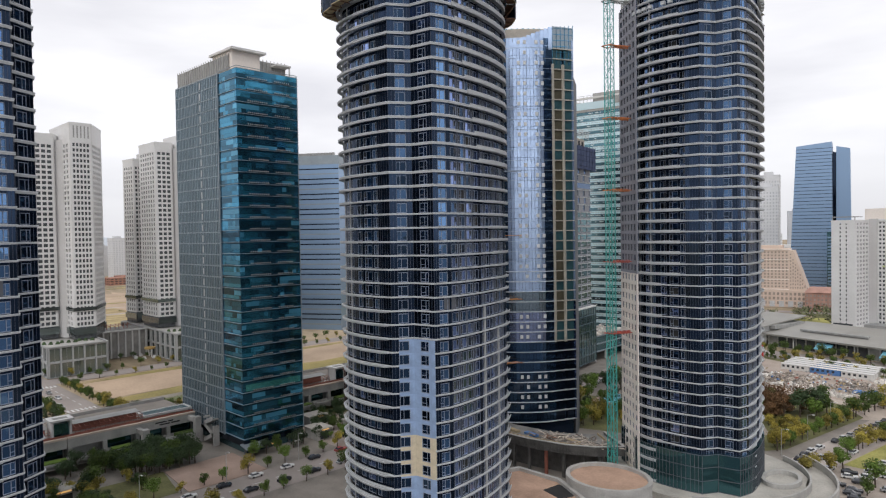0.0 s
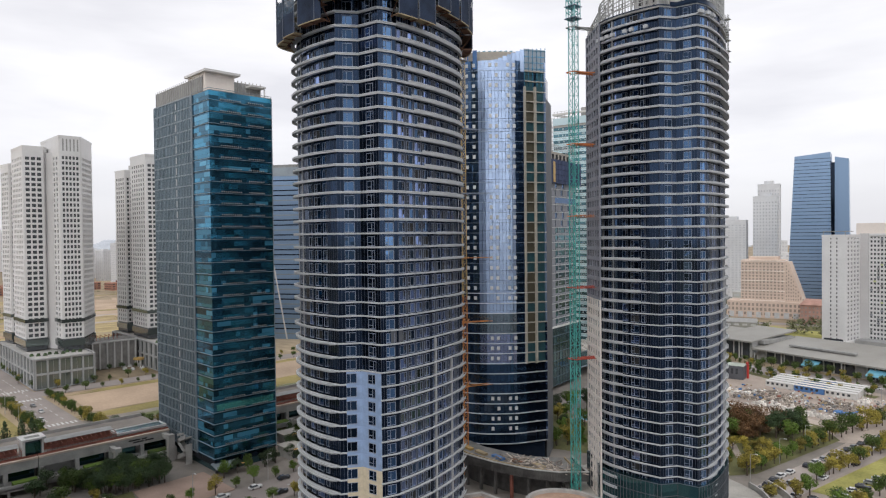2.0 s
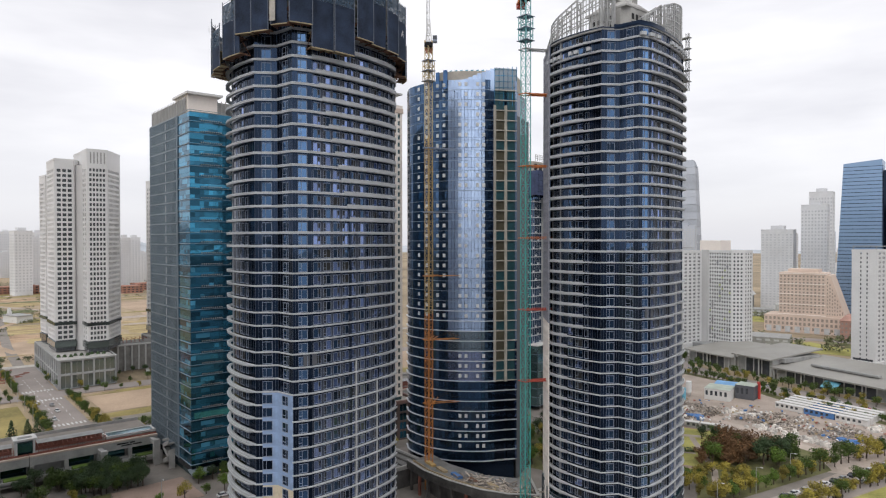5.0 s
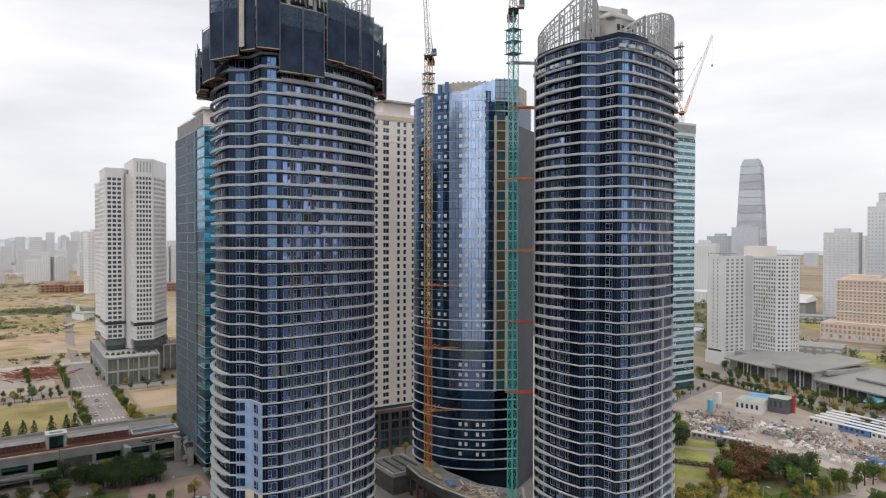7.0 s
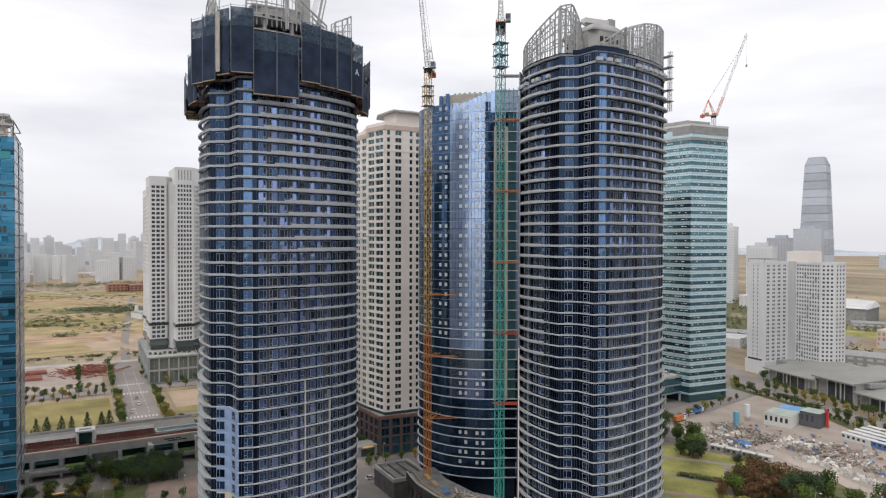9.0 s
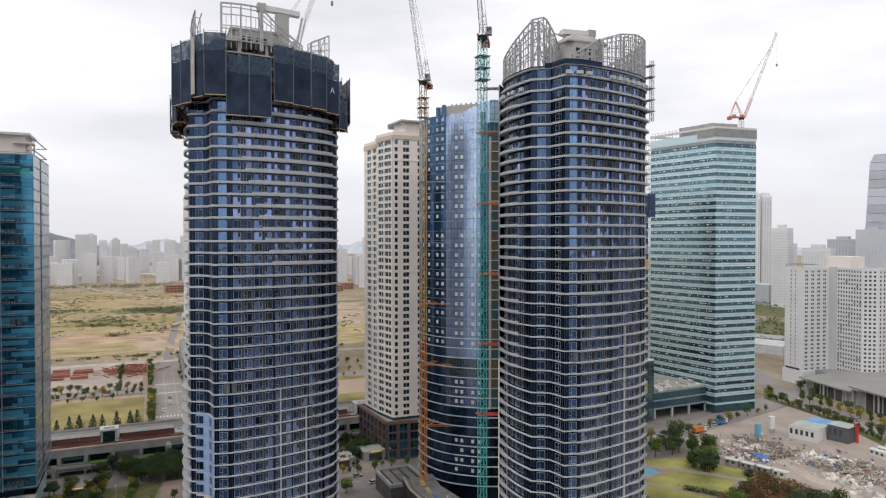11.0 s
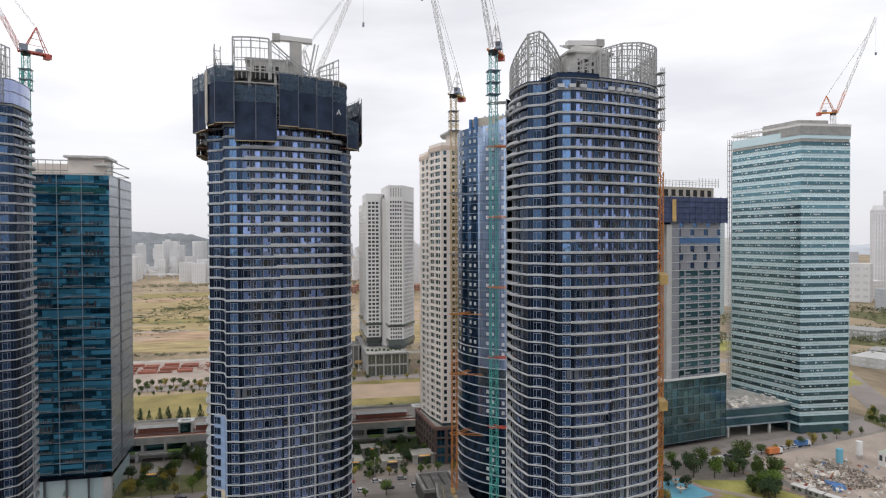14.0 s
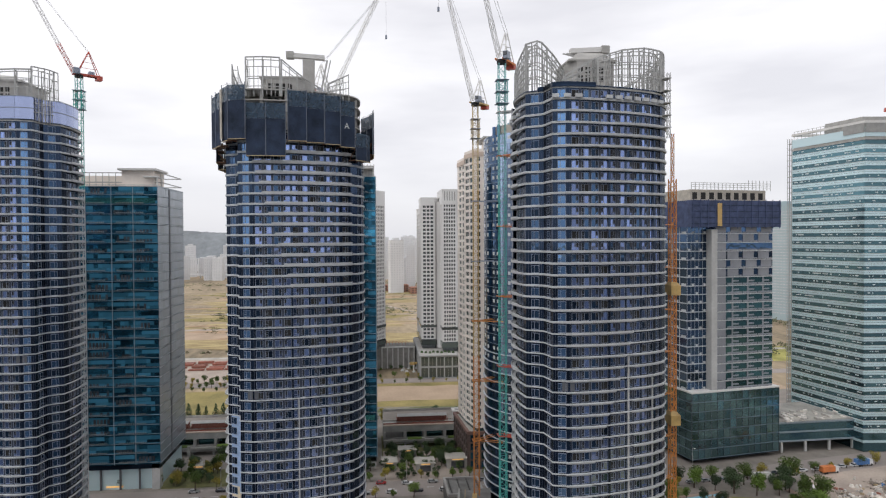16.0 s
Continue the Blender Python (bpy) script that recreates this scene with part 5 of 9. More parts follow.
    part("lobby_lamp", Shape().box(x1 - 1.5, y0 + (y1 - y0) * 0.45, 0.6, x1 - 1.42, y0 + (y1 - y0) * 0.62, 1.2), "lobby_light", o, "warm lit lobby strip")
    for i in range(6):
        y = y0 + 1 + i * (y1 - y0 - 2) / 5
        part("lobby_column", Shape().box(x1 - 1.4, y - 0.3, -0.3, x1 - 0.7, y + 0.3, z0), "grey_wall", o)
    part("canopy", Shape().hexa([(x1 - 1, y0 - 1, z0 - 1.2), (x1 + 3.5, y0 - 1, z0 - 2.2), (x1 + 3.5, y0 + 8, z0 - 2.2), (x1 - 1, y0 + 8, z0 - 1.2), (x1 - 1, y0 - 1, z0 - 0.9), (x1 + 3.5, y0 - 1, z0 - 1.9), (x1 + 3.5, y0 + 8, z0 - 1.9), (x1 - 1, y0 + 8, z0 - 0.9)]), "teal_panel", o)
    part("corner_column", Shape().box(x1 - 4, y1 - 3.6, -0.3, x1 - 0.2, y1 - 0.4, z0), "stone", o)
    # roof screen, lift house and slab
    part("roof", Shape().prism(rect(x0 + 0.2, y0 + 0.2, x1 - 0.2, y1 - 0.2), z_top - 0.08, z_top + 0.3), "concrete", o)
    open_frame = Shape()
    for z in (2.2, 6.2):
        open_frame.ring(rect(x0 + 0.6, y0 + 0.8, x1 - 7.0, y1 - 0.8), rect(x0 + 0.3, y0 + 0.5, x1 - 6.7, y1 - 0.5), z_top + z, z_top + z + 0.35)
    scr = part("roof_screen", open_frame if strip < 5 else Shape().ring(rect(x0 + 0.6, y0 + 0.8, x1 - 7.0, y1 - 0.8), rect(x0 + 0.4, y0 + 0.6, x1 - 6.8, y1 - 0.6), z_top + 0.3, z_top + 5.8), "louvre", o)
    for i in range(22):
        x = x0 + 0.6 + i * (x1 - 7 - x0) / 22
        part("screen_post", Shape().box(x, y0 + 0.42, z_top + 0.3, x + 0.25, y0 + 0.58, z_top + 6.4), "concrete", scr)
    for i in range(16):
        y = y0 + 0.7 + i * (y1 - y0 - 1.4) / 15
        part("screen_post", Shape().box(x1 - 6.78, y, z_top + 0.3, x1 - 6.6, y + 0.25, z_top + 6.4), "concrete", scr)
    ya, yb = (y0 + 1.2, y0 + 12) if strip > 5 else (y1 - 16, y1 - 3)
    part("lift_house", Shape().box(x1 - 19, ya, z_top + 0.3, x1 - 5, yb, z_top + 7.2), "apt_beige", o)
    part("roof_slab", Shape().box(x1 - 20, ya - 1, z_top + 7.2, x1 - 3, yb + 1.5, z_top + 8.0), "white_wall", o)
    if strip < 5:
        part("plant_room", Shape().box(x1 - 24, y0 + 4, z_top + 0.3, x1 - 9, y1 - 17, z_top + 5.2), "apt_beige", o)
    part("small_slab", Shape().box(x1 - 10, y1 - 6.5, z_top + 4.2, x1 - 2.5, y1 - 0.6, z_top + 4.8), "white_wall", o)
    for xx in (x1 - 9.5, x1 - 3):
        part("slab_post", Shape().box(xx - 0.2, y1 - 1.2, z_top + 0.3, xx + 0.2, y1 - 0.8, z_top + 4.2), "white_wall", o)
    return o


teal_office("teal glass office tower with grey fin sides", -255, 111.6, -207.5, 135.5, 132.5, 3, 4, 13.0, 3.0, 0.2)
teal_office("teal glass office tower with louvred roof screen", -230, 4.0, -192.5, 45.0, 126.5, 6, 27, 3.6, 7.0, 0.9)


def window_grid(shape, a, b, z0, z1, cols, rows, fw=0.62, fh=0.6, depth=0.12, skip=0.0, rng=None):
    d = math.dist(a, b)
    e = ((b[0] - a[0]) / d, (b[1] - a[1]) / d)
    w, h = d / cols, (z1 - z0) / rows
    for i in range(cols):
        for j in range(rows):
            if skip and rng.random() < skip:
                continue
            s0, s1 = w * (i + 0.5 - fw / 2), w * (i + 0.5 + fw / 2)
            shape.strip((a[0] + e[0] * s0, a[1] + e[1] * s0), (a[0] + e[0] * s1, a[1] + e[1] * s1), z0 + h * (j + 0.5 - fh / 2), z0 + h * (j + 0.5 + fh / 2), -0.05, depth)
    return shape


def white_apartment(label, at):
    """A tall white tower: three angled wings of different heights round a blank core, on a glazed stone base."""
    a = thing("apartment_tower", label, "apartment tower", (*at, 0), group="white apartment towers")
    wings = (
        ([(-4, -10.2), (-4, 0), (-20.5, 9.4), (-32, 2), (-30, -10.2)], 135.5, (even(3, 0.74), even(6, 0.66), even(3), even(3), even(6)), 130),
        ([(12, 4.8), (12, 15.5), (-10, 28), (-26, 22), (-26, 4.8)], 141.0, (even(5, 0.68), even(9, 0.66), even(4), even(4), even(6)), 131),
        ([(-45, -8.8), (-45, -1.2), (-54, 4), (-62, -2), (-60, -10)], 128.5, (even(3, 0.66), even(3, 0.64), even(3), even(3), even(4)), 125),
    )
    for poly, h, faces, zt in wings:
        wing = part("wing", Shape().prism(poly, 17, h - 2), "apt_win", a, "dark glazing behind white piers")
        rows = round((zt - 24) / 3.05)
        for p, q, holes in zip(poly, poly[1:] + poly[:1], faces):
            w = framed_face(Shape(), p, q, 24, 24 + rows * 3.05, rows, holes)
            w.strip(p, q, 24 + rows * 3.05, h, 0, 0.45)
            part("wall", w, "apt_white", wing)
        part("belt", Shape().ring(offset(poly, -0.2), offset(poly, 0.8), 19.6, 23.2), "glass_grey", wing, "dark glass belt")
        part("belt", Shape().ring(offset(poly, -0.2), offset(poly, 0.9), 33.4, 35.4), "glass_grey", wing, "dark glass belt")
        part("parapet", Shape().ring(offset(poly, -0.6), offset(poly, 0.55), h, h + 1.4), "apt_white", wing)
        part("roof", Shape().prism(offset(poly, -0.7), h - 0.4, h + 0.1), "concrete", wing)
        for k in range(5 if h > 140 else 0):
            p, q = poly[0], poly[1]
            f = 0.12 + k * 0.18
            part("crown_slot", Shape().strip((p[0] + (q[0] - p[0]) * f, p[1] + (q[1] - p[1]) * f), (p[0] + (q[0] - p[0]) * (f + 0.07), p[1] + (q[1] - p[1]) * (f + 0.07)), h - 7.5, h - 0.5, 0.455, 0.47), "louvre", wing)
    part("core", Shape().prism([(-6, 1), (0, 5.2), (0, 14), (-24, 20), (-52, 12), (-52, -4), (-30, -4)], 17, 133.5), "pale_core", a, "blank pale grey core wall")
    base = [(30, -14), (30, 15.5), (-24, 18), (-62, 8), (-62, -13)]
    pod = part("base", Shape().prism(base, 0, 15.5), "glass_grey", a, "dark glass base hall")
    for (p, q), n in zip(zip(base, base[1:] + base[:1]), (5, 8, 6, 4, 12)):
        w = framed_face(Shape(), p, q, 0, 17, 2, [(i / n + 0.014, (i + 1) / n - 0.014) for i in range(n)], 0.05, 0.92, 0.9)
        part("stone_frame", w, "stone_mid", pod)
    part("base_roof", Shape().prism(offset(base, -0.3), 15.6, 16.4), "concrete", pod)
    for k in range(9):
        part("roof_shrub", Shape().tube((14 + 1.6 * (k % 3), -12 + k * 3.0, 16.4), (14 + 1.6 * (k % 3), -12 + k * 3.0, 17.9), 1.3, 0.6, 7), "leaf_dk", pod)
    return a


white_apartment("white apartment tower with dense dark windows and glazed base", (-430, 116))
white_apartment("white apartment tower beside the long stone hall", (-425, 183.5))
hall = thing("long_hall", "long grey stone hall with tall piers", "hall", (0, 0, 0))
hall_poly = [(-436, 136), (-436, 168), (-462, 170), (-462, 138)]
part("wall", Shape().prism(hall_poly, 0, 16.5), "concrete_dk", hall)
for i in range(8):
    y = 136.6 + i * 4.3
    part("pier", Shape().box(-436, y, 0, -435.0, y + 0.9, 17.2), "stone", hall)
part("cornice", Shape().box(-436.6, 136, 16.5, -434.8, 168, 17.4), "stone", hall)
for i in range(9):
    part("roof_rail", Shape().beam((-450 + (i % 2), 140 + i * 2.6, 16.5), (-450 + (i % 2), 140 + i * 2.6, 20.2), 0.3).beam((-450, 140 + i * 2.6, 19.8), (-450, 142.6 + i * 2.6, 18.2), 0.3), "red_steel", hall, "red oxide steel rail")

beige = thing("apartment_tower", "beige apartment tower with teal windows and brown base", "apartment tower", (0, 0, 0))
main_b = [(-216.9, 178.2), (-203.5, 180.9), (-202.6, 201.5), (-232, 205), (-236, 190), (-231.9, 182.0)]
wing_b = [(-231.9, 176.8), (-216.9, 178.2), (-216.9, 190), (-236, 190), (-236, 180)]
for poly, top, faces in ((main_b, 144.6, ([(0.08, 0.42), (0.50, 0.92)], [(0.03, 0.10), (0.22, 0.36), (0.55, 0.62), (0.70, 0.77), (0.90, 0.96)], even(6), even(4), even(3))),
                         (wing_b, 142.4, ([(0.22, 0.54), (0.68, 0.95)], even(3), even(4), even(3), even(2)))):
    shaft = part("shaft", Shape().prism(offset(poly, -0.02), 16, top - 2.6), "teal_win", beige, "teal tinted glazing")
    for (p, q), holes in zip(zip(poly, poly[1:] + poly[:1]), faces):
        w = framed_face(Shape(), p, q, 17.5, top - 2.8, 40, holes, 0.26, 0.88, 0.5)
        part("wall", w, "apt_beige", shaft)
        lines = Shape()
        for j in range(1, 40, 4):
            lines.strip(p, q, 17.5 + (top - 20.3) * j / 40 - 0.12, 17.5 + (top - 20.3) * j / 40 + 0.12, 0.4, 0.62)
        part("floor_course", lines, "apt_beige", shaft, kind="stuff")
    part("cornice", Shape().ring(offset(poly, -0.6), offset(poly, 0.75), top - 2.8, top - 0.9), "pink", shaft)
    part("parapet", Shape().ring(offset(poly, -0.4), offset(poly, 0.5), top - 0.9, top + 0.5), "apt_beige", shaft)
    part("roof", Shape().prism(offset(poly, -0.5), top - 1.2, top - 0.7), "concrete", shaft)
part("lift_house", Shape().prism([(-217, 186), (-206, 187), (-206, 201), (-226, 201), (-226, 190)], 143.5, 150.2), "apt_beige", beige)
part("lift_roof", Shape().prism([(-219, 183.6), (-203.5, 184.8), (-203.5, 203), (-228, 203), (-228, 187)], 150.2, 150.9), "stone", beige, "thin grey overhanging roof")
base_b = [(-234, 174.6), (-200.3, 176.7), (-197.2, 206), (-240, 209)]
pod_b = part("base", Shape().prism(base_b, 0, 15.4), "glass_teal_dk", beige, "dark teal base glazing")
for (p, q), n in zip(zip(base_b, base_b[1:] + base_b[:1]), (7, 6, 8, 7)):
    part("stone_frame", framed_face(Shape(), p, q, 0, 15.6, 4, [(i / n + 0.03, (i + 1) / n - 0.02) for i in range(n)], 0.12, 0.92, 0.5), "apt_stone", pod_b)
part("base_parapet", Shape().ring(offset(base_b, -0.6), offset(base_b, 0.7), 15.6, 16.9), "red_stone", pod_b)
part("base_roof", Shape().prism(offset(base_b, -0.7), 15.5, 16.0), "slab", pod_b)

# blue glass tower behind the cranes: curved front, open storeys at one end
bg = thing("glass_tower", "pale blue curved glass tower with unfinished open storeys", "office tower", (0, 0, 0))
BG_FRONT = spline([(-171, 181.5), (-165, 178.2), (-158, 177.6), (-152, 178.6), (-145, 182.0), (-138.5, 188.5), (-135.5, 193.5)], 1.5)
BG_OPEN = [(-135.5, 193.5), (-132.0, 201.0)]
BG_REST = [(-132.6, 200.6), (-141.5, 216.0), (-160, 220), (-176, 194)]
bg_poly = BG_FRONT[:-1] + [BG_OPEN[0]] + BG_REST
part("body", Shape().prism(offset(bg_poly, -0.3), 0, 140), "panel", bg)
part("grey_flank", Shape().prism([(-132.4, 201.2), (-140.8, 216.6), (-146, 218), (-140, 206)], 0, 131), "grey_wall", bg)
ST = 3.55
nfl = 38
z_b = 8.0
sky = {}
for f in range(nfl):
    z = z_b + f * ST
    line = stretch(BG_FRONT, 0, 1, 1.2)
    for i, (a, b) in enumerate(zip(line, line[1:])):
        d = math.dist(a, b)
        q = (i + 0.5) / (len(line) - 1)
        # sky-bright middle, ink ends and foot: reflections put into the pane tint
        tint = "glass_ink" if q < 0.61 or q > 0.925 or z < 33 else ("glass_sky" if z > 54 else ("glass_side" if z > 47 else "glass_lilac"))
        e = ((b[0] - a[0]) / d * 0.05, (b[1] - a[1]) / d * 0.05)
        for zz, hh in ((z + 0.95, ST - 1.03), (z + 0.05, 0.82)):
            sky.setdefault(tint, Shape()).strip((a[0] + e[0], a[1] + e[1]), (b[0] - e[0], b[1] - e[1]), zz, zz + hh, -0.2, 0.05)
    for k, f0 in enumerate((0.30, 0.395, 0.505, 0.565, 0.70, 0.75, 0.845, 0.895)):
        if (f * 7 + k * 3) % 11 and (f * 5) % 13 and not 46 < z < 52 and (z > 54 or (k > 3 and not 24 < z < 33)):
            a, b = along(BG_FRONT, f0), along(BG_FRONT, f0 + 0.024)
            part("open_window", Shape().strip(a, b, z + 1.25, z + 2.5, 0.06, 0.24), "white", bg)
    part("floor_fin", Shape().ring(offset(BG_FRONT, 0.0, False), offset(BG_FRONT, 0.55 if z < 62 else 0.12, False), z - 0.10, z + (0.14 if z < 62 else 0.04), False), "cap" if z < 62 else "teal_panel", bg)
    # unfinished end: boards between beige floor edges
    a, b = BG_OPEN
    part("open_slab", Shape().strip(a, b, z - 0.16, z + 0.20, -1, 0.3), "beige_block" if z > 36 else "band", bg)
    m0, m1, m2 = [(a[0] + (b[0] - a[0]) * k, a[1] + (b[1] - a[1]) * k) for k in (0.44, 0.56, 0.92)]
    part("open_bay", Shape().strip(a, m0, z + 0.2, z + ST - 0.16, -0.5, -0.1), ("brown_panel" if (f * 5 + f // 3) % 3 else "teal_board") if z > 36 else "glass_navy", bg)
    part("open_bay", Shape().strip(m1, m2, z + 0.2, z + ST - 0.16, -0.5, -0.1), "teal_board" if z > 36 else "glass_navy", bg)
    part("edge_pane", Shape().strip(m2, b, z + 0.1, z + ST - 0.1, -0.5, 0.25), "glass_sky" if z > 50 else "glass_mid", bg)
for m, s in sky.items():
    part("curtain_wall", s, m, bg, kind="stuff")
for f0 in (0.0, 0.5):
    p = (BG_OPEN[0][0] + (BG_OPEN[1][0] - BG_OPEN[0][0]) * f0, BG_OPEN[0][1] + (BG_OPEN[1][1] - BG_OPEN[0][1]) * f0)
    part("open_column", Shape().box(p[0] - 0.4, p[1] - 0.4, 36, p[0] + 0.4, p[1] + 0.4, 134), "beige_block", bg)
part("top_wall", Shape().prism(offset(stretch(BG_FRONT, 0.50, 1.0, 2), -0.6, False) + [(-133, 200), (-140, 212), (-158, 205)], 139, 146.0), "beige_block", bg)
part("top_blue_panel", Shape().strip(along(BG_FRONT, 0.57), along(BG_FRONT, 0.605), 140, 146.5, -0.2, 0.1), "blue", bg)
part("top_blue_panel", Shape().strip(along(BG_FRONT, 0.50), along(BG_FRONT, 0.53), 140, 146.0, -0.4, 0.1), "blue", bg)
tops = Shape()
sc = stretch(BG_FRONT, 0.56, 1.0, 1.6)
for i, (a, b) in enumerate(zip(sc, sc[1:])):
    h = 139 + 1.0 + 8.0 * i / len(sc)
    tops.strip(a, (a[0] + (b[0] - a[0]) * 0.95, a[1] + (b[1] - a[1]) * 0.95), 139, h, -0.15, 0.05)
part("glass_parapet", tops, "glass_sky", bg, kind="stuff")
topf = Shape()
for q in range(6):
    p = (BG_OPEN[0][0] + (BG_OPEN[1][0] - BG_OPEN[0][0]) * q / 5, BG_OPEN[0][1] + (BG_OPEN[1][1] - BG_OPEN[0][1]) * q / 5)
    topf.beam((*p, 134), (*p, 147.0 + q * 0.2), 0.18)
for k in range(6):
    topf.beam((*BG_OPEN[0], 136 + k * 2.1), (*BG_OPEN[1], 136.3 + k * 2.1), 0.16)
part("end_glass", Shape().strip(*BG_OPEN, 139.5, 147.2, -0.1, -0.04), "glass_haze", bg, "pale blue end parapet glass")
part("scaffold", topf, "glass_teal", bg)
for i in range(7):
    p = along(BG_FRONT, 0.62 + i * 0.045)
    part("roof_sign", Shape().box(p[0] - 3.6, p[1] + 3.2, 146, p[0] - 2.4, p[1] + 3.5, 147.3), "cyan", bg)

# pale green glass office with roof crane
SE, SW, NEp = Vector((-200.4, 370.0)), Vector((-245.0, 363.0)), Vector((-198.0, 398.0))
NW = SW + (NEp - SE)
t3 = thing("office_tower", "pale green glass office tower with banded storeys", "office tower", (0, 0, 0))
q3 = [tuple(SW), tuple(SE), tuple(NEp), tuple(NW)]
part("body", Shape().prism(offset(q3, -0.3), 0, 152), "panel", t3)
n3, h3, zb3 = 35, 4.05, 9.0
part("base_glass", Shape().prism(offset(q3, 0.05), 0, 9.0), "glass_green_dk", t3)
part("base_band", Shape().ring(offset(q3, 0.05), offset(q3, 0.5), 4.4, 5.4), "glass_green", t3)
for f in range(n3):
    z = zb3 + f * h3
    for k, (a, b) in enumerate(((q3[0], q3[1]), (q3[1], q3[2]))):
        st = part("storey_glass", Shape().strip(a, b, z + 1.6, z + h3, -0.2, 0.0), "glass_green_dk", t3)
        part("spandrel", Shape().strip(a, b, z, z + 1.9, -0.2, 0.12), "glass_green", st)
        part("sill_line", Shape().strip(a, b, z + 1.0, z + 1.12, 0.0, 0.16), "glass_green_dk", st)
        part("fin", Shape().strip(a, b, z + 1.9, z + 2.05, 0.0, 0.3), "white", st)
        blinds = Shape()
        ln = math.dist(a, b)
        rng3 = random.Random(f * 3 + k)
        for j in range(13 if k == 0 else 6):
            s0 = rng3.random() * 0.94
            s1 = s0 + rng3.choice((0.012, 0.012, 0.02, 0.045))
            p, q = (a[0] + (b[0] - a[0]) * s0, a[1] + (b[1] - a[1]) * s0), (a[0] + (b[0] - a[0]) * s1, a[1] + (b[1] - a[1]) * s1)
            blinds.strip(p, q, z + 3.0, z + 3.45, 0.01, 0.05)
        part("window_blind", blinds, "white", st, kind="stuff")
part("back_wall", Shape().strip(q3[2], q3[3], 0, 151, -0.2, 0.05), "glass_green", t3)
part("side_wall", Shape().strip(q3[3], q3[0], 0, 151, -0.2, 0.05), "glass_green", t3)
part("roof", Shape().prism(offset(q3, -0.2), 151, 152.5), "concrete", t3)
part("roof_band", Shape().ring(offset(q3, -0.6), offset(q3, 0.1), 152.5, 157), "glass_green", t3)
part("roof_band_dark", Shape().strip((-212, 367.9), tuple(SE), 154.5, 159.0, 0.1, 0.4), "louvre", t3)
part("roof_band_dark", Shape().strip(tuple(SE), tuple(NEp), 154.5, 159.0, 0.1, 0.4), "louvre", t3)
part("plant_room", Shape().prism([(-228, 369.5), (-206, 373), (-204, 390), (-226, 388)], 152.5, 163), "concrete", t3)
part("white_coping", Shape().ring(offset(q3, -1.0), offset(q3, 0.3), 159.0, 160.2), "white_wall", t3)
scf = Shape()
for k in range(7):
    p = (q3[0][0] + 0.0, q3[0][1])
    d = (-1.2 - (k % 2) * 1.6, -1.0 + (k // 2) * 1.4)
    scf.beam((p[0] + d[0], p[1] + d[1], 0), (p[0] + d[0], p[1] + d[1], 158), 0.2)
for z in range(2, 158, 3):
    scf.beam((p[0] - 1.2, p[1] - 1.0, z), (p[0] - 2.8, p[1] + 3.0, z), 0.14).beam((p[0] - 2.8, p[1] - 1.0, z), (p[0] - 1.2, p[1] + 3.0, z + 1.5), 0.12).box(p[0] - 3.0, p[1] - 1.2, z - 0.05, p[0] - 1.0, p[1] + 3.2, z + 0.05)
part("hoist_scaffold", scf, "steel", t3, "rusty grey hoist scaffold")
rf = Shape()
for i in range(18):
    a = Vector(q3[0]).lerp(Vector(q3[1]), i / 18)
    rf.beam((a.x, a.y + 1, 157), (a.x, a.y + 1, 161.5), 0.16)
rf.beam((q3[0][0], q3[0][1] + 1, 161.5), (q3[1][0], q3[1][1] + 1, 161.5), 0.16).beam((q3[0][0], q3[0][1] + 1, 159.5), (q3[1][0], q3[1][1] + 1, 159.5), 0.14)
part("roof_rail", rf, "steel", t3)
crane("white luffing crane standing on the office roof", (-204, 393), 152.5, 166.0, ["crane_white"], 68, 52, 69, "crane_white", "crane_orange", 1.8, "frame", "orange")

# grey tower on a glazed base, its top storeys in blue netting
P0 = Vector((-192.7, 279.0))
U, V = Vector((-0.172, 0.985)), Vector((-0.985, -0.172))


def gp(u, v):
    p = P0 + U * u + V * v
    return (p.x, p.y)


gt = thing("office_tower", "grey panelled tower with blue netting at its top", "office tower", (0, 0, 0))
tall = [gp(14, 1.5), gp(46, 1.5), gp(46, 34), gp(14, 34)]
low = [gp(1, 5), gp(14, 5), gp(14, 34), gp(1, 34)]
part("body", Shape().prism([gp(14.2, 1.8), gp(45.8, 1.8), gp(45.8, 33.8), gp(14.2, 33.8)], 33, 112), "panel", gt)
part("wing", Shape().prism([gp(1.2, 5.3), gp(14.2, 5.3), gp(14.2, 33.8), gp(1.2, 33.8)], 33, 112), "panel", gt)
part("pier", Shape().prism([gp(11.5, 1.2), gp(14.6, 1.2), gp(14.6, 6), gp(11.5, 6)], 33, 108), "stone", gt)
hg = 4.05
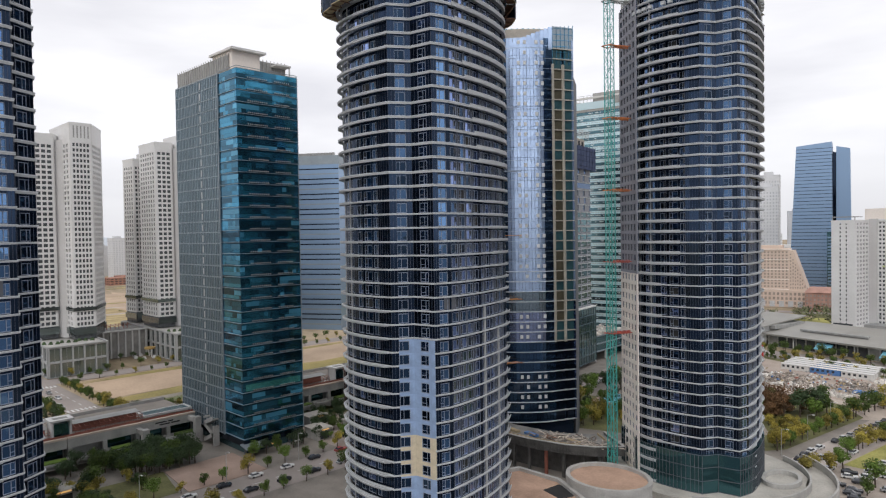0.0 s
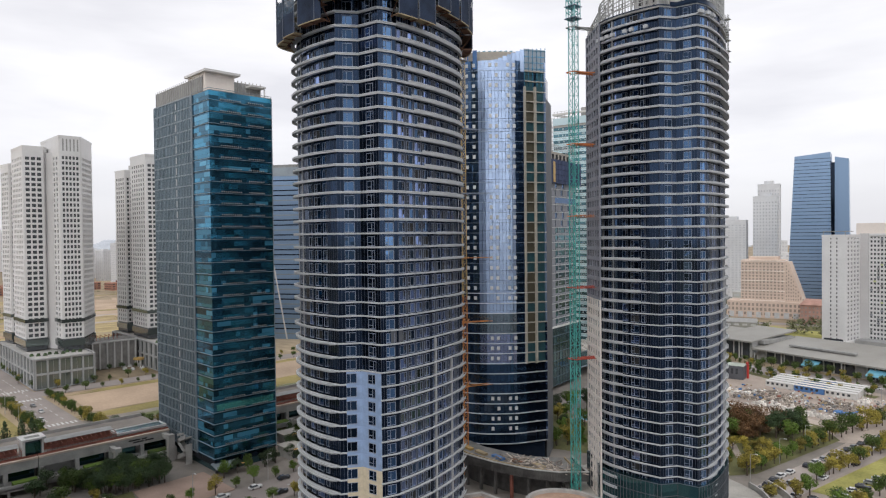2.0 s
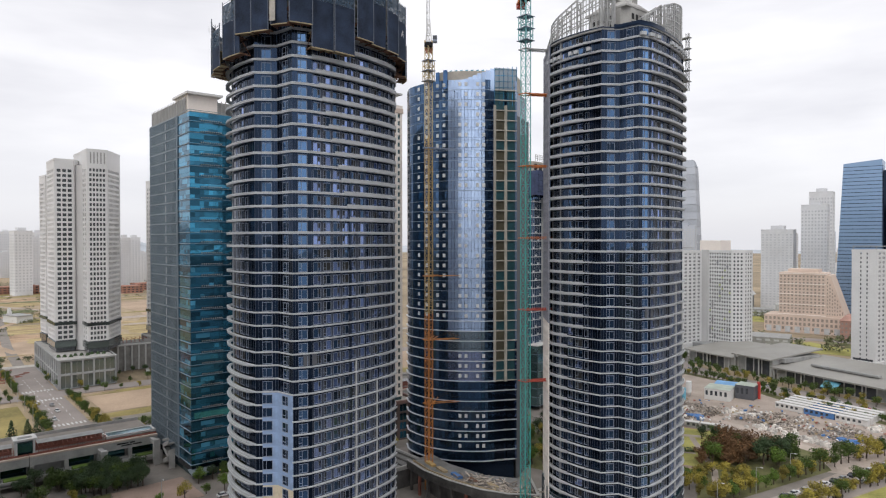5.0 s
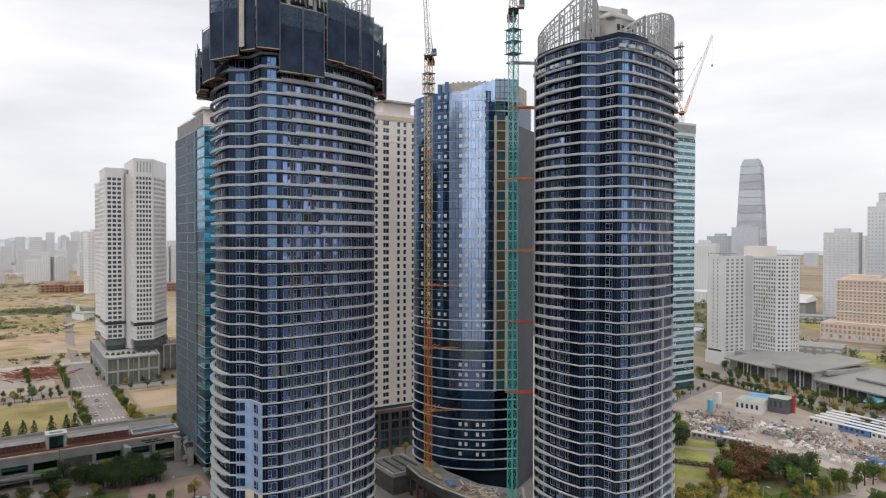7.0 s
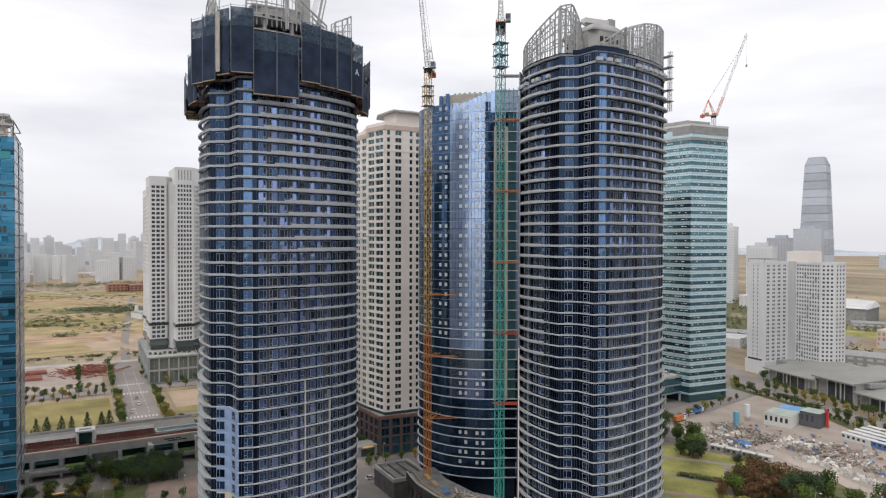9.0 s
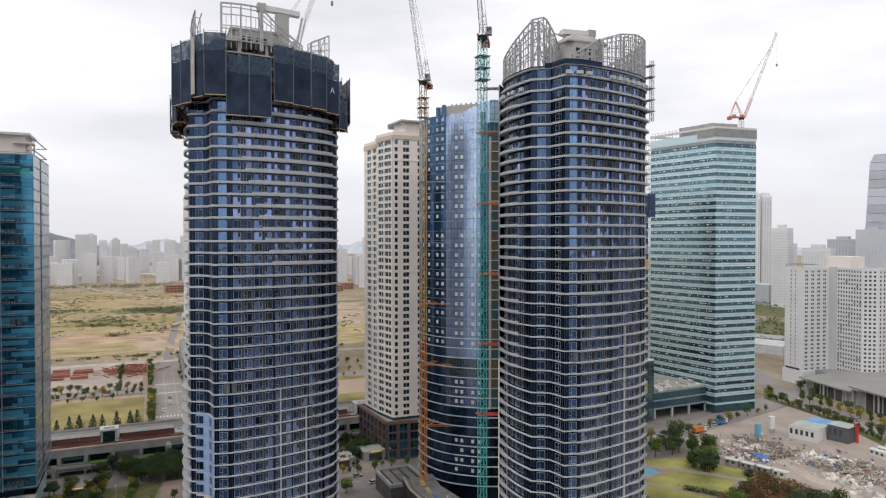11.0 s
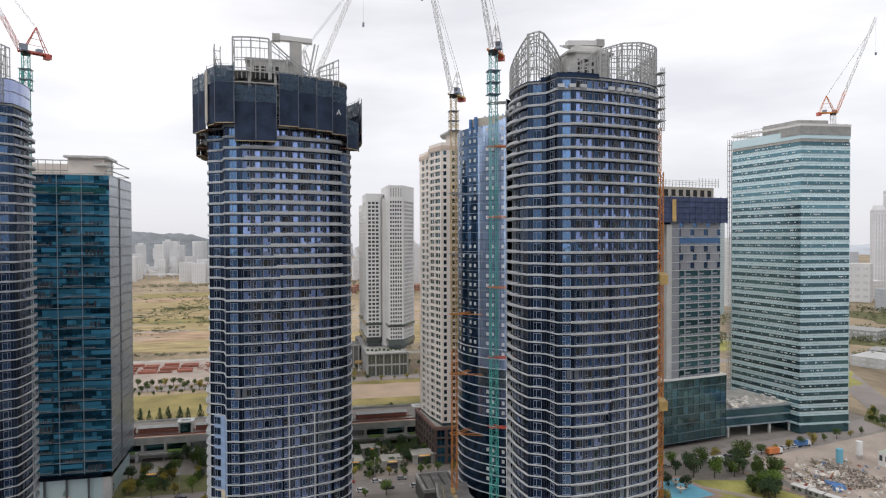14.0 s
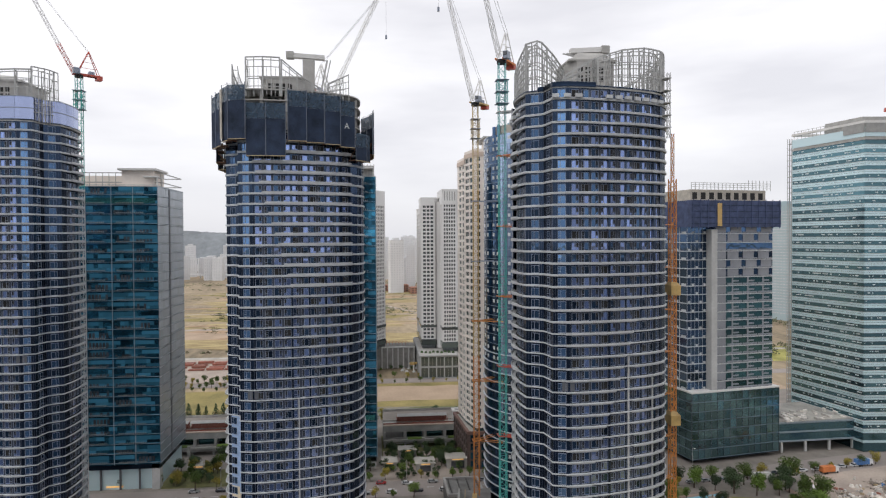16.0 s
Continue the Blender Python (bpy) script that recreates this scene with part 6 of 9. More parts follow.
for f in range(-1, 19):
    z = 37 + f * hg
    for a, b, w in ((tall[0], tall[1], 0), (low[0], gp(11.5, 5), 1), (low[3], low[0], 1), (tall[3], tall[0], 1)):
        at = lambda k, a=a, b=b: (a[0] + (b[0] - a[0]) * k, a[1] + (b[1] - a[1]) * k)
        st = part("storey_glass", Shape().strip(a, b, z + 0.4, z + hg, -0.25, -0.12), "glass_ink" if w else ("glass_base" if f < 12 else "glass_dark"), gt)
        part("floor_line", Shape().strip(a, b, z - 0.1, z + 0.3, -0.15, 0.35), "band", st)
        bits = Shape()
        if w:
            for j in range(5):
                bits.strip(at(j / 5), at(j / 5 + 0.012), z + 0.3, z + hg - 0.1, -0.12, 0.0)
                if (j + f) % 3 == 0:
                    bits.strip(at(j / 5 + 0.05), at(j / 5 + 0.17), z + 0.3, z + 1.2, -0.12, -0.05)
        else:
            bits.strip(at(0), at(0.17), z + 0.45, z + hg - 0.15, -0.12, 0.12)
            for g0 in (0.20, 0.47, 0.74):
                bits.strip(at(g0), at(g0 + 0.255), z + 0.45, z + (1.25 if f < 12 else 1.0), -0.12, 0.06)
                slot = 0.05 if f % 2 else 0.0
                if f >= 12 and f % 4 != 3:
                    bits.strip(at(g0 + slot), at(g0 + 0.19 + slot), z + 1.0, z + hg - 0.15, -0.12, 0.05)
                elif f < 12:
                    bits.strip(at(g0 + 0.075), at(g0 + 0.10), z + 1.2, z + hg - 0.15, -0.12, 0.05)
                    bits.strip(at(g0 + 0.10), at(g0 + 0.20), z + 1.9, z + 2.6, -0.12, 0.0)
        part("infill_panel", bits, "band" if w else "panel_grey", st, kind="stuff")
part("bare_top", Shape().prism([gp(2, 4), gp(44, 4), gp(44, 32), gp(2, 32)], 112, 126.5), "beige_block", gt)
# openings drawn as black slabs, their inner shade as colour
for i in range(9):
    a, b = gp(3 + i * 4.6, 4), gp(5.6 + i * 4.6, 4)
    part("bare_opening", Shape().strip(a, b, 122.0, 125.2, -0.05, 0.05), "black", gt)
part("net", Shape().ring([gp(0, 0.2), gp(48, 0.2), gp(48, 36), gp(0, 36)], [gp(-0.8, -0.6), gp(48.8, -0.6), gp(48.8, 36.8), gp(-0.8, 36.8)], 109, 121.3), "net_blue", gt)
for i in range(13):
    a, b = gp(i * 4 - 0.2, -0.7), gp(i * 4 + 0.15, -0.7)
    part("net_post", Shape().strip(a, b, 108.4, 121.8, 0, 0.2), "net_blue", gt)
for z in (110.5, 113.3, 116.1, 118.9):
    part("net_rail", Shape().strip(gp(-0.8, -0.7), gp(48.8, -0.7), z, z + 0.25, 0, 0.15), "net", gt)
part("net_strip", Shape().strip(gp(13.0, -0.85), gp(15.4, -0.85), 109.4, 120, 0, 0.12), "crane_yellow", gt)
tr = Shape()
for i in range(22):
    a = gp(1 + i * 2.1, 2)
    tr.beam((*a, 126.4), (*a, 131.0 if i > 14 else 129.6), 0.2)
for z in (127.6, 128.6, 129.5):
    tr.beam((*gp(1, 2), z), (*gp(45, 2), z), 0.16)
part("roof_scaffold", tr, "steel", gt)
podg = thing("podium_building", "glazed green office base linking two towers", "office block", (0, 0, 0))
part("body", Shape().prism([gp(0.3, 0.3), gp(48.2, 0.3), gp(48.2, 45), gp(0.3, 45)], 1.5, 32.5), "panel", podg)
pane_wall(podg, gp(0, 0), gp(48.5, 0), 2, 4.35, 7, 14, ["glass_podium"] * 4 + ["glass_green_dk"], "pane", gap=0.04, seed=11, spandrel=0.55, sp_mat="glass_tealgrey", mull="glass_side")
pane_wall(podg, gp(0, 45), gp(0, 0), 2, 4.35, 7, 10, ["glass_podium"] * 4 + ["glass_green_dk"], "pane", gap=0.04, seed=12, spandrel=0.55, sp_mat="glass_tealgrey", mull="glass_side")
part("roof", Shape().prism([gp(-0.2, -0.2), gp(48.7, -0.2), gp(48.7, 45), gp(-0.2, 45)], 32.5, 33.2), "white_wall", podg)
# navy puts the shade of the recess under the base into the colour
part("ground_floor", Shape().prism([gp(3, 4), gp(46, 4), gp(46, 44), gp(3, 44)], 0, 1.5), "glass_navy", podg)
lk = [gp(48.6, 3), gp(92, -3), gp(120, -4), gp(120, 30), gp(48.6, 34)]
part("link_body", Shape().prism(lk, 5, 14), "glass_green_dk", podg)
for z in (5, 9.4, 13.8):
    part("link_band", Shape().ring(offset(lk, -0.5), offset(lk, 0.4), z, z + 0.7), "teal_panel", podg)
goods = Shape()
rk = random.Random(44)
for i in range(70):
    a = gp(rk.uniform(54, 96), rk.uniform(0.5, 16))
    w = rk.uniform(0.4, 1.6)
    goods.box(a[0] - w, a[1] - w * 0.6, 14.9, a[0] + w, a[1] + w * 0.6, 14.9 + rk.uniform(0.3, 1.3))
tagged(new("stored_goods", goods.mesh("stored_goods", "tarp")), "white wrapped building goods on link roof", "building materials", "", "stuff")
part("link_roof", Shape().prism(offset(lk, -0.6), 14.0, 14.9), "slab", podg)
for i in range(5):
    a = gp(52 + i * 13, 2 - i * 1.3)
    part("link_column", Shape().box(a[0] - 0.5, a[1] - 0.5, 0, a[0] + 0.5, a[1] + 0.5, 5), "stone", podg)


# ---- ground, roads, lots ----
def sheet(name, poly, z, mat, label, category, kind="structure"):
    me = Shape().add([(x, y, z) for x, y in poly], [tuple(range(len(poly)))])
    return solid(name, me, mat, label, category, kind)


def slab(name, poly, z0, z1, mat, label, category, kind="structure"):
    return solid(name, Shape().prism(poly, z0, z1), mat, label, category, kind)


def strip_road(name, pts, width, z, mat, label, category="road"):
    left, right = offset(pts, -width / 2, False), offset(pts, width / 2, False)
    return sheet(name, right + left[::-1], z, mat, label, category)


def blob(cx, cy, rx, ry, seed, n=22, rough=0.25):
    r = random.Random(seed)
    return [(cx + rx * math.cos(2 * math.pi * i / n) * (1 + r.uniform(-rough, rough)), cy + ry * math.sin(2 * math.pi * i / n) * (1 + r.uniform(-rough, rough))) for i in range(n)]


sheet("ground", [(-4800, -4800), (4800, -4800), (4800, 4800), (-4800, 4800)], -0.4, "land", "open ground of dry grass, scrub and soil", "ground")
# unseen dark sheets, added so the lower facade glass reflects something dark
sheet("water", [(62, -3000), (3000, -3000), (3000, 3000), (62, 3000)], -0.34, "water", "unseen dark sheet added to darken facade reflections", "water")
sheet("water", [(-150, -3000), (60, -3000), (60, -60), (-150, -60)], -0.26, "water", "unseen dark sheet added to darken facade reflections", "water")
sheet("water", [(-72, -260), (61, -260), (61, 150), (-72, 150)], -0.24, "water", "unseen dark sheet added to darken facade reflections", "water")
# the built quarter
sheet("pavement", [(-72, 205), (58, 190), (58, 425), (-40, 425), (-58, 330)], -0.28, "street_paving", "pale worn paving beside the street", "pavement")
sheet("pavement", [(-300, -260), (60, -260), (60, 330), (-60, 430), (-330, 430)], -0.30, "pale_paving", "pale paved ground between the towers", "pavement")
sheet("forecourt", [(-256, 40), (-214, 44), (-213, 86), (-212, 111), (-256, 111)], -0.26, "pale_paving", "worn grey paving before the station", "pavement")
sheet("plaza", [(-230, 138.5), (-189.5, 138.5), (-189.5, 176), (-226, 176)], -0.22, "street_paving", "pale paved plaza with planting beds", "plaza")
sheet("garden", [(-256, 138), (-214, 138), (-213, 205), (-256, 260)], -0.26, "scrub", "dark planted garden by the station", "garden")
sheet("garden", [(-256, -200), (-200, -200), (-200, 2), (-256, 2)], -0.26, "scrub", "dark planted garden by the station", "garden")
sheet("garden", [(-170, 205), (-118, 222), (-120, 258), (-168, 262)], -0.26, "scrub", "dark planted garden between towers", "garden")
strip_road("road", [(-188, -260), (-181, 60), (-181, 190), (-178, 300), (-190, 365), (-212, 440), (-250, 560), (-330, 800)], 17, -0.22, "asphalt", "grey asphalt avenue past the office towers")
strip_road("road", [(-286, 92), (-420, 92), (-500, 94)], 17.5, -0.22, "asphalt", "wide asphalt road across open lots")
strip_road("road", [(-500, 94), (-600, 98), (-760, 110), (-1100, 135)], 7, -0.22, "pale_paving", "narrow pale track across open fields")
strip_road("road", [(-392, -400), (-391, 90), (-388, 420), (-380, 900)], 15, -0.20, "asphalt", "asphalt cross road by the apartment towers")
strip_road("road", [(-68, 150), (-65, 215), (-62, 245), (-55, 285), (-46, 335), (-34, 395), (-15, 480)], 13, -0.22, "street_asphalt", "pale asphalt street lined with parked cars")
strip_road("road", [(-360, 540), (-225, 452), (-185, 433), (-131, 418), (-64, 406), (80, 380)], 18, -0.20, "asphalt", "asphalt road with a planted strip along the mall")
for x in (-318, -378, -405):
    for i in range(9):
        sheet("crossing_stripe", rect(x - 2, 84 + i * 1.8, x + 2, 84.9 + i * 1.8), -0.16, "marking", "white crossing stripe on asphalt", "road marking")
for i in range(14):
    for dy in (-3.2, 3.2):
        sheet("lane_mark", rect(-330 - i * 9, 92.5 + dy, -326 - i * 9, 92.8 + dy), -0.17, "marking", "white lane dash on asphalt", "road marking")
for i in range(40):
    sheet("lane_mark", rect(-181.2, -60 + i * 8, -180.9, -57 + i * 8), -0.17, "marking", "white lane dash on asphalt", "road marking")
sheet("field", [(-302, -200), (-372, -200), (-372, 78), (-302, 78)], -0.25, "lawn_dry", "yellowing lawn beside the elevated line", "lawn")
sheet("field", [(-330, 110), (-382, 110), (-382, 420), (-330, 420)], -0.25, "sand", "bare sandy building lot", "lot")
sheet("field", blob(-322, 205, 9, 100, 91, 40, 0.2), -0.24, "lawn_dry", "weedy verge beside the sandy lot", "verge")
sheet("field", blob(-306, 205, 7, 96, 92, 40, 0.25), -0.23, "scrub_far", "strip of weeds and shrubs by the line", "verge")
sheet("field", blob(-376, 200, 5, 90, 93, 40, 0.25), -0.24, "lawn_dry", "weedy edge of the sandy lot", "verge")
sheet("garden", [(-214, 44), (-192, 44), (-192, 82), (-213, 86)], -0.25, "scrub", "dark planted garden by the avenue", "garden")
sheet("field", [(-400, -200), (-500, -200), (-500, 76), (-400, 76)], -0.25, "dirt", "bare yard with steel stacks", "lot")
for k, (cx, cy, rx, ry, m, lab) in enumerate((
        (-600, 60, 52, 150, "tan_grass", "dry tan grass field"), (-600, 92, 60, 26, "sand", "bare sandy patch"), (-560, 110, 34, 20, "sand", "bare sandy patch"), (-655, 20, 42, 120, "rust_soil", "reddish bare soil field"), (-640, -80, 30, 70, "sand", "bare sandy patch"),
        (-720, 60, 44, 130, "tan_grass", "dry tan grass field"), (-790, 30, 34, 150, "lawn_dry", "yellow green weedy field"), (-850, 20, 40, 170, "tan_grass", "dry tan grass field"), (-905, 95, 30, 70, "scrub_far", "low green thicket"), (-930, -40, 36, 90, "lawn_dry", "yellow green weedy field"),
        (-1010, 40, 60, 190, "tan_grass", "dry tan grass field"), (-1090, 30, 40, 180, "rust_soil", "reddish bare soil field"), (-1180, 40, 60, 220, "lawn_dry", "yellow green weedy field"), (-640, 260, 110, 60, "tan_grass", "dry tan grass field"), (-820, 310, 150, 60, "sand", "bare sandy patch"), (-740, -190, 110, 60, "rust_soil", "reddish bare soil field"))):
    sheet("field", blob(cx, cy, rx, ry, k + 305, 34, 0.18), -0.36 + k * 0.006, m, lab + " with ragged edges", "field")
rg = random.Random(44)
for k in range(70):
    cx, cy = rg.uniform(-1300, -540), rg.uniform(-320, 420)
    if 76 < cy < 120 and cx > -760:
        continue
    m, lab = rg.choice((("scrub_far", "strip of low scrub"), ("tan_grass", "strip of dry grass"), ("rust_soil", "strip of reddish soil"), ("sand", "strip of bare sand"), ("lawn_dry", "strip of yellow grass"), ("dirt", "strip of pale dirt"), ("tan_grass", "strip of dry grass")))
    sheet("field", blob(cx, cy, rg.uniform(3, 11), rg.uniform(18, 75), k + 60, 30, 0.38), -0.25 + k * 0.0012, m, lab + " across the open lots", "field")
strip_road("road", [(-506, -420), (-500, 40), (-496, 110), (-490, 300), (-480, 700)], 9, -0.15, "slab", "pale concrete road along the open fields")
strip_road("road", [(-1500, -60), (-1325, -8), (-1130, 75), (-941, 151), (-800, 210)], 9, -0.14, "dirt", "pale dirt track across the fields")
strip_road("road", [(-560, 100), (-640, 85), (-720, 96), (-790, 128)], 7, -0.15, "sand", "sandy track to the small white building")

# park and yard
sheet("lawn", [(-160, 262), (-100, 250), (-88, 300), (-110, 318), (-150, 300)], -0.2, "lawn", "mown green park lawn", "lawn")
sheet("park", [(-120, 312), (-108, 300), (-96, 262), (-80, 232), (-74, 240), (-64, 300), (-80, 322), (-100, 318)], -0.21, "scrub", "dark planted park floor", "park")
strip_road("path", [(-141, 258), (-125, 267.5), (-107, 279.2)], 1.8, -0.15, "street_paving", "pale path between two park lawns", "path")
strip_road("path", [(-119.5, 298), (-105, 281), (-92, 266), (-84, 252)], 2.4, -0.14, "street_paving", "pale path along the park wood", "path")
strip_road("path", [(-150, 274), (-137, 286.5), (-128, 295), (-117.5, 302)], 3.4, -0.145, "street_paving", "pinkish path behind the park lawn", "path")
strip_road("path", [(-112, 254), (-103, 261), (-93, 266)], 3.0, -0.13, "paving", "pinkish path in front of the park lawn", "path")
hedge = Shape()
rh = random.Random(23)
for i in range(900):
    f, z = rh.random(), rh.uniform(-0.2, 1.5)
    x, y = -121.5 + 14 * f + rh.gauss(0, 0.6), 271.5 + 9.2 * f + rh.gauss(0, 0.6)
    a, w = rh.uniform(0, 6.28), rh.uniform(0.15, 0.34)
    c, d = math.cos(a) * w, math.sin(a) * w
    hedge.add([(x - c, y - d, z), (x + d, y - c, z + w * 0.4), (x + c, y + d, z + w * 0.2), (x - d, y + c, z + w * 0.9)], [(0, 1, 3), (1, 2, 3)])
tagged(new("hedge", hedge.mesh("hedge", "leaf_dk")), "dark clipped hedge beside the lawn path", "hedge", "", "stuff")
strip_road("track", [(-160, 333), (-140, 337), (-127, 333.5), (-118, 331)], 4.5, -0.16, "lane", "pale dirt lane through the storage yard", "track")
strip_road("track", [(-118, 331), (-106, 327.5), (-96, 327), (-82, 321.5), (-67, 317), (-58, 300)], 6.5, -0.15, "lane", "pale dirt lane through the storage yard", "track")
strip_road("path", [(-160, 304), (-128, 311), (-112, 318), (-98, 320)], 3, -0.15, "paving", "pinkish park path", "path")
sheet("yard", [(-172, 318), (-118, 312), (-80, 318), (-66, 296), (-58, 300), (-52, 360), (-58, 398), (-124, 404), (-196, 430)], -0.23, "dirt", "bare dirt storage yard", "yard")
sheet("verge", [(-56, 236), (-46, 236), (-28, 330), (-20, 420), (-30, 420), (-40, 330)], -0.2, "lawn", "grass verge beside parked cars", "verge")
sheet("verge", [(-40, 232), (20, 200), (60, 330), (-18, 420)], -0.24, "lawn_dry", "dry grass lot beside the street", "verge")
strip_road("verge", [(-232, 450), (-212, 426.5), (-165, 419), (-122, 399), (-70, 388)], 6, -0.17, "scrub", "planted strip beside the mall road", "verge")
# decks under the towers
slab("deck", blob(-85, 193, 30, 27, 2, 30, 0.02), -0.3, 4.0, "slab", "pale concrete deck round the tower", "deck")
slab("tower_base_glass", offset([(x + R_AT[0], y + R_AT[1]) for x, y in PLAN], 0.6), 4.0, 14.5, "glass_base", "dark teal glass base storey of tower", "glass base")
base_line = offset([(x + R_AT[0], y + R_AT[1]) for x, y in PLAN], 0.6)
mul = Shape()
for a, b in zip(base_line, base_line[1:] + base_line[:1]):
    d = math.dist(a, b)
    mul.strip(a, (a[0] + (b[0] - a[0]) * 0.1 / d, a[1] + (b[1] - a[1]) * 0.1 / d), 4.0, 14.5, 0.0, 0.12)
for z in (4.0, 7.4, 10.9, 14.3):
    mul.ring(base_line, offset(base_line, 0.1), z, z + 0.16)
solid("base_mullion_grid", mul, "grey_wall", "grey metal mullions over the glass base", "glass base", "structure")
RAMP = [(-85 + 31 * math.cos(a), 193 + 28 * math.sin(a)) for a in [radians(-70 + 5 * i) for i in range(26)]]
ramp = thing("ramp", "curved pale concrete ramp with parapets", "ramp", (0, 0, 0))
part("roadway", Shape().ring(RAMP, offset(RAMP, 6, False), 0, 3.2, False), "slab", ramp)
part("parapet", Shape().ring(offset(RAMP, 6, False), offset(RAMP, 6.5, False), 0, 5.4, False), "concrete", ramp)
part("parapet", Shape().ring(offset(RAMP, -0.5, False), RAMP, 0, 5.4, False), "concrete", ramp)
pool = thing("deck_well", "oval sunken opening with concrete rim", "opening", (-62, 197, 4.0))
part("rim", Shape().ring([(4 * math.cos(a), 6 * math.sin(a)) for a in [i * math.pi / 10 for i in range(20)]], [(5 * math.cos(a), 7 * math.sin(a)) for a in [i * math.pi / 10 for i in range(20)]], 0, 1.2), "concrete", pool)
# low round-roofed blocks between the towers
cyl = [(-92 + 11.5 * math.cos(i * math.pi / 16), 155 + 10 * math.sin(i * math.pi / 16)) for i in range(32)]
blk = thing("podium_block", "round podium block with brown membrane roof", "podium", (0, 0, 0))
part("wall", Shape().prism(cyl, -0.3, 8.4), "concrete", blk)
part("roof", Shape().prism(offset(cyl, -0.9), 8.4, 8.7), "soil", blk)
part("parapet", Shape().ring(offset(cyl, -0.9), offset(cyl, 0.2), 8.4, 9.6), "concrete", blk)
blk = thing("podium_block", "podium block with brown roof and open well", "podium", (0, 0, 0))
pb = [(-126, 134), (-100, 128), (-84, 122), (-76, 136), (-90, 142), (-104, 150), (-118, 150)]
part("wall", Shape().prism(pb, -0.3, 6.0), "concrete", blk)
part("roof", Shape().prism(offset(pb, -0.9), 6.0, 6.3), "soil", blk)
part("parapet", Shape().ring(offset(pb, -0.9), offset(pb, 0.2), 6.0, 7.2), "concrete", blk)
# black sheet on the roof puts in the shade of the well
part("well", Shape().prism([(-104, 142), (-97, 140), (-95, 146), (-103, 148)], 6.3, 6.4), "black", blk)
arc = [(-150 + 0, 166), (-138, 164), (-126, 164.5), (-114, 167), (-106, 171), (-100, 177), (-112, 186), (-124, 178), (-140, 176), (-152, 178)]
blk = thing("podium_block", "curved unfinished podium deck with stored materials", "podium", (0, 0, 0))
part("deck", Shape().prism(arc, 8.3, 9.5), "concrete_dk", blk)
front_arc = arc[:7]
ribs = Shape().ring(offset(front_arc, 0.0, False), offset(front_arc, 0.35, False), 7.6, 10.3, False)
for i in range(150):
    a, b = along(front_arc, i / 150), along(front_arc, i / 150 + 0.002)
    ribs.strip(a, b, 7.6, 10.4, 0.33, 0.52)
part("fascia", ribs, "dark_rib", blk, "dark ribbed metal fascia")
part("coping", Shape().ring(offset(front_arc, -0.2, False), offset(front_arc, 0.6, False), 10.4, 10.6, False), "concrete", blk)
for i in range(12):
    a = along(offset(front_arc, -1.5, False), i / 11)
    part("column", Shape().box(a[0] - 0.4, a[1] - 0.4, -0.3, a[0] + 0.4, a[1] + 0.4, 8.3), "red_steel" if i % 4 == 1 else "dark_rib", blk)
# dark colour of this wall stands in for shade in the void below
part("back_wall", Shape().prism(offset(arc, -5.5), -0.3, 8.3), "dark_rib", blk)
part("edge_board", Shape().ring(offset(front_arc, -2.2, False), offset(front_arc, -1.9, False), 9.5, 10.2, False), "timber", blk)
for i, m in enumerate(("crane_yellow", "timber", "blue", "rust", "timber", "concrete_dk")):
    a = along(offset(front_arc, -5.5, False), 0.12 + i * 0.14)
    part("stacked_board", Shape().beam((a[0] - 2.4, a[1] + 0.5, 9.9), (a[0] + 2.6, a[1] - 0.4, 9.9), 1.6, 0.7), m, blk)
rngm = random.Random(3)
mats_heap = Shape()
for i in range(150):
    f = rngm.random()
    x, y = -126 + 24 * f + rngm.uniform(-3, 3), 168 + 6 * f + rngm.uniform(-2, 6)
    a = rngm.uniform(0, 3.1)
    L = rngm.uniform(1, 4)
    mats_heap.beam((x, y, 9.75 + rngm.uniform(0, 0.9)), (x + L * math.cos(a), y + L * math.sin(a), 9.8 + rngm.uniform(0, 0.9)), rngm.uniform(0.12, 0.45), rngm.uniform(0.1, 0.3))
tagged(new("stored_materials", mats_heap.mesh("stored_materials", "debris")), "loose boards and pipes stacked on deck", "building materials", "", "stuff")
for k, (x0, y0, x1, y1, h) in enumerate(((-171, 162, -153, 176, 6.0), (-174, 184, -167, 198, 5.0))):
    b = thing("podium_block", "low grey podium block with roof parapet", "podium", (0, 0, 0))
    part("wall", Shape().box(x0, y0, -0.3, x1, y1, h), "dark_rib", b)
    part("roof", Shape().box(x0 + 0.8, y0 + 0.8, h, x1 - 0.8, y1 - 0.8, h + 0.3), "concrete_dk", b)
    for k2 in range(4):
        part("roof_beam", Shape().box(x0 + 0.8, y0 + 1.6 + k2 * (y1 - y0 - 3) / 3, h + 0.3, x1 - 0.8, y0 + 2.0 + k2 * (y1 - y0 - 3) / 3, h + 0.9), "dark_rib", b)
    part("parapet", Shape().ring(rect(x0 + 0.7, y0 + 0.7, x1 - 0.7, y1 - 0.7), rect(x0 - 0.2, y0 - 0.2, x1 + 0.2, y1 + 0.2), h, h + 1.3), "concrete", b)
slab("plaza", [(-212, 86), (-190, 84), (-190, 110), (-213, 110)], -0.3, -0.12, "paving", "pink paved plaza beside the office tower", "plaza")

# ---- elevated line and station ----
stn = thing("elevated_station", "grey concrete elevated station with red trackside", "station", (0, 0, 0))
X0, X1 = -268.0, -240.0
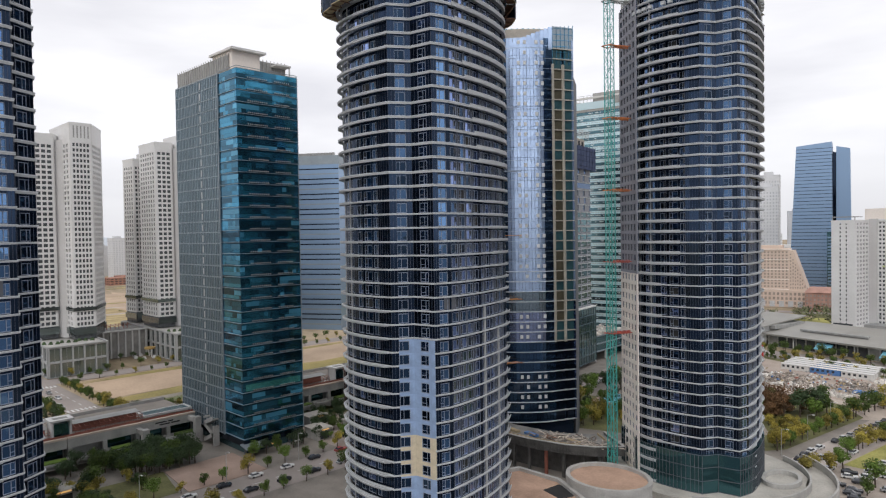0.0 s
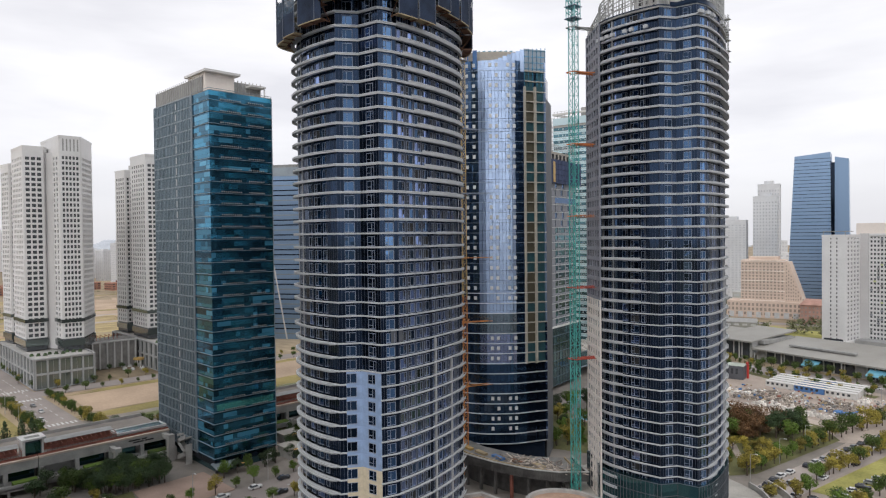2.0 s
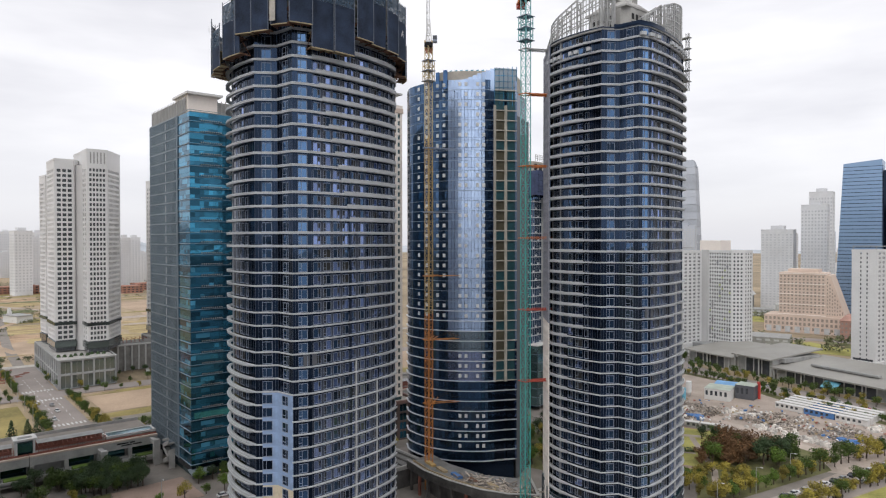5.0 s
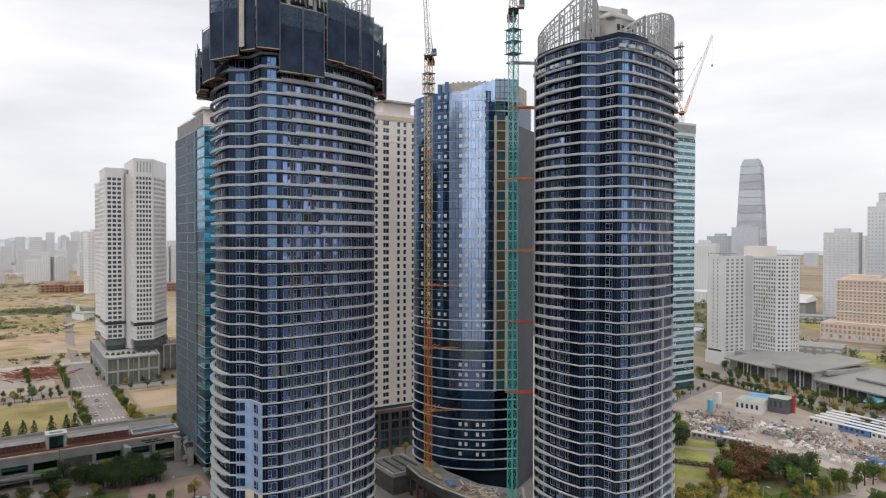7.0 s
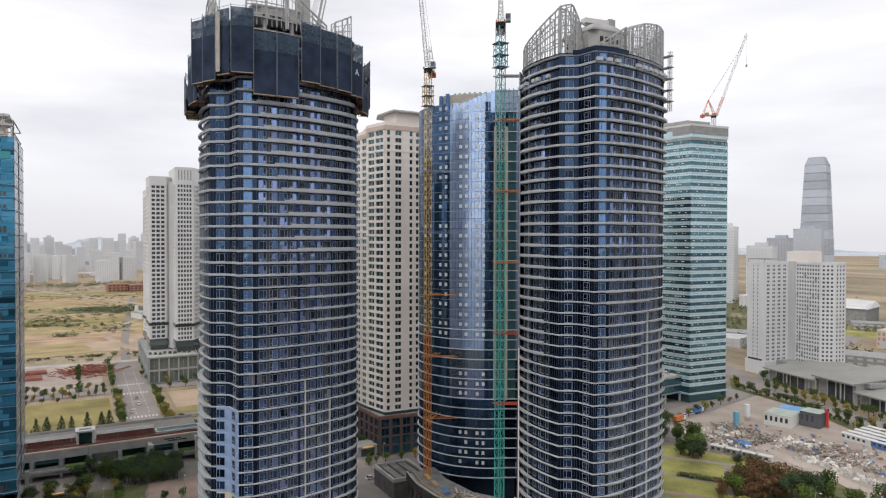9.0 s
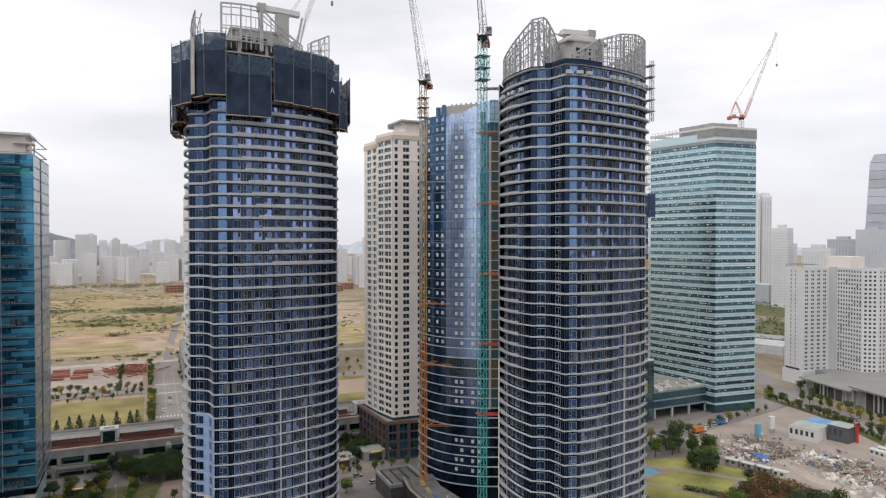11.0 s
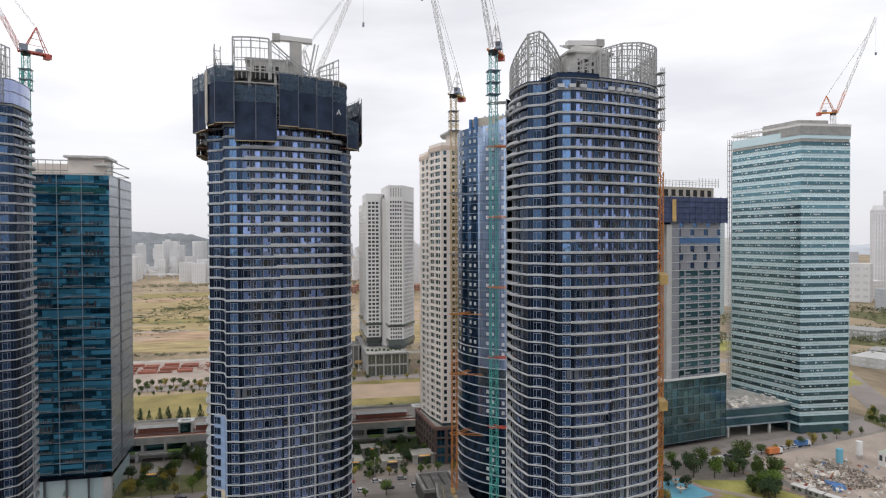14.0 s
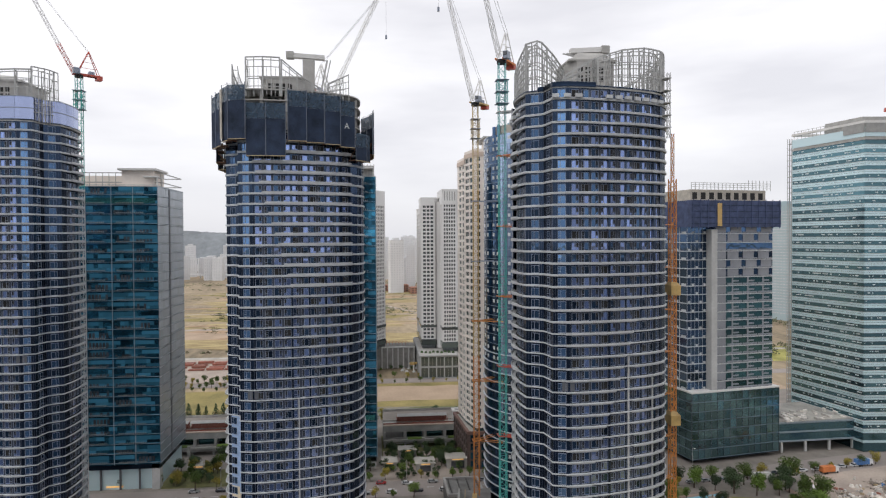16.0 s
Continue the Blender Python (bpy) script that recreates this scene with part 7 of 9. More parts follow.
for y0, y1 in ((-230, -186), (-186, -142), (-142, -98), (-98, -54), (-54, -10), (-10, 26), (26, 66), (66, 109.5), (139, 180), (180, 222), (222, 264), (264, 306)):
    y1 -= 0.2
    L = y1 - y0
    part("deck", Shape().box(X0, y0, 6.2, X1, y1, 9.2), "concrete", stn)
    part("edge_coping", Shape().box(X1 - 1.1, y0, 9.2, X1 + 0.25, y1, 9.75), "pink", stn, "pinkish stone coping")
    part("red_wall", Shape().box(X1 - 1.6, y0, 9.2, X1 - 1.35, y1, 10.3), "red_steel", stn)
    part("parapet", Shape().box(X0 - 0.3, y0, 9.2, X0 + 0.1, y1, 10.6), "concrete", stn)
    part("walkway", Shape().box(X1, y0, 2.0, X1 + 5.0, y1, 2.5), "concrete", stn)
    part("walkway_wall", Shape().box(X1 + 4.7, y0, 1.6, X1 + 5.0, y1, 3.5), "concrete", stn)
    part("track_bed", Shape().box(X0 + 1.2, y0, 9.2, X1 - 9, y1, 9.6), "pale_paving", stn)
    # darker concrete carries the shade under the deck in its colour
    part("shade_wall", Shape().box(X0 + 3, y0, -0.3, X1 - 3, y1, 6.2), "concrete_dk", stn)
    n = max(2, round(L / 11))
    for k in range(n):
        ya, yb = y0 + L * k / n, y0 + L * (k + 1) / n
        part("column", Shape().box(X1 - 1.2, ya, -0.3, X1 + 0.4, ya + 1.3, 6.2), "concrete", stn)
        part("column", Shape().box(X1 + 4.0, ya + 0.2, -0.3, X1 + 4.6, ya + 1.0, 1.6), "concrete", stn)
        part("bay_window", Shape().box(X1 - 2.99, ya + 1.8, 2.7, X1 - 2.9, yb - 0.6, 5.9), "glass_base" if k % 4 else "louvre", stn)
        part("bay_sill", Shape().box(X1 - 0.5, ya + 1.4, 2.5, X1 - 0.2, yb, 3.2), "concrete", stn)
        if k % 2:
            part("planter", Shape().box(X1 + 1.5, ya + 2, 2.5, X1 + 4.6, yb - 1, 3.9), "leaf_gr", stn, "planted trough of low shrubs")
            part("pier", Shape().box(X1 + 4.9, yb - 1.4, -0.3, X1 + 6.4, yb, 4.6), "concrete", stn)
for y0, y1 in ((-150, -92), (-60, -22), (-8, 18), (20, 42), (43, 61.5), (69, 91), (146, 172), (190, 240)):
    scr = Shape()
    n = int((y1 - y0) / 1.5)
    for k in range(n + 1):
        y = y0 + (y1 - y0) * k / n
        scr.beam((X1 - 1.9, y, 9.2), (X1 - 2.1, y, 12.0), 0.16).beam((X1 - 2.1, y, 12.0), (X1 - 8.4, y, 12.9), 0.14).beam((X1 - 8.4, y, 9.2), (X1 - 8.4, y, 12.9), 0.14)
        if k < n:
            y2 = y0 + (y1 - y0) * (k + 1) / n
            scr.beam((X1 - 1.95, y, 9.4 + (k % 2) * 2.2), (X1 - 2.05, y2, 11.6 - (k % 2) * 2.2), 0.10)
    for z in (10.2, 11.2, 12.0):
        scr.beam((X1 - 2.0, y0, z), (X1 - 2.0, y1, z), 0.14)
    part("red_screen", scr, "red_steel", stn, "red steel lattice screen", kind="stuff")
    part("back_screen", Shape().box(X1 - 8.7, y0, 9.2, X1 - 8.5, y1, 12.2), "red_steel", stn)
    part("roof_panel", Shape().hexa([(X1 - 8.6, y0, 12.95), (X1 - 4.6, y0, 12.5), (X1 - 4.6, y1, 12.5), (X1 - 8.6, y1, 12.95), (X1 - 8.6, y0, 13.1), (X1 - 4.6, y0, 12.65), (X1 - 4.6, y1, 12.65), (X1 - 8.6, y1, 13.1)]), "louvre", stn)
for y in (-80, -15, 65, 178):
    box = part("lift_tower", Shape().box(X1 - 7, y - 3, 9.2, X1 - 1.9, y - 2.4, 15.0).box(X1 - 7, y + 2.4, 9.2, X1 - 1.9, y + 3, 15.0).box(X1 - 7, y - 3, 9.2, X1 - 6.4, y + 3, 15.0), "white_wall", stn)
    part("lift_glass", Shape().box(X1 - 6.2, y - 2.3, 9.2, X1 - 3.0, y + 2.3, 14), "glass_base", box)
    part("lift_roof", Shape().ring(rect(X1 - 5.6, y - 2.2, X1 - 2.6, y + 2.2), rect(X1 - 7.6, y - 3.6, X1 - 1.2, y + 3.6), 15.0, 15.7), "white_wall", box)
    part("lift_top", Shape().box(X1 - 5.7, y - 2.3, 14.9, X1 - 2.5, y + 2.3, 15.3), "louvre", box)
part("green_roof", Shape().box(X1 - 9.0, 92, 10.4, X1 - 3.2, 109, 10.8), "glass_green_dk", stn)
part("green_roof_edge", Shape().ring(rect(X1 - 8.8, 92.2, X1 - 3.4, 108.8), rect(X1 - 9.4, 91.6, X1 - 2.8, 109.4), 10.3, 11.1), "white_wall", stn)
sign = part("sign_panel", Shape().box(X1 + 0.01, 93, 6.4, X1 + 0.05, 105, 9.0), "concrete", stn)
for k, (ya, yb, z) in enumerate(((94.5, 98.6, 8.0), (99.1, 101.0, 8.0), (96, 99.8, 7.2), (100.2, 103.4, 7.2))):
    part("sign_bar", Shape().box(X1 + 0.06, ya, z, X1 + 0.10, yb, z + 0.5), "black", sign)
for y, h in ((74.5, 2.6), (87.5, 8.6), (106.0, 9.4)):
    part("pier_tower", Shape().box(X1 + 5.2, y, -0.3, X1 + 7.4, y + 2.2, h).box(X1, y + 0.3, h - 2.2, X1 + 5.2, y + 1.9, h - 0.6), "concrete", stn)
flights = Shape()
for i in range(3):
    z = 0.2 + i * 3.0
    ya, yb = (109.0, 111.2)
    xa, xb = (X1 + 8, X1 + 15) if i % 2 == 0 else (X1 + 15, X1 + 8)
    flights.hexa([(xa, ya, z), (xb, ya, z + 3.0), (xb, yb, z + 3.0), (xa, yb, z), (xa, ya, z + 0.5), (xb, ya, z + 3.5), (xb, yb, z + 3.5), (xa, yb, z + 0.5)])
    flights.hexa([(xa, ya - 0.2, z), (xb, ya - 0.2, z + 3.0), (xb, ya, z + 3.0), (xa, ya, z), (xa, ya - 0.2, z + 1.5), (xb, ya - 0.2, z + 4.5), (xb, ya, z + 4.5), (xa, ya, z + 1.5)])
part("stair_flights", flights.box(X1 + 14.8, 109, -0.3, X1 + 15.4, 111.2, 7).box(X1 + 7.4, 109, 8.8, X1 + 8.4, 111.2, 9.4), "concrete", stn)
for x, y, sx, sy, h in ((-222, 150, 3, 4, 3.5), (-203, 157, 4, 4, 3.6), (-206, 141, 4, 3.2, 3.6), (-212, 56, 3, 4, 3.2), (-206, 172, 4, 5, 4.2)):
    k = thing("entrance_kiosk", "low concrete entrance kiosk with lit opening", "kiosk", (x, y, -0.3))
    part("wall", Shape().box(-sx, -sy, 0, sx, sy, h), "concrete", k)
    part("roof", Shape().box(-sx - 0.5, -sy - 0.5, h, sx + 0.5, sy + 0.5, h + 0.5), "slab", k)
    part("opening", Shape().box(sx + 0.01, -sy * 0.6, 0.3, sx + 0.06, sy * 0.6, h - 0.8), "dark_win", k)
    part("lamp_strip", Shape().box(sx + 0.52, -sy * 0.5, h - 0.1, sx + 0.58, sy * 0.5, h + 0.3), "lobby_light", k, "warm lit strip over the opening")


# ---- blocks farther off ----
def far_tower(label, at, turn, sx, sy, h, mat, win, cols, rows, fw=0.55, fh=0.5, group="distant towers", cap=True, name="apartment_tower"):
    t = thing(name, label, name.replace("_", " "), (*at, -0.4), turn, group=group)
    q = rect(-sx, -sy, sx, sy)
    part("wall", Shape().prism(q, 0, h), mat, t)
    w = Shape()
    for (a, b), n in zip(zip(q, q[1:] + q[:1]), (cols, max(2, round(cols * sy / sx)), cols, max(2, round(cols * sy / sx)))):
        window_grid(w, a, b, h * 0.05, h * 0.96, n, rows, fw, fh, 0.04)
    part("window_grid", w, win, t, kind="stuff")
    if cap:
        part("roof_house", Shape().box(-sx * 0.45, -sy * 0.5, h, sx * 0.4, sy * 0.5, h + min(6, h * 0.07)), mat, t)
        part("parapet", Shape().ring(offset(q, -0.5), offset(q, 0.15), h, h + 1.2), mat, t)
    return t


# white apartments behind the mall, with scattered grey and lime panels
def mall_apartment(at, turn, h):
    """White flats in two joined slabs, the set-back one dotted with grey and lime boards."""
    t = thing("apartment_block", "white apartment slabs with grey and lime panels", "apartment block", (*at, -0.3), turn, group="mall apartments")
    r = random.Random(int(h))
    for name, poly, top, faces in (("front_slab", [(-7.5, -8), (7.0, -8), (7.0, 24), (-7.5, 24)], h, ([(0.34, 0.40), (0.60, 0.66)], even(6, 0.5, 0.03), even(5), even(10))),
                                   ("rear_slab", [(12, 16), (32, 15), (37, 22), (37, 32), (12, 32)], h + 0.5, (even(9, 0.62, 0.02), even(3, 0.56), even(3, 0.5), even(8), even(4)))):
        slab_part = part(name, Shape().prism(poly, 0, top - 1), "apt_win", t, "dark window glazing")
        for (p, q), holes in zip(zip(poly, poly[1:] + poly[:1]), faces):
            part("wall", framed_face(Shape(), p, q, 9, top, 25, holes, 0.34, 0.84, 0.3), "apt_white", slab_part)
        part("parapet", Shape().ring(offset(poly, -0.4), offset(poly, 0.4), top, top + 1.3), "apt_white", slab_part)
        if name == "front_slab":
            part("roof_pergola", Shape().ring(rect(-7, -7.5, 6.5, 4), rect(-7.4, -7.9, 6.9, 4.4), top + 3.2, top + 3.7).box(-7.3, -7.8, top + 1, -6.9, -7.4, top + 3.2).box(6.4, -7.8, top + 1, 6.8, -7.4, top + 3.2), "louvre", slab_part)
            for k in range(3):
                part("slot_window", Shape().box(-6.5, -8.36, 3 + k * 3.2, 5.6, -8.31, 4.4 + k * 3.2), "dark_win", slab_part)
        else:
            for i in range(46):
                c, f = r.randrange(9), r.randrange(2, 25)
                f0 = 0.02 + c * 0.96 / 9
                p, q = [(poly[0][0] + (poly[1][0] - poly[0][0]) * k, poly[0][1] + (poly[1][1] - poly[0][1]) * k) for k in (f0 + 0.012, f0 + 0.095)]
                if r.random() < 1.0 - abs(c - (f * 0.3)) * 0.1:
                    z = 9 + (top - 9) * f / 25
                    part("facade_board", Shape().strip(p, q, z - 0.35, z + 0.85, 0.305, 0.36), r.choice(("louvre", "louvre", "panel_grey", "lime_pale")), slab_part)
    part("stair_wall", Shape().box(7.0, 14, 0, 12.0, 30, h + 2), "pale_core", t)
    part("lift_house", Shape().box(4, 16, h, 22, 28, h + 9), "apt_beige", t)
    part("base", Shape().box(-8.5, -9, 0, 8.5, 26, 9.5), "apt_white", t)
    part("base_hall", Shape().box(8.5, 2, 0, 44, 34, 10), "stone_mid", t)
    return t


mall_apartment((-236.5, 488), -8, 77)
mall_apartment((-118, 512), -8, 79)

# the long low mall
mall = thing("shopping_mall", "long low mall with grey metal roof", "shopping mall", (-140, 446, -0.3), -14)
for x0, x1, h, m in ((-79, -40, 12, "roof_grey"), (-38, -12, 15, "roof_grey"), (-9, 70, 11, "roof_grey"), (72, 150, 11, "roof_grey")):
    w = part("hall", Shape().box(x0, 0, 0, x1, 44, h - 3), "stone", mall)
    part("roof", Shape().hexa([(x0 - 1.5, -4, h - 3.5), (x1 + 1.5, -4, h - 3.5), (x1 + 1.5, 46, h), (x0 - 1.5, 46, h), (x0 - 1.5, -4, h - 2.6), (x1 + 1.5, -4, h - 2.6), (x1 + 1.5, 46, h + 0.9), (x0 - 1.5, 46, h + 0.9)]), m, w)
    n = int((x1 - x0) / 6)
    for i in range(n):
        xx = x0 + 1 + i * 6
        part("shop_front", Shape().box(xx, -0.15, 0.4, xx + 5, -0.01, h - 4.4), "dark_win" if i % 5 else "louvre", w)
    for i in range(0, n + 1, 3):
        part("column", Shape().box(x0 + i * 6 - 0.3, -2.6, 0, x0 + i * 6 + 0.3, -2.0, h - 3.4), "stone", w)
for x0 in (24, 60, 92):
    part("cyan_canopy", Shape().hexa([(x0, -7, 3.0), (x0 + 9, -7, 3.0), (x0 + 9, -2, 6.0), (x0, -2, 6.0), (x0, -7, 3.4), (x0 + 9, -7, 3.4), (x0 + 9, -2, 6.4), (x0, -2, 6.4)]), "cyan", mall)
part("roof_slot", Shape().box(5, 12, 10.2, 45, 15, 11.2), "louvre", mall)
part("ramp_deck", Shape().box(-40, 6, 10, -8, 40, 12.5), "louvre", mall)
for k in range(4):
    part("ramp_fin", Shape().box(-39, 2 + k * 3, 3 + k * 2.4, -10, 3 + k * 3, 4.2 + k * 2.4), "white_wall", mall)

pink = thing("hotel", "pinkish stone hotel with sloped flank and arches", "hotel", (-222, 692, -0.3), 12)
part("wall", Shape().prism(rect(-26, -14, 12, 16), 0, 56), "pink", pink)
part("sloped_flank", Shape().hexa([(12, -14, 0), (34, -14, 0), (34, 16, 0), (12, 16, 0), (12, -14, 54), (16, -14, 54), (16, 16, 54), (12, 16, 54)]), "pink", pink)
part("base", Shape().box(-38, -18, 0, 34, 14, 16), "pink", pink)
part("brick_block", Shape().box(28, -44, 0, 76, -18.1, 17), "brick_pale", pink)
part("brick_roof", Shape().hexa([(27, -45, 17), (77, -45, 17), (77, -18.1, 17), (27, -18.1, 17), (31, -40, 21), (73, -40, 21), (73, -22, 21), (31, -22, 21)]), "brick_pale", pink)
wp = Shape()
window_grid(wp, (-26, -14), (12, -14), 18, 54, 12, 12, 0.5, 0.55, 0.05)
window_grid(wp, (-38, -18), (34, -18), 2, 15, 20, 3, 0.55, 0.6, 0.05)
window_grid(wp, (28, -44), (76, -44), 2, 16, 16, 4, 0.5, 0.55, 0.05)
for k in range(9):
    x = 13 + k * 2.0
    window_grid(wp, (x, -14), (x + 1.7, -14), 17, max(20, 52 - k * 4.9), 1, max(1, 11 - round(k * 1.6)), 0.5, 0.5, 0.05)
part("window_grid", wp, "hotel_win", pink, kind="stuff")
part("roof_house", Shape().box(-20, -6, 56, 6, 10, 59), "pink", pink)
for k in range(9):
    x = -36 + k * 8
    part("arch", Shape().prism([(x, -18.2), (x + 4.4, -18.2), (x + 4.4, -18.05), (x, -18.05)], 0.5, 6.0), "far_win", pink)
for k in range(5):
    part("cornice", Shape().ring(rect(-26, -14, 12, 16), rect(-26.5, -14.5, 12.5, 16.5), 16.5 + k * 9.5, 17.2 + k * 9.5), "apt_beige", pink)

fb = thing("glass_tower", "tall blue glass tower with slanted side", "office tower", (-222, 836, -0.4), 12)
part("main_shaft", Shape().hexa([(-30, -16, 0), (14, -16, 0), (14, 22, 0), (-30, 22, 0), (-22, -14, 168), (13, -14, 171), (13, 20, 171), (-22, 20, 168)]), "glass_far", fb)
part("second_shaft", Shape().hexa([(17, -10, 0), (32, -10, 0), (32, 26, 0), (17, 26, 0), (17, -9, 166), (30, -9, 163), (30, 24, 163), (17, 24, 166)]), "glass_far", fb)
part("slot", Shape().box(13.5, -6, 0, 17.5, 20, 160), "glass_navy", fb)
for k in range(42):
    z = 4 + k * 3.9
    x = -30 + 8 * z / 168
    part("floor_line", Shape().box(x - 0.05, -16.1 + 2 * z / 168, z, 14.02, -15.9 + 2 * z / 168, z + 0.5), "glass_navy", fb)
far_tower("green grey glass block beside blue tower", (-172, 770), 12, 24, 14, 70, "glass_green_dk", "glass_far", 10, 20, 0.8, 0.5, "distant towers", True, "office_block")
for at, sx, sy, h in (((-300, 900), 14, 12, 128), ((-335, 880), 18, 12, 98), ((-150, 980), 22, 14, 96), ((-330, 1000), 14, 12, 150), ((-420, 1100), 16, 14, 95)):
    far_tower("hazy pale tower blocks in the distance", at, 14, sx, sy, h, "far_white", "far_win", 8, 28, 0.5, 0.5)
slabb = thing("office_tower", "blue glass slab with a slanting seam", "office tower", (-462, 309, -0.4), 32)
part("wall", Shape().box(-34, -14, 0, 34, 14, 132), "glass_far", slabb)
for k in range(32):
    part("floor_line", Shape().box(-34.05, -14.12, 4 + k * 4, 34.05, -14.01, 4.9 + k * 4), "glass_navy" if k % 3 else "teal_panel", slabb)
part("seam", Shape().hexa([(-6, -14.5, 0), (-5, -14.5, 0), (-5, -14.05, 0), (-6, -14.05, 0), (-22, -14.5, 88), (-21, -14.5, 88), (-21, -14.05, 88), (-22, -14.05, 88)]), "white_wall", slabb)
part("roof_band", Shape().box(-34.3, -14.3, 132, 34.3, 14.3, 139), "teal_panel", slabb)
for k in range(26):
    part("roof_unit", Shape().box(-32 + k * 2.4, -12, 139, -30.4 + k * 2.4, -10, 141.5), "louvre", slabb)

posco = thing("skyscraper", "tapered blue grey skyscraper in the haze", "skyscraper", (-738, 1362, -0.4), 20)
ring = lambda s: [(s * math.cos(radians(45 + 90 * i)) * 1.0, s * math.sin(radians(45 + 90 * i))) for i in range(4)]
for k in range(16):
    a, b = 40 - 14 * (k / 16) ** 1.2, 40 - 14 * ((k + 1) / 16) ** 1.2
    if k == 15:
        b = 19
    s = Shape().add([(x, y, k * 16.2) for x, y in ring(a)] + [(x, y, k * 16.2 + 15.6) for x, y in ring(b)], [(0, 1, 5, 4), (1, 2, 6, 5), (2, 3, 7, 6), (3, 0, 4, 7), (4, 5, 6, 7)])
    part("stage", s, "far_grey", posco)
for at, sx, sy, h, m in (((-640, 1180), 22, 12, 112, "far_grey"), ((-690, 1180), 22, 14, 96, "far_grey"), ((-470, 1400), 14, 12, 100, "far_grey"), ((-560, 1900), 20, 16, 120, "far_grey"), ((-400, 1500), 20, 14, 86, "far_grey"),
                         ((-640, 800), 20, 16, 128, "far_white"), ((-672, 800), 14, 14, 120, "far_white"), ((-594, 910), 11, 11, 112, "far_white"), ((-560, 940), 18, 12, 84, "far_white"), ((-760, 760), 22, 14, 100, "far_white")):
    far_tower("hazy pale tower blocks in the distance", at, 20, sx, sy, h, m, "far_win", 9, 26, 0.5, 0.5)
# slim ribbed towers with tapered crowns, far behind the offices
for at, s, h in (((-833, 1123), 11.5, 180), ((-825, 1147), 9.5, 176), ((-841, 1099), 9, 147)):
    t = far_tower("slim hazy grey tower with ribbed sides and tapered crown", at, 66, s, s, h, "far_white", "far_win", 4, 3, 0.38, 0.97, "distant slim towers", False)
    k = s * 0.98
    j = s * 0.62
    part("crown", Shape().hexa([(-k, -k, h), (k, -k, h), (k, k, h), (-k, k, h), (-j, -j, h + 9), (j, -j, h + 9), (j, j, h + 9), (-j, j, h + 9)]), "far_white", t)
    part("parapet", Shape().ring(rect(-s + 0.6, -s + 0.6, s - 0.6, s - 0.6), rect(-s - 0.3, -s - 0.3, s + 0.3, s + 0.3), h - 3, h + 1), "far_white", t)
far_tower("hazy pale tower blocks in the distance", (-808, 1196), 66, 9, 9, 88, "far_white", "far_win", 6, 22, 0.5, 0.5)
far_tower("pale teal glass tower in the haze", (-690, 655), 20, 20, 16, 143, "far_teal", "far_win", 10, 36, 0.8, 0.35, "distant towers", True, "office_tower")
hallw = thing("exhibition_hall", "long white exhibition hall with curved roof", "exhibition hall", (-390, 830, -0.4), 15)
part("wall", Shape().box(-40, -25, 0, 40, 25, 18), "louvre", hallw)
part("roof", Shape().hexa([(-42, -27, 18), (42, -27, 18), (42, 27, 18), (-42, 27, 18), (-38, -22, 24), (38, -22, 21), (38, 22, 24), (-38, 22, 27)]), "white_wall", hallw)

for k, (cx, cy, rx, ry, m, lab) in enumerate(((-300, 600, 70, 34, "scrub", "dark green grove floor"), (-190, 590, 60, 26, "lawn", "green park strip"), (-420, 700, 90, 60, "scrub", "dark green grove floor"), (-330, 760, 60, 40, "lawn", "green park strip"), (-120, 640, 70, 30, "scrub", "dark green grove floor"), (-560, 860, 120, 60, "scrub", "dark green grove floor"), (-260, 1000, 120, 60, "scrub", "dark green grove floor"), (-470, 480, 40, 60, "lawn", "green park strip"), (-330, 490, 40, 30, "lawn", "green park strip"))):
    sheet("park", blob(cx, cy, rx, ry, k + 30, 26, 0.3), -0.19 + 0.004 * k, m, lab + " behind the mall", "park")
strip_road("road", [(-520, 560), (-360, 560), (-200, 640), (60, 700)], 16, -0.12, "asphalt", "asphalt road behind the mall")
rf = random.Random(21)
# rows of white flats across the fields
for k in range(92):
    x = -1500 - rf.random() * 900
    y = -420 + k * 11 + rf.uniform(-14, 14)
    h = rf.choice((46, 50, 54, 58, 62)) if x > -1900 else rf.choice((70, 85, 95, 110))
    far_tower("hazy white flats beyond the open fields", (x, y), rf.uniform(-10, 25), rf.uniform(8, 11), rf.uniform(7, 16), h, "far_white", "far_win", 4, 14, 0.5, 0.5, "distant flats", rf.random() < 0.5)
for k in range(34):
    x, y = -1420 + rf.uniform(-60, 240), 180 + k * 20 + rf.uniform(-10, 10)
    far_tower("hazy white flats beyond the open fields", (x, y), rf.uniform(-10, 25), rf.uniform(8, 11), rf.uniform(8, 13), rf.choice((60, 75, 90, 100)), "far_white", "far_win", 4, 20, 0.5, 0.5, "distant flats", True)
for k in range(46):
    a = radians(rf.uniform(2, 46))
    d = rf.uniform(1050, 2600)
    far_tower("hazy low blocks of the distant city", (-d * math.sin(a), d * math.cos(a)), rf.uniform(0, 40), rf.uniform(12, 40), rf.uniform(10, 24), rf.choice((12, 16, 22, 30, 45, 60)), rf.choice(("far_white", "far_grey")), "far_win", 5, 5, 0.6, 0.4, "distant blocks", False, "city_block")
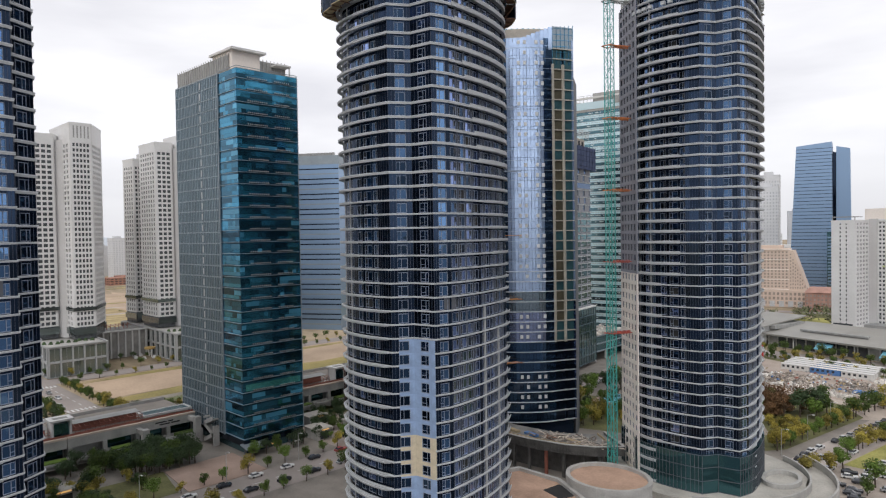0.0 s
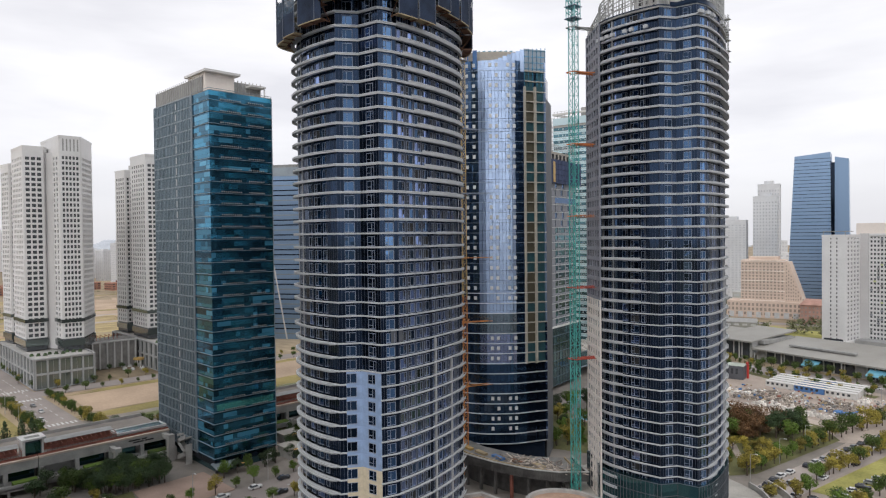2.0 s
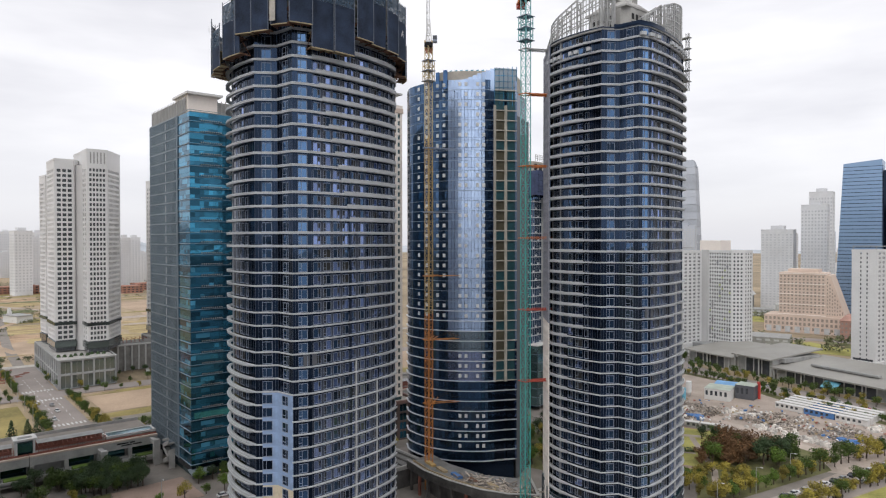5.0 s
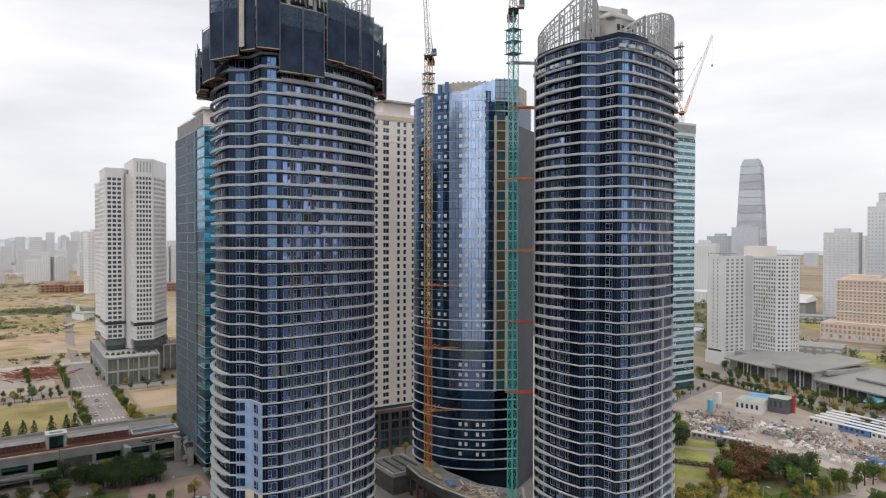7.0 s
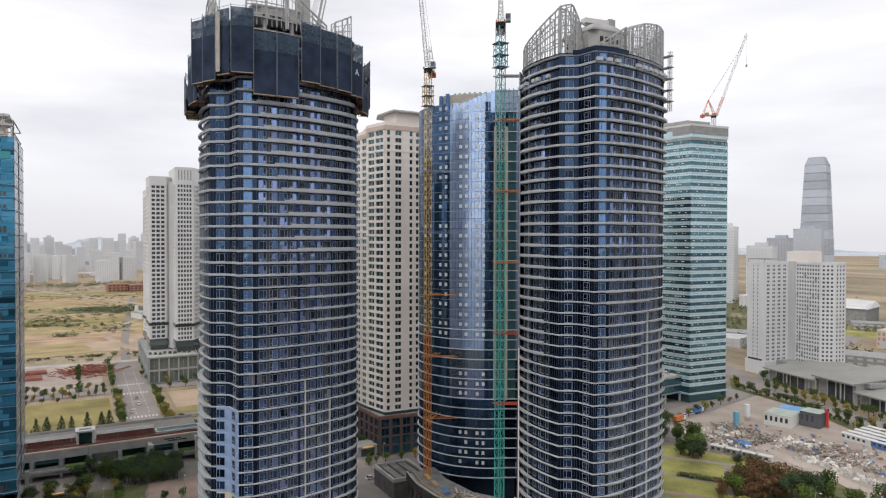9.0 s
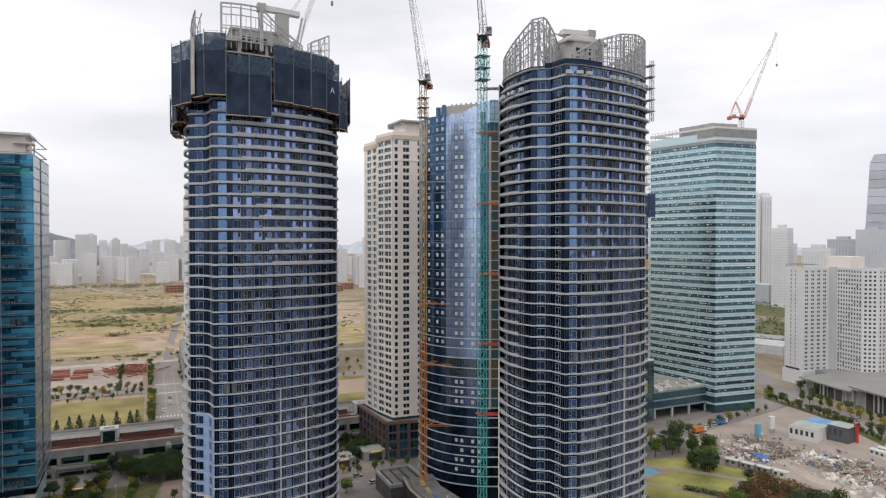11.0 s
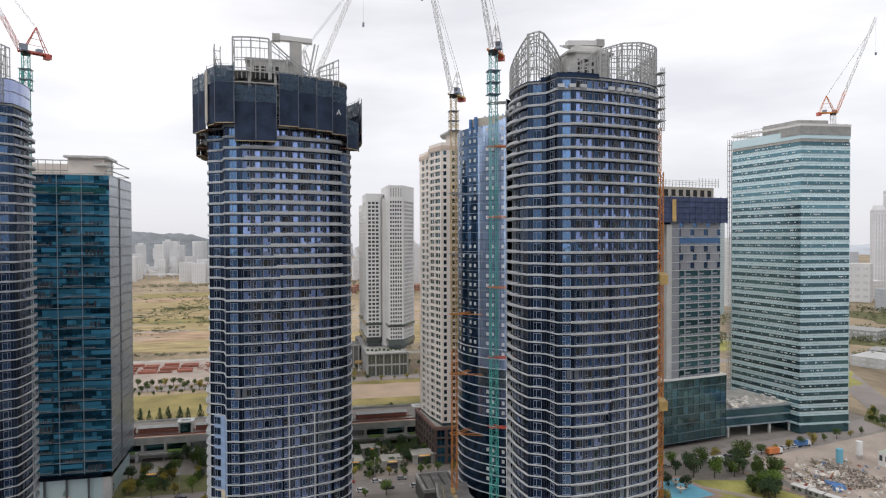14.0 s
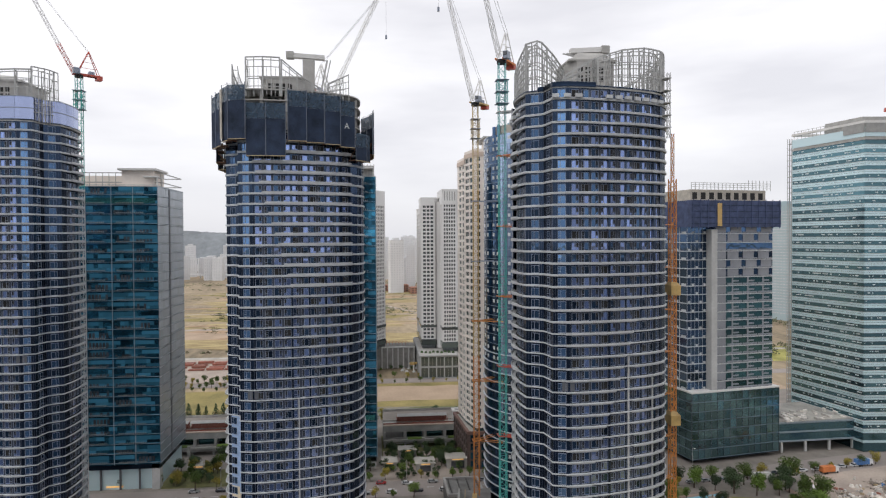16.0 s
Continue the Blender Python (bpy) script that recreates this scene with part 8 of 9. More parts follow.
for k in range(9):
    a = radians(rf.uniform(14, 36))
    d = rf.uniform(620, 1000)
    far_tower("low pale commercial block behind the mall", (-d * math.sin(a) + 30, d * math.cos(a)), rf.uniform(0, 40), rf.uniform(12, 28), rf.uniform(10, 18), rf.choice((6, 8, 10, 14)), rf.choice(("louvre", "stone")), "far_win", 6, 2, 0.6, 0.4, "low blocks", False, "shop_block")
for k in range(10):
    far_tower("brown low schoolhouse blocks by the fields", (-1180 + rf.uniform(-60, 60), 120 + k * 34), 5, 14, 16, rf.choice((12, 14, 18)), "brick", "dark_win", 4, 3, 0.6, 0.4, "low blocks", False, "school_block")
wl = thing("low_building", "small white building among scrub", "low building", (-790, 128, -0.4), 20)
part("wall", Shape().box(-14, -8, 0, 14, 8, 7), "white_wall", wl)
part("roof", Shape().box(-14.5, -8.5, 7, 14.5, 8.5, 7.8), "louvre", wl)
part("tower", Shape().hexa([(-20, -3, 0), (-14, -3, 0), (-14, 3, 0), (-20, 3, 0), (-18, -1, 14), (-16, -1, 14), (-16, 1, 14), (-18, 1, 14)]), "white_wall", wl)
# hills on the horizon, the haze put into their pale colour
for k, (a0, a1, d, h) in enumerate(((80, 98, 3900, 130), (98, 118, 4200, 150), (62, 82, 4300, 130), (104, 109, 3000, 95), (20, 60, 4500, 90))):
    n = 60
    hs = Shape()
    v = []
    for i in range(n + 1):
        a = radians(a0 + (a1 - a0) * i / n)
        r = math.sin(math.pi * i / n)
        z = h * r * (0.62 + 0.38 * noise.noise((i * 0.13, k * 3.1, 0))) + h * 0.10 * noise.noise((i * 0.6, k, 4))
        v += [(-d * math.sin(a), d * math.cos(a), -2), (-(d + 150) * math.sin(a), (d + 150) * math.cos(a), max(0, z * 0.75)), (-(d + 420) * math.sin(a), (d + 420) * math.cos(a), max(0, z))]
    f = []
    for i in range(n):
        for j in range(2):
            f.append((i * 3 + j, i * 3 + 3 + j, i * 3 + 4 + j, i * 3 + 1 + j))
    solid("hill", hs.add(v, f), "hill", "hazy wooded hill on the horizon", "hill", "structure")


ridge = ((-1100, 95), (-900, 118), (-700, 140), (-557, 137), (-480, 131), (-408, 129), (-340, 121), (-276, 123), (-224, 117), (-170, 100), (-124, 85), (-60, 66), (0, 60), (60, 58), (110, 50), (156, 42), (200, 26), (240, 0))
hv, hf, hn = [], [], 0
for k in range(len(ridge) - 1):
    (y0, z0), (y1, z1) = ridge[k], ridge[k + 1]
    for i in range(8):
        y, z = y0 + (y1 - y0) * i / 8, z0 + (z1 - z0) * i / 8
        for dx, q in ((170, 0.0), (120, 0.34), (60, 0.72), (0, 1.0), (-260, 0.0)):
            hv.append((-2500 + dx + 14 * noise.noise((y * 0.02, dx * 0.02, 2)), y, z * q + 3.5 * noise.noise((y * 0.05, dx * 0.05, 0)) * (q > 0) - (1.5 if q == 0 else 0)))
        hn += 1
for i in range(hn - 1):
    for j in range(4):
        hf.append((i * 5 + j, i * 5 + 5 + j, i * 5 + 6 + j, i * 5 + 1 + j))
solid("hill", Shape().add(hv, hf), "hazed_wood", "wooded hill beyond the fields, haze in its colour", "hill", "structure")
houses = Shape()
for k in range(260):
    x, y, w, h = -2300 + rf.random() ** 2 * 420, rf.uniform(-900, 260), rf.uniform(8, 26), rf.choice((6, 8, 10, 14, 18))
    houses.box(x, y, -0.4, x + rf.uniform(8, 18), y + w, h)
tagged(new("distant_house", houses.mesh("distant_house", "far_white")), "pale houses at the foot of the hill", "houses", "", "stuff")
via = thing("viaduct", "long pale road viaduct before the hill", "viaduct", (0, 0, 0))
part("deck", Shape().box(-1742, -900, 9, -1728, 120, 11.5), "far_white", via)
for k in range(34):
    part("pier", Shape().box(-1737, -895 + k * 30, -0.4, -1733, -892 + k * 30, 9), "far_white", via)


# ---- trees, cars, yard ----
def make_tree(seed, height, spread, leaf, conifer=False, leaves=760, low=0.46):
    r = random.Random(seed)
    t = new("tree")
    trunk = Shape().tube((0, 0, -0.3), (r.uniform(-0.2, 0.2), r.uniform(-0.2, 0.2), height * 0.55), height * 0.028 + 0.06, height * 0.014, 7)
    for i in range(6):
        a = i * 1.05 + r.random()
        z = height * r.uniform(0.3, 0.5)
        trunk.tube((0, 0, z), (spread * 0.6 * math.cos(a), spread * 0.6 * math.sin(a), z + height * 0.22), height * 0.012 + 0.03, 0.02, 5)
    part("trunk", trunk, "bark", t)
    crown = Shape()
    lumps = []
    for i in range(9):
        a, q = r.uniform(0, 6.28), math.sqrt(r.random())
        if conifer:
            z = height * (0.18 + 0.78 * i / 8)
            lumps.append((0, 0, z, spread * (1.05 - i / 8.6), height * 0.1))
        else:
            lumps.append((spread * 0.58 * q * math.cos(a), spread * 0.58 * q * math.sin(a), height * r.uniform(low, 0.82), spread * r.uniform(0.36, 0.58), height * r.uniform(0.12, 0.2)))
    for i in range(leaves):
        cx, cy, cz, rr, rz = r.choice(lumps)
        d = Vector((r.gauss(0, 1), r.gauss(0, 1), r.gauss(0, 1))).normalized() * (r.random() ** 0.3)
        p = Vector((cx + d.x * rr, cy + d.y * rr, cz + d.z * rz))
        s = r.uniform(0.20, 0.46) * (0.55 + spread * 0.13) * (0.74 if leaves > 1000 else 1)
        n = (d + Vector((r.uniform(-0.6, 0.6), r.uniform(-0.6, 0.6), r.uniform(-0.2, 0.9)))).normalized()
        a = n.orthogonal().normalized()
        b = n.cross(a)
        w = r.uniform(0, 6.28)
        a, b = a * math.cos(w) + b * math.sin(w), b * math.cos(w) - a * math.sin(w)
        bend = n * s * 0.25
        crown.add([tuple(p - a * s), tuple(p - b * s * 0.6 + bend), tuple(p + a * s), tuple(p + b * s * 0.6 + bend)], [(0, 1, 2), (0, 2, 3)])
    part("crown", crown, leaf, t)
    return t


PALETTE = {
    "dk": ("leaf_dk", "dark evergreen tree with dense crown"), "gr": ("leaf_gr", "green broadleaf tree with uneven crown"),
    "yl": ("leaf_yl", "street tree turning yellow in autumn"), "rd": ("leaf_rd", "park tree with rusty autumn leaves")}
MODELS = {}
for kind, (leaf, lab) in PALETTE.items():
    MODELS[kind] = []
    for v in range(3):
        t = make_tree(v * 7 + len(kind) + ord(kind[0]), (10, 8, 7)[v], (4.2, 3.4, 3.0)[v] * (1.25 if kind == "rd" else 1), leaf, leaves=1500 if kind in ("dk", "rd") else 760, low={"dk": 0.24, "rd": 0.26}.get(kind, 0.38))
        tagged(t, lab, "tree", "trees")
        t.location = (-300 - v * 9, -330 - 12 * list(PALETTE).index(kind), -0.3)
        MODELS[kind].append(t)
t = make_tree(77, 9, 2.9, "leaf_dk", True, 420)
tagged(t, "dark pointed conifer beside the lawn", "tree", "trees")
t.location = (-330, -330, -0.3)
MODELS["co"] = [t]
rt = random.Random(31)
PLANTED = []


def plant(x, y, kind, s=1.0, z=-0.3):
    k = s * rt.uniform(0.8, 1.2)
    PLANTED.append((math.hypot(x + 120, (y - 160) * 0.6), x, y, z, kind, rt.randrange(3), rt.uniform(0, 360), k, k * rt.uniform(0.9, 1.1)))


def row(p, q, step, kinds, s=0.8, jitter=0.8):
    n = max(1, int(math.dist(p, q) / step))
    for i in range(n + 1):
        f = i / n
        plant(p[0] + (q[0] - p[0]) * f + rt.uniform(-jitter, jitter), p[1] + (q[1] - p[1]) * f + rt.uniform(-jitter, jitter), rt.choice(kinds), s)


# park wood
for i in range(30):
    plant(-95 + rt.gauss(0, 4.5), 284 + rt.gauss(0, 5.5), rt.choice(("rd", "rd", "rd", "rd", "rd", "gr")), 1.02)
for x, y, kind, s in ((-80, 291, "dk", 1.5), (-83, 286, "dk", 1.3), (-85, 297, "dk", 1.2), (-79, 301, "gr", 1.5), (-76, 296, "gr", 1.2), (-77, 286, "gr", 1.1), (-115.5, 299.3, "dk", 0.6), (-109.3, 300.7, "dk", 0.75), (-112, 303, "gr", 0.6)):
    plant(x, y, kind, s)
for i in range(14):
    plant(-134 + rt.uniform(-7, 4), 295 + rt.uniform(-5, 6), rt.choice(("dk", "gr", "gr")), 0.9)
for i in range(30):
    plant(-86 + rt.uniform(-8, 9), 256 + rt.uniform(-20, 14), rt.choice(("gr", "yl", "yl")), 0.62)
row((-76, 236), (-67, 296), 4.6, ("yl", "yl", "gr", "yl"), 0.8)
row((-67, 300), (-54, 345), 5, ("yl", "gr", "yl"), 0.9)
row((-54, 345), (-40, 400), 6, ("yl", "gr"), 0.9)
row((-57, 246), (-48, 300), 3.0, ("yl", "yl", "gr"), 0.7, 1.3)
row((-48, 300), (-36, 370), 3.2, ("yl", "yl", "gr"), 0.7, 1.3)
row((-62, 214), (-56, 232), 5, ("yl", "gr"), 0.85)
row((-45, 214), (-38, 262), 8, ("yl", "gr"), 0.8)
for a, b in (((-200, 424), (-60, 395)), ((-140, 411), (-55, 399)), ((-200, 440), (-60, 415)), ((-205, 447), (-62, 421)), ((-255, 520), (-218, 462)), ((-238, 520), (-205, 456))):
    row(a, b, 6.5, ("gr", "yl", "gr"), 0.62)
row((-230, 448), (-212, 427), 3, ("gr", "yl"), 0.4)
row((-212, 427), (-165, 419.5), 3, ("gr", "yl", "gr"), 0.42)
row((-165, 419.5), (-122, 399.5), 3, ("gr", "yl", "gr"), 0.42)
row((-122, 399.5), (-72, 388.5), 3, ("gr", "yl"), 0.42)
row((-170, 262), (-176, 318), 8, ("gr", "dk", "yl"), 0.75)
row((-174, 318), (-192, 400), 9, ("yl", "gr"), 0.6)
row((-166, 250), (-148, 268), 6, ("dk", "gr"), 0.8)
row((-168, 290), (-150, 312), 5, ("dk", "gr"), 0.9)
for i in range(40):
    plant(-150 + rt.uniform(-14, 18), 232 + rt.uniform(-14, 20), rt.choice(("gr", "dk", "yl", "gr")), 0.75)
# plaza and avenue
for i in range(60):
    plant(-206 + rt.uniform(-22, 15), 156 + rt.uniform(-16, 18), rt.choice(("dk", "dk", "gr")), rt.uniform(0.25, 0.5))
for i in range(16):
    plant(-231 + rt.uniform(-4, 6), 70 + rt.uniform(-8, 12), rt.choice(("dk", "dk", "gr")), 0.75)
for i in range(46):
    plant(-220 + rt.uniform(-11, 9), 87 + rt.uniform(-12, 10), rt.choice(("dk", "dk", "gr")), 0.85)
for i in range(26):
    plant(-214 + rt.uniform(-16, 14), 156 + rt.uniform(-14, 20), rt.choice(("dk", "gr", "dk")), 0.7)
row((-191, 60), (-191, 190), 7, ("gr", "yl", "gr"), 0.62)
row((-171, 60), (-171, 150), 7, ("gr", "yl", "yl"), 0.6)
row((-203, 112), (-203, 138), 5, ("dk", "gr"), 0.7)
row((-212, 144), (-212, 200), 6, ("dk", "gr"), 0.7)
row((-196, -40), (-196, 50), 7, ("gr", "dk"), 0.7)
for i in range(22):
    plant(-203 + rt.uniform(-10, 9), 64 + rt.uniform(-18, 14), rt.choice(("dk", "gr", "dk", "yl")), 0.72)
for x, y, s in ((-159, 280, 1.0), (-163, 274, 0.9), (-156, 288, 1.1), (-160, 303, 1.1), (-164, 308, 1.0), (-152, 306, 1.1), (-147, 310, 1.2), (-143, 304, 0.9), (-167, 267, 1.0), (-172, 262, 0.8), (-177, 251, 0.9), (-172, 248, 0.8), (-155, 297, 0.9), (-168, 284, 0.8)):
    plant(x, y, rt.choice(("gr", "dk", "gr")), s)
row((-290, 24), (-290, 76), 5.2, ("co",), 1.25, 1.2)
# fields side
for x in (-383, -399):
    row((x, -60), (x, 76), 4.5, ("gr", "yl", "gr"), 0.6)
    row((x, 112), (x, 300), 9, ("gr", "yl"), 0.5)
for y in (81.5, 102.8):
    row((-296, y), (-380, y), 3.6, ("gr", "yl", "gr"), 0.66)
    row((-404, y), (-480, y), 4.5, ("gr", "yl"), 0.6)
row((-290, -120), (-290, 78), 6, ("co", "dk", "co", "gr"), 0.8, 1.5)
row((-292, 108), (-292, 300), 5, ("gr", "dk", "yl"), 0.6, 2)
row((-284, 112), (-283, 300), 4, ("dk", "gr", "yl"), 0.5, 2)
row((-372, -120), (-372, 60), 8, ("gr",), 0.45)
row((-420, 62), (-480, 62), 6, ("gr",), 0.5)
row((-428, 100), (-428, 230), 8, ("gr", "dk"), 0.55)

PLANTED.sort()
for _, x, y, z, kind, v, turn, k, kz in PLANTED[:230]:
    ob = copy_thing(MODELS[kind][v % len(MODELS[kind])], pose(x, y, z, 0, 0, turn))
    ob.scale = (k, k, kz)
groves = {}
for _, x, y, z, kind, v, turn, k, kz in PLANTED[230:]:
    m = pose(x, y, z, 0, 0, turn) @ Matrix.Diagonal((k, k, kz, 1))
    for ch in MODELS[kind][v % len(MODELS[kind])].children:
        me = ch.data
        groves.setdefault(me.materials[0].name, (me.materials[0], Shape()))[1].add([tuple(m @ p.co) for p in me.vertices], [tuple(f.vertices) for f in me.polygons])
for mat, shape in groves.values():
    me = shape.mesh("grove")
    me.materials.append(mat)
    tagged(new("grove", me), "rows of young street trees farther off", "trees", "", "stuff")

scrub_mesh = Shape()
rs = random.Random(9)
for cx, cy, rx, ry, n in ((-800, 40, 60, 18, 900), (-900, 90, 90, 16, 900), (-720, 90, 40, 10, 400), (-830, -60, 60, 14, 500), (-690, -30, 26, 14, 300), (-980, -30, 120, 14, 700), (-1120, 60, 60, 160, 1400), (-860, 170, 70, 22, 500), (-640, 330, 90, 30, 500), (-1300, 100, 40, 420, 1800), (-700, 1000, 220, 90, 1400)):
    for _ in range(n // 9):
        x0, y0, h = cx + rs.gauss(0, rx * 0.6), cy + rs.gauss(0, ry * 1.1), rs.uniform(0.7, 1.8)
        for i in range(12):
            x, y, z = x0 + rs.gauss(0, h * 0.9), y0 + rs.gauss(0, h * 1.3), abs(rs.gauss(0, h * 0.5))
            s, a = rs.uniform(0.5, 1.1), rs.uniform(0, 6.28)
            c, d = math.cos(a) * s, math.sin(a) * s
            scrub_mesh.add([(x - c, y - d, z - 0.4), (x + d * 0.7, y - c * 0.7, z + s * 0.1), (x + c, y + d, z), (x - d * 0.6, y + c * 0.6, z + s * 0.7)], [(0, 1, 3), (1, 2, 3)])
for cx, cy, rx, ry, n, hh in ((-915, 88, 26, 46, 1500, 3.4), (-870, 116, 14, 26, 500, 3.0), (-662, 49, 6, 9, 130, 3.6), (-744, 54, 9, 16, 200, 2.6), (-760, 20, 12, 22, 260, 2.4), (-806, 4, 9, 30, 260, 2.2), (-930, -35, 18, 50, 700, 3.0), (-780, 134, 8, 12, 160, 3.0), (-530, 40, 3, 110, 700, 1.5), (-512, 160, 4, 90, 400, 2.2), (-1420, 60, 46, 420, 4200, 6.0), (-1250, 190, 20, 90, 700, 5.0)):
    for _ in range(n // 12):
        x0, y0, h = cx + rs.gauss(0, rx * 0.55), cy + rs.gauss(0, ry * 0.55), hh * rs.uniform(0.5, 1.1)
        for i in range(16):
            x, y, z = x0 + rs.gauss(0, h * 0.55), y0 + rs.gauss(0, h * 0.7), abs(rs.gauss(h * 0.45, h * 0.32))
            s, a = rs.uniform(0.4, 0.9) * (1 + hh * 0.12), rs.uniform(0, 6.28)
            c, d = math.cos(a) * s, math.sin(a) * s
            scrub_mesh.add([(x - c, y - d, z - 0.4), (x + d * 0.7, y - c * 0.7, z + s * 0.1), (x + c, y + d, z), (x - d * 0.6, y + c * 0.6, z + s * 0.7)], [(0, 1, 3), (1, 2, 3)])
for cx, cy, rx, ry, n in ((-300, 600, 70, 30, 1500), (-420, 700, 90, 60, 1900), (-120, 640, 70, 26, 1100), (-560, 860, 130, 60, 1600), (-260, 1000, 140, 50, 1600), (-190, 585, 60, 10, 500), (-470, 500, 30, 60, 700), (-330, 780, 60, 30, 800), (-540, 640, 120, 40, 1200)):
    clumps = [(cx + rs.uniform(-rx, rx), cy + rs.uniform(-ry, ry), rs.uniform(2, 4.5)) for _ in range(n // 14)]
    for x0, y0, h in clumps:
        for i in range(14):
            x, y, z = x0 + rs.gauss(0, h * 0.5), y0 + rs.gauss(0, h * 0.5), h + rs.gauss(0, h * 0.4)
            s, a = rs.uniform(0.8, 1.7), rs.uniform(0, 6.28)
            c, d = math.cos(a) * s, math.sin(a) * s
            scrub_mesh.add([(x - c, y - d, z - 0.6), (x + d * 0.7, y - c * 0.7, z + s * 0.2), (x + c, y + d, z), (x - d * 0.6, y + c * 0.6, z + s * 0.9)], [(0, 1, 3), (1, 2, 3)])
tagged(new("scrub", scrub_mesh.mesh("scrub", "leaf_far")), "low green scrub and far groves over fields", "scrub", "", "stuff")


def make_car(paint, van=False):
    c = new("van" if van else "car")
    L, W, H = (5.0, 1.9, 2.0) if van else (4.5, 1.8, 1.45)
    body = Shape().prism([(-L / 2, -W / 2 + 0.15), (-L / 2 + 0.25, -W / 2), (L / 2 - 0.4, -W / 2), (L / 2, -W / 2 + 0.3), (L / 2, W / 2 - 0.3), (L / 2 - 0.4, W / 2), (-L / 2 + 0.25, W / 2), (-L / 2, W / 2 - 0.15)], 0.28, 0.85 if not van else 1.1)
    part("body", body, paint, c)
    a, b = (-L * 0.42, L * 0.20) if not van else (-L * 0.48, L * 0.36)
    w = W / 2 - 0.1
    z0 = 0.85 if not van else 1.1
    part("glasshouse", Shape().hexa([(a, -w, z0), (b, -w, z0), (b, w, z0), (a, w, z0), (a + 0.5, -w + 0.18, H - 0.06), (b - 0.75, -w + 0.18, H - 0.06), (b - 0.75, w - 0.18, H - 0.06), (a + 0.5, w - 0.18, H - 0.06)]), "dark_win", c)
    part("roof", Shape().box(a + 0.5, -w + 0.16, H - 0.055, b - 0.75, w - 0.16, H), paint, c)
    for x in (-L * 0.3, L * 0.3):
        for y in (-W / 2 + 0.06, W / 2 - 0.06):
            part("wheel", Shape().tube((x, y - 0.11, 0.32), (x, y + 0.11, 0.32), 0.32, 0.32, 10), "black", c)
    return c


CARS = []
for k, (paint, lab) in enumerate((("car_white", "white parked car on asphalt"), ("car_dark", "black parked car on asphalt"), ("car_silver", "silver parked car on asphalt"), ("car_red", "dark red parked car on asphalt"))):
    c = make_car(paint)
    tagged(c, lab, "car", "parked cars")
    c.location = (-186, -180 + 8 * k, -0.22)
    CARS.append(c)
rc = random.Random(12)


def park(x, y, turn):
    copy_thing(rc.choice((CARS[0], CARS[0], CARS[1], CARS[2], CARS[0], CARS[1], CARS[3] if rc.random() < 0.4 else CARS[2])), pose(x, y, -0.2, 0, 0, turn + rc.uniform(-3, 3)))


for i in range(28):
    y = 226 + i * 5.6
    x = -67.5 + max(0, y - 240) * 0.185
    if rc.random() < 0.9:
        park(x, y, 81)
    if rc.random() < 0.55:
        park(x + 9.5, y + 2, 81)
    if rc.random() < 0.3:
        park(x + 5, y + 1, 81)
    if rc.random() < 0.6:
        park(x + 20, y - 4, 15)
for i in range(12):
    park(-48 + rc.uniform(-5, 8), 208 + i * 2.9 + rc.uniform(-1, 1), 12)
for i in range(12):
    park(-186 + rc.uniform(-1, 1), 60 + i * 11, 90)
    if rc.random() < 0.7:
        park(-176 + rc.uniform(-1, 1), 64 + i * 11, 90)
for i in range(14):
    park(-172 - i * 0.9, 268 + i * 7, 98)
for i in range(3):
    park(-330 - i * 16 + rc.uniform(-4, 4), 88 + rc.choice((0, 4)), 0)
for i in range(10):
    park(-200 + i * 14, 437 - i * 3.2, -21)
for i in range(6):
    park(-290 + rc.uniform(-60, 40), 610 + rc.uniform(-30, 30), 10)


def container(label, at, turn, size, mat, z=-0.23, roof="white_wall", rise=0.35):
    sx, sy, h = size
    c = thing("site_cabin", label, "site cabin", (*at, z), turn, group="yard cabins")
    part("body", Shape().box(-sx / 2, -sy / 2, 0, sx / 2, sy / 2, h), mat, c)
    part("roof", Shape().hexa([(-sx / 2 - 0.2, -sy / 2 - 0.2, h), (sx / 2 + 0.2, -sy / 2 - 0.2, h), (sx / 2 + 0.2, sy / 2 + 0.2, h), (-sx / 2 - 0.2, sy / 2 + 0.2, h), (-sx / 2, -sy * 0.1, h + rise), (sx / 2, -sy * 0.1, h + rise), (sx / 2, sy * 0.1, h + rise), (-sx / 2, sy * 0.1, h + rise)]), roof, c)
    for i in range(max(1, int(sx / 2.4))):
        part("window", Shape().box(-sx / 2 + 0.6 + i * 2.4, -sy / 2 - 0.05, h * 0.4, -sx / 2 + 1.8 + i * 2.4, -sy / 2 - 0.005, h * 0.8), "dark_win", c)
    return c


container("white site office block with green flat roof", (-148, 377), 16, (13, 14, 6.0), "white_wall", roof="green_roof", rise=0.2)
container("blue roofed shed behind site office", (-149.5, 392), 16, (15, 11, 5.5), "blue", roof="blue_roof", rise=0.8)
container("dark grey cabin beside a red banner", (-138.5, 388.5), 10, (9.5, 10, 7.5), "grey_wall", roof="green_roof", rise=0.2)
banner = thing("banner_post", "tall red banner post beside cabins", "banner", (-132.8, 390.5, -0.3))
part("post", Shape().box(-0.5, -0.5, 0, 0.5, 0.5, 9.5), "red", banner)
part("arm", Shape().box(-0.5, -1.6, 8.2, 0.5, 0.5, 9.5), "red", banner)
for i in range(15):
    container("long white roofed blue site cabin in a row", (-112 + (i % 3) * 14.5, 379.5 - (i % 3) * 1.2 + (i // 3) * 5.4), -4, (14, 3.0, 2.9), "blue" if (i + i // 3) % 2 else "white_wall")
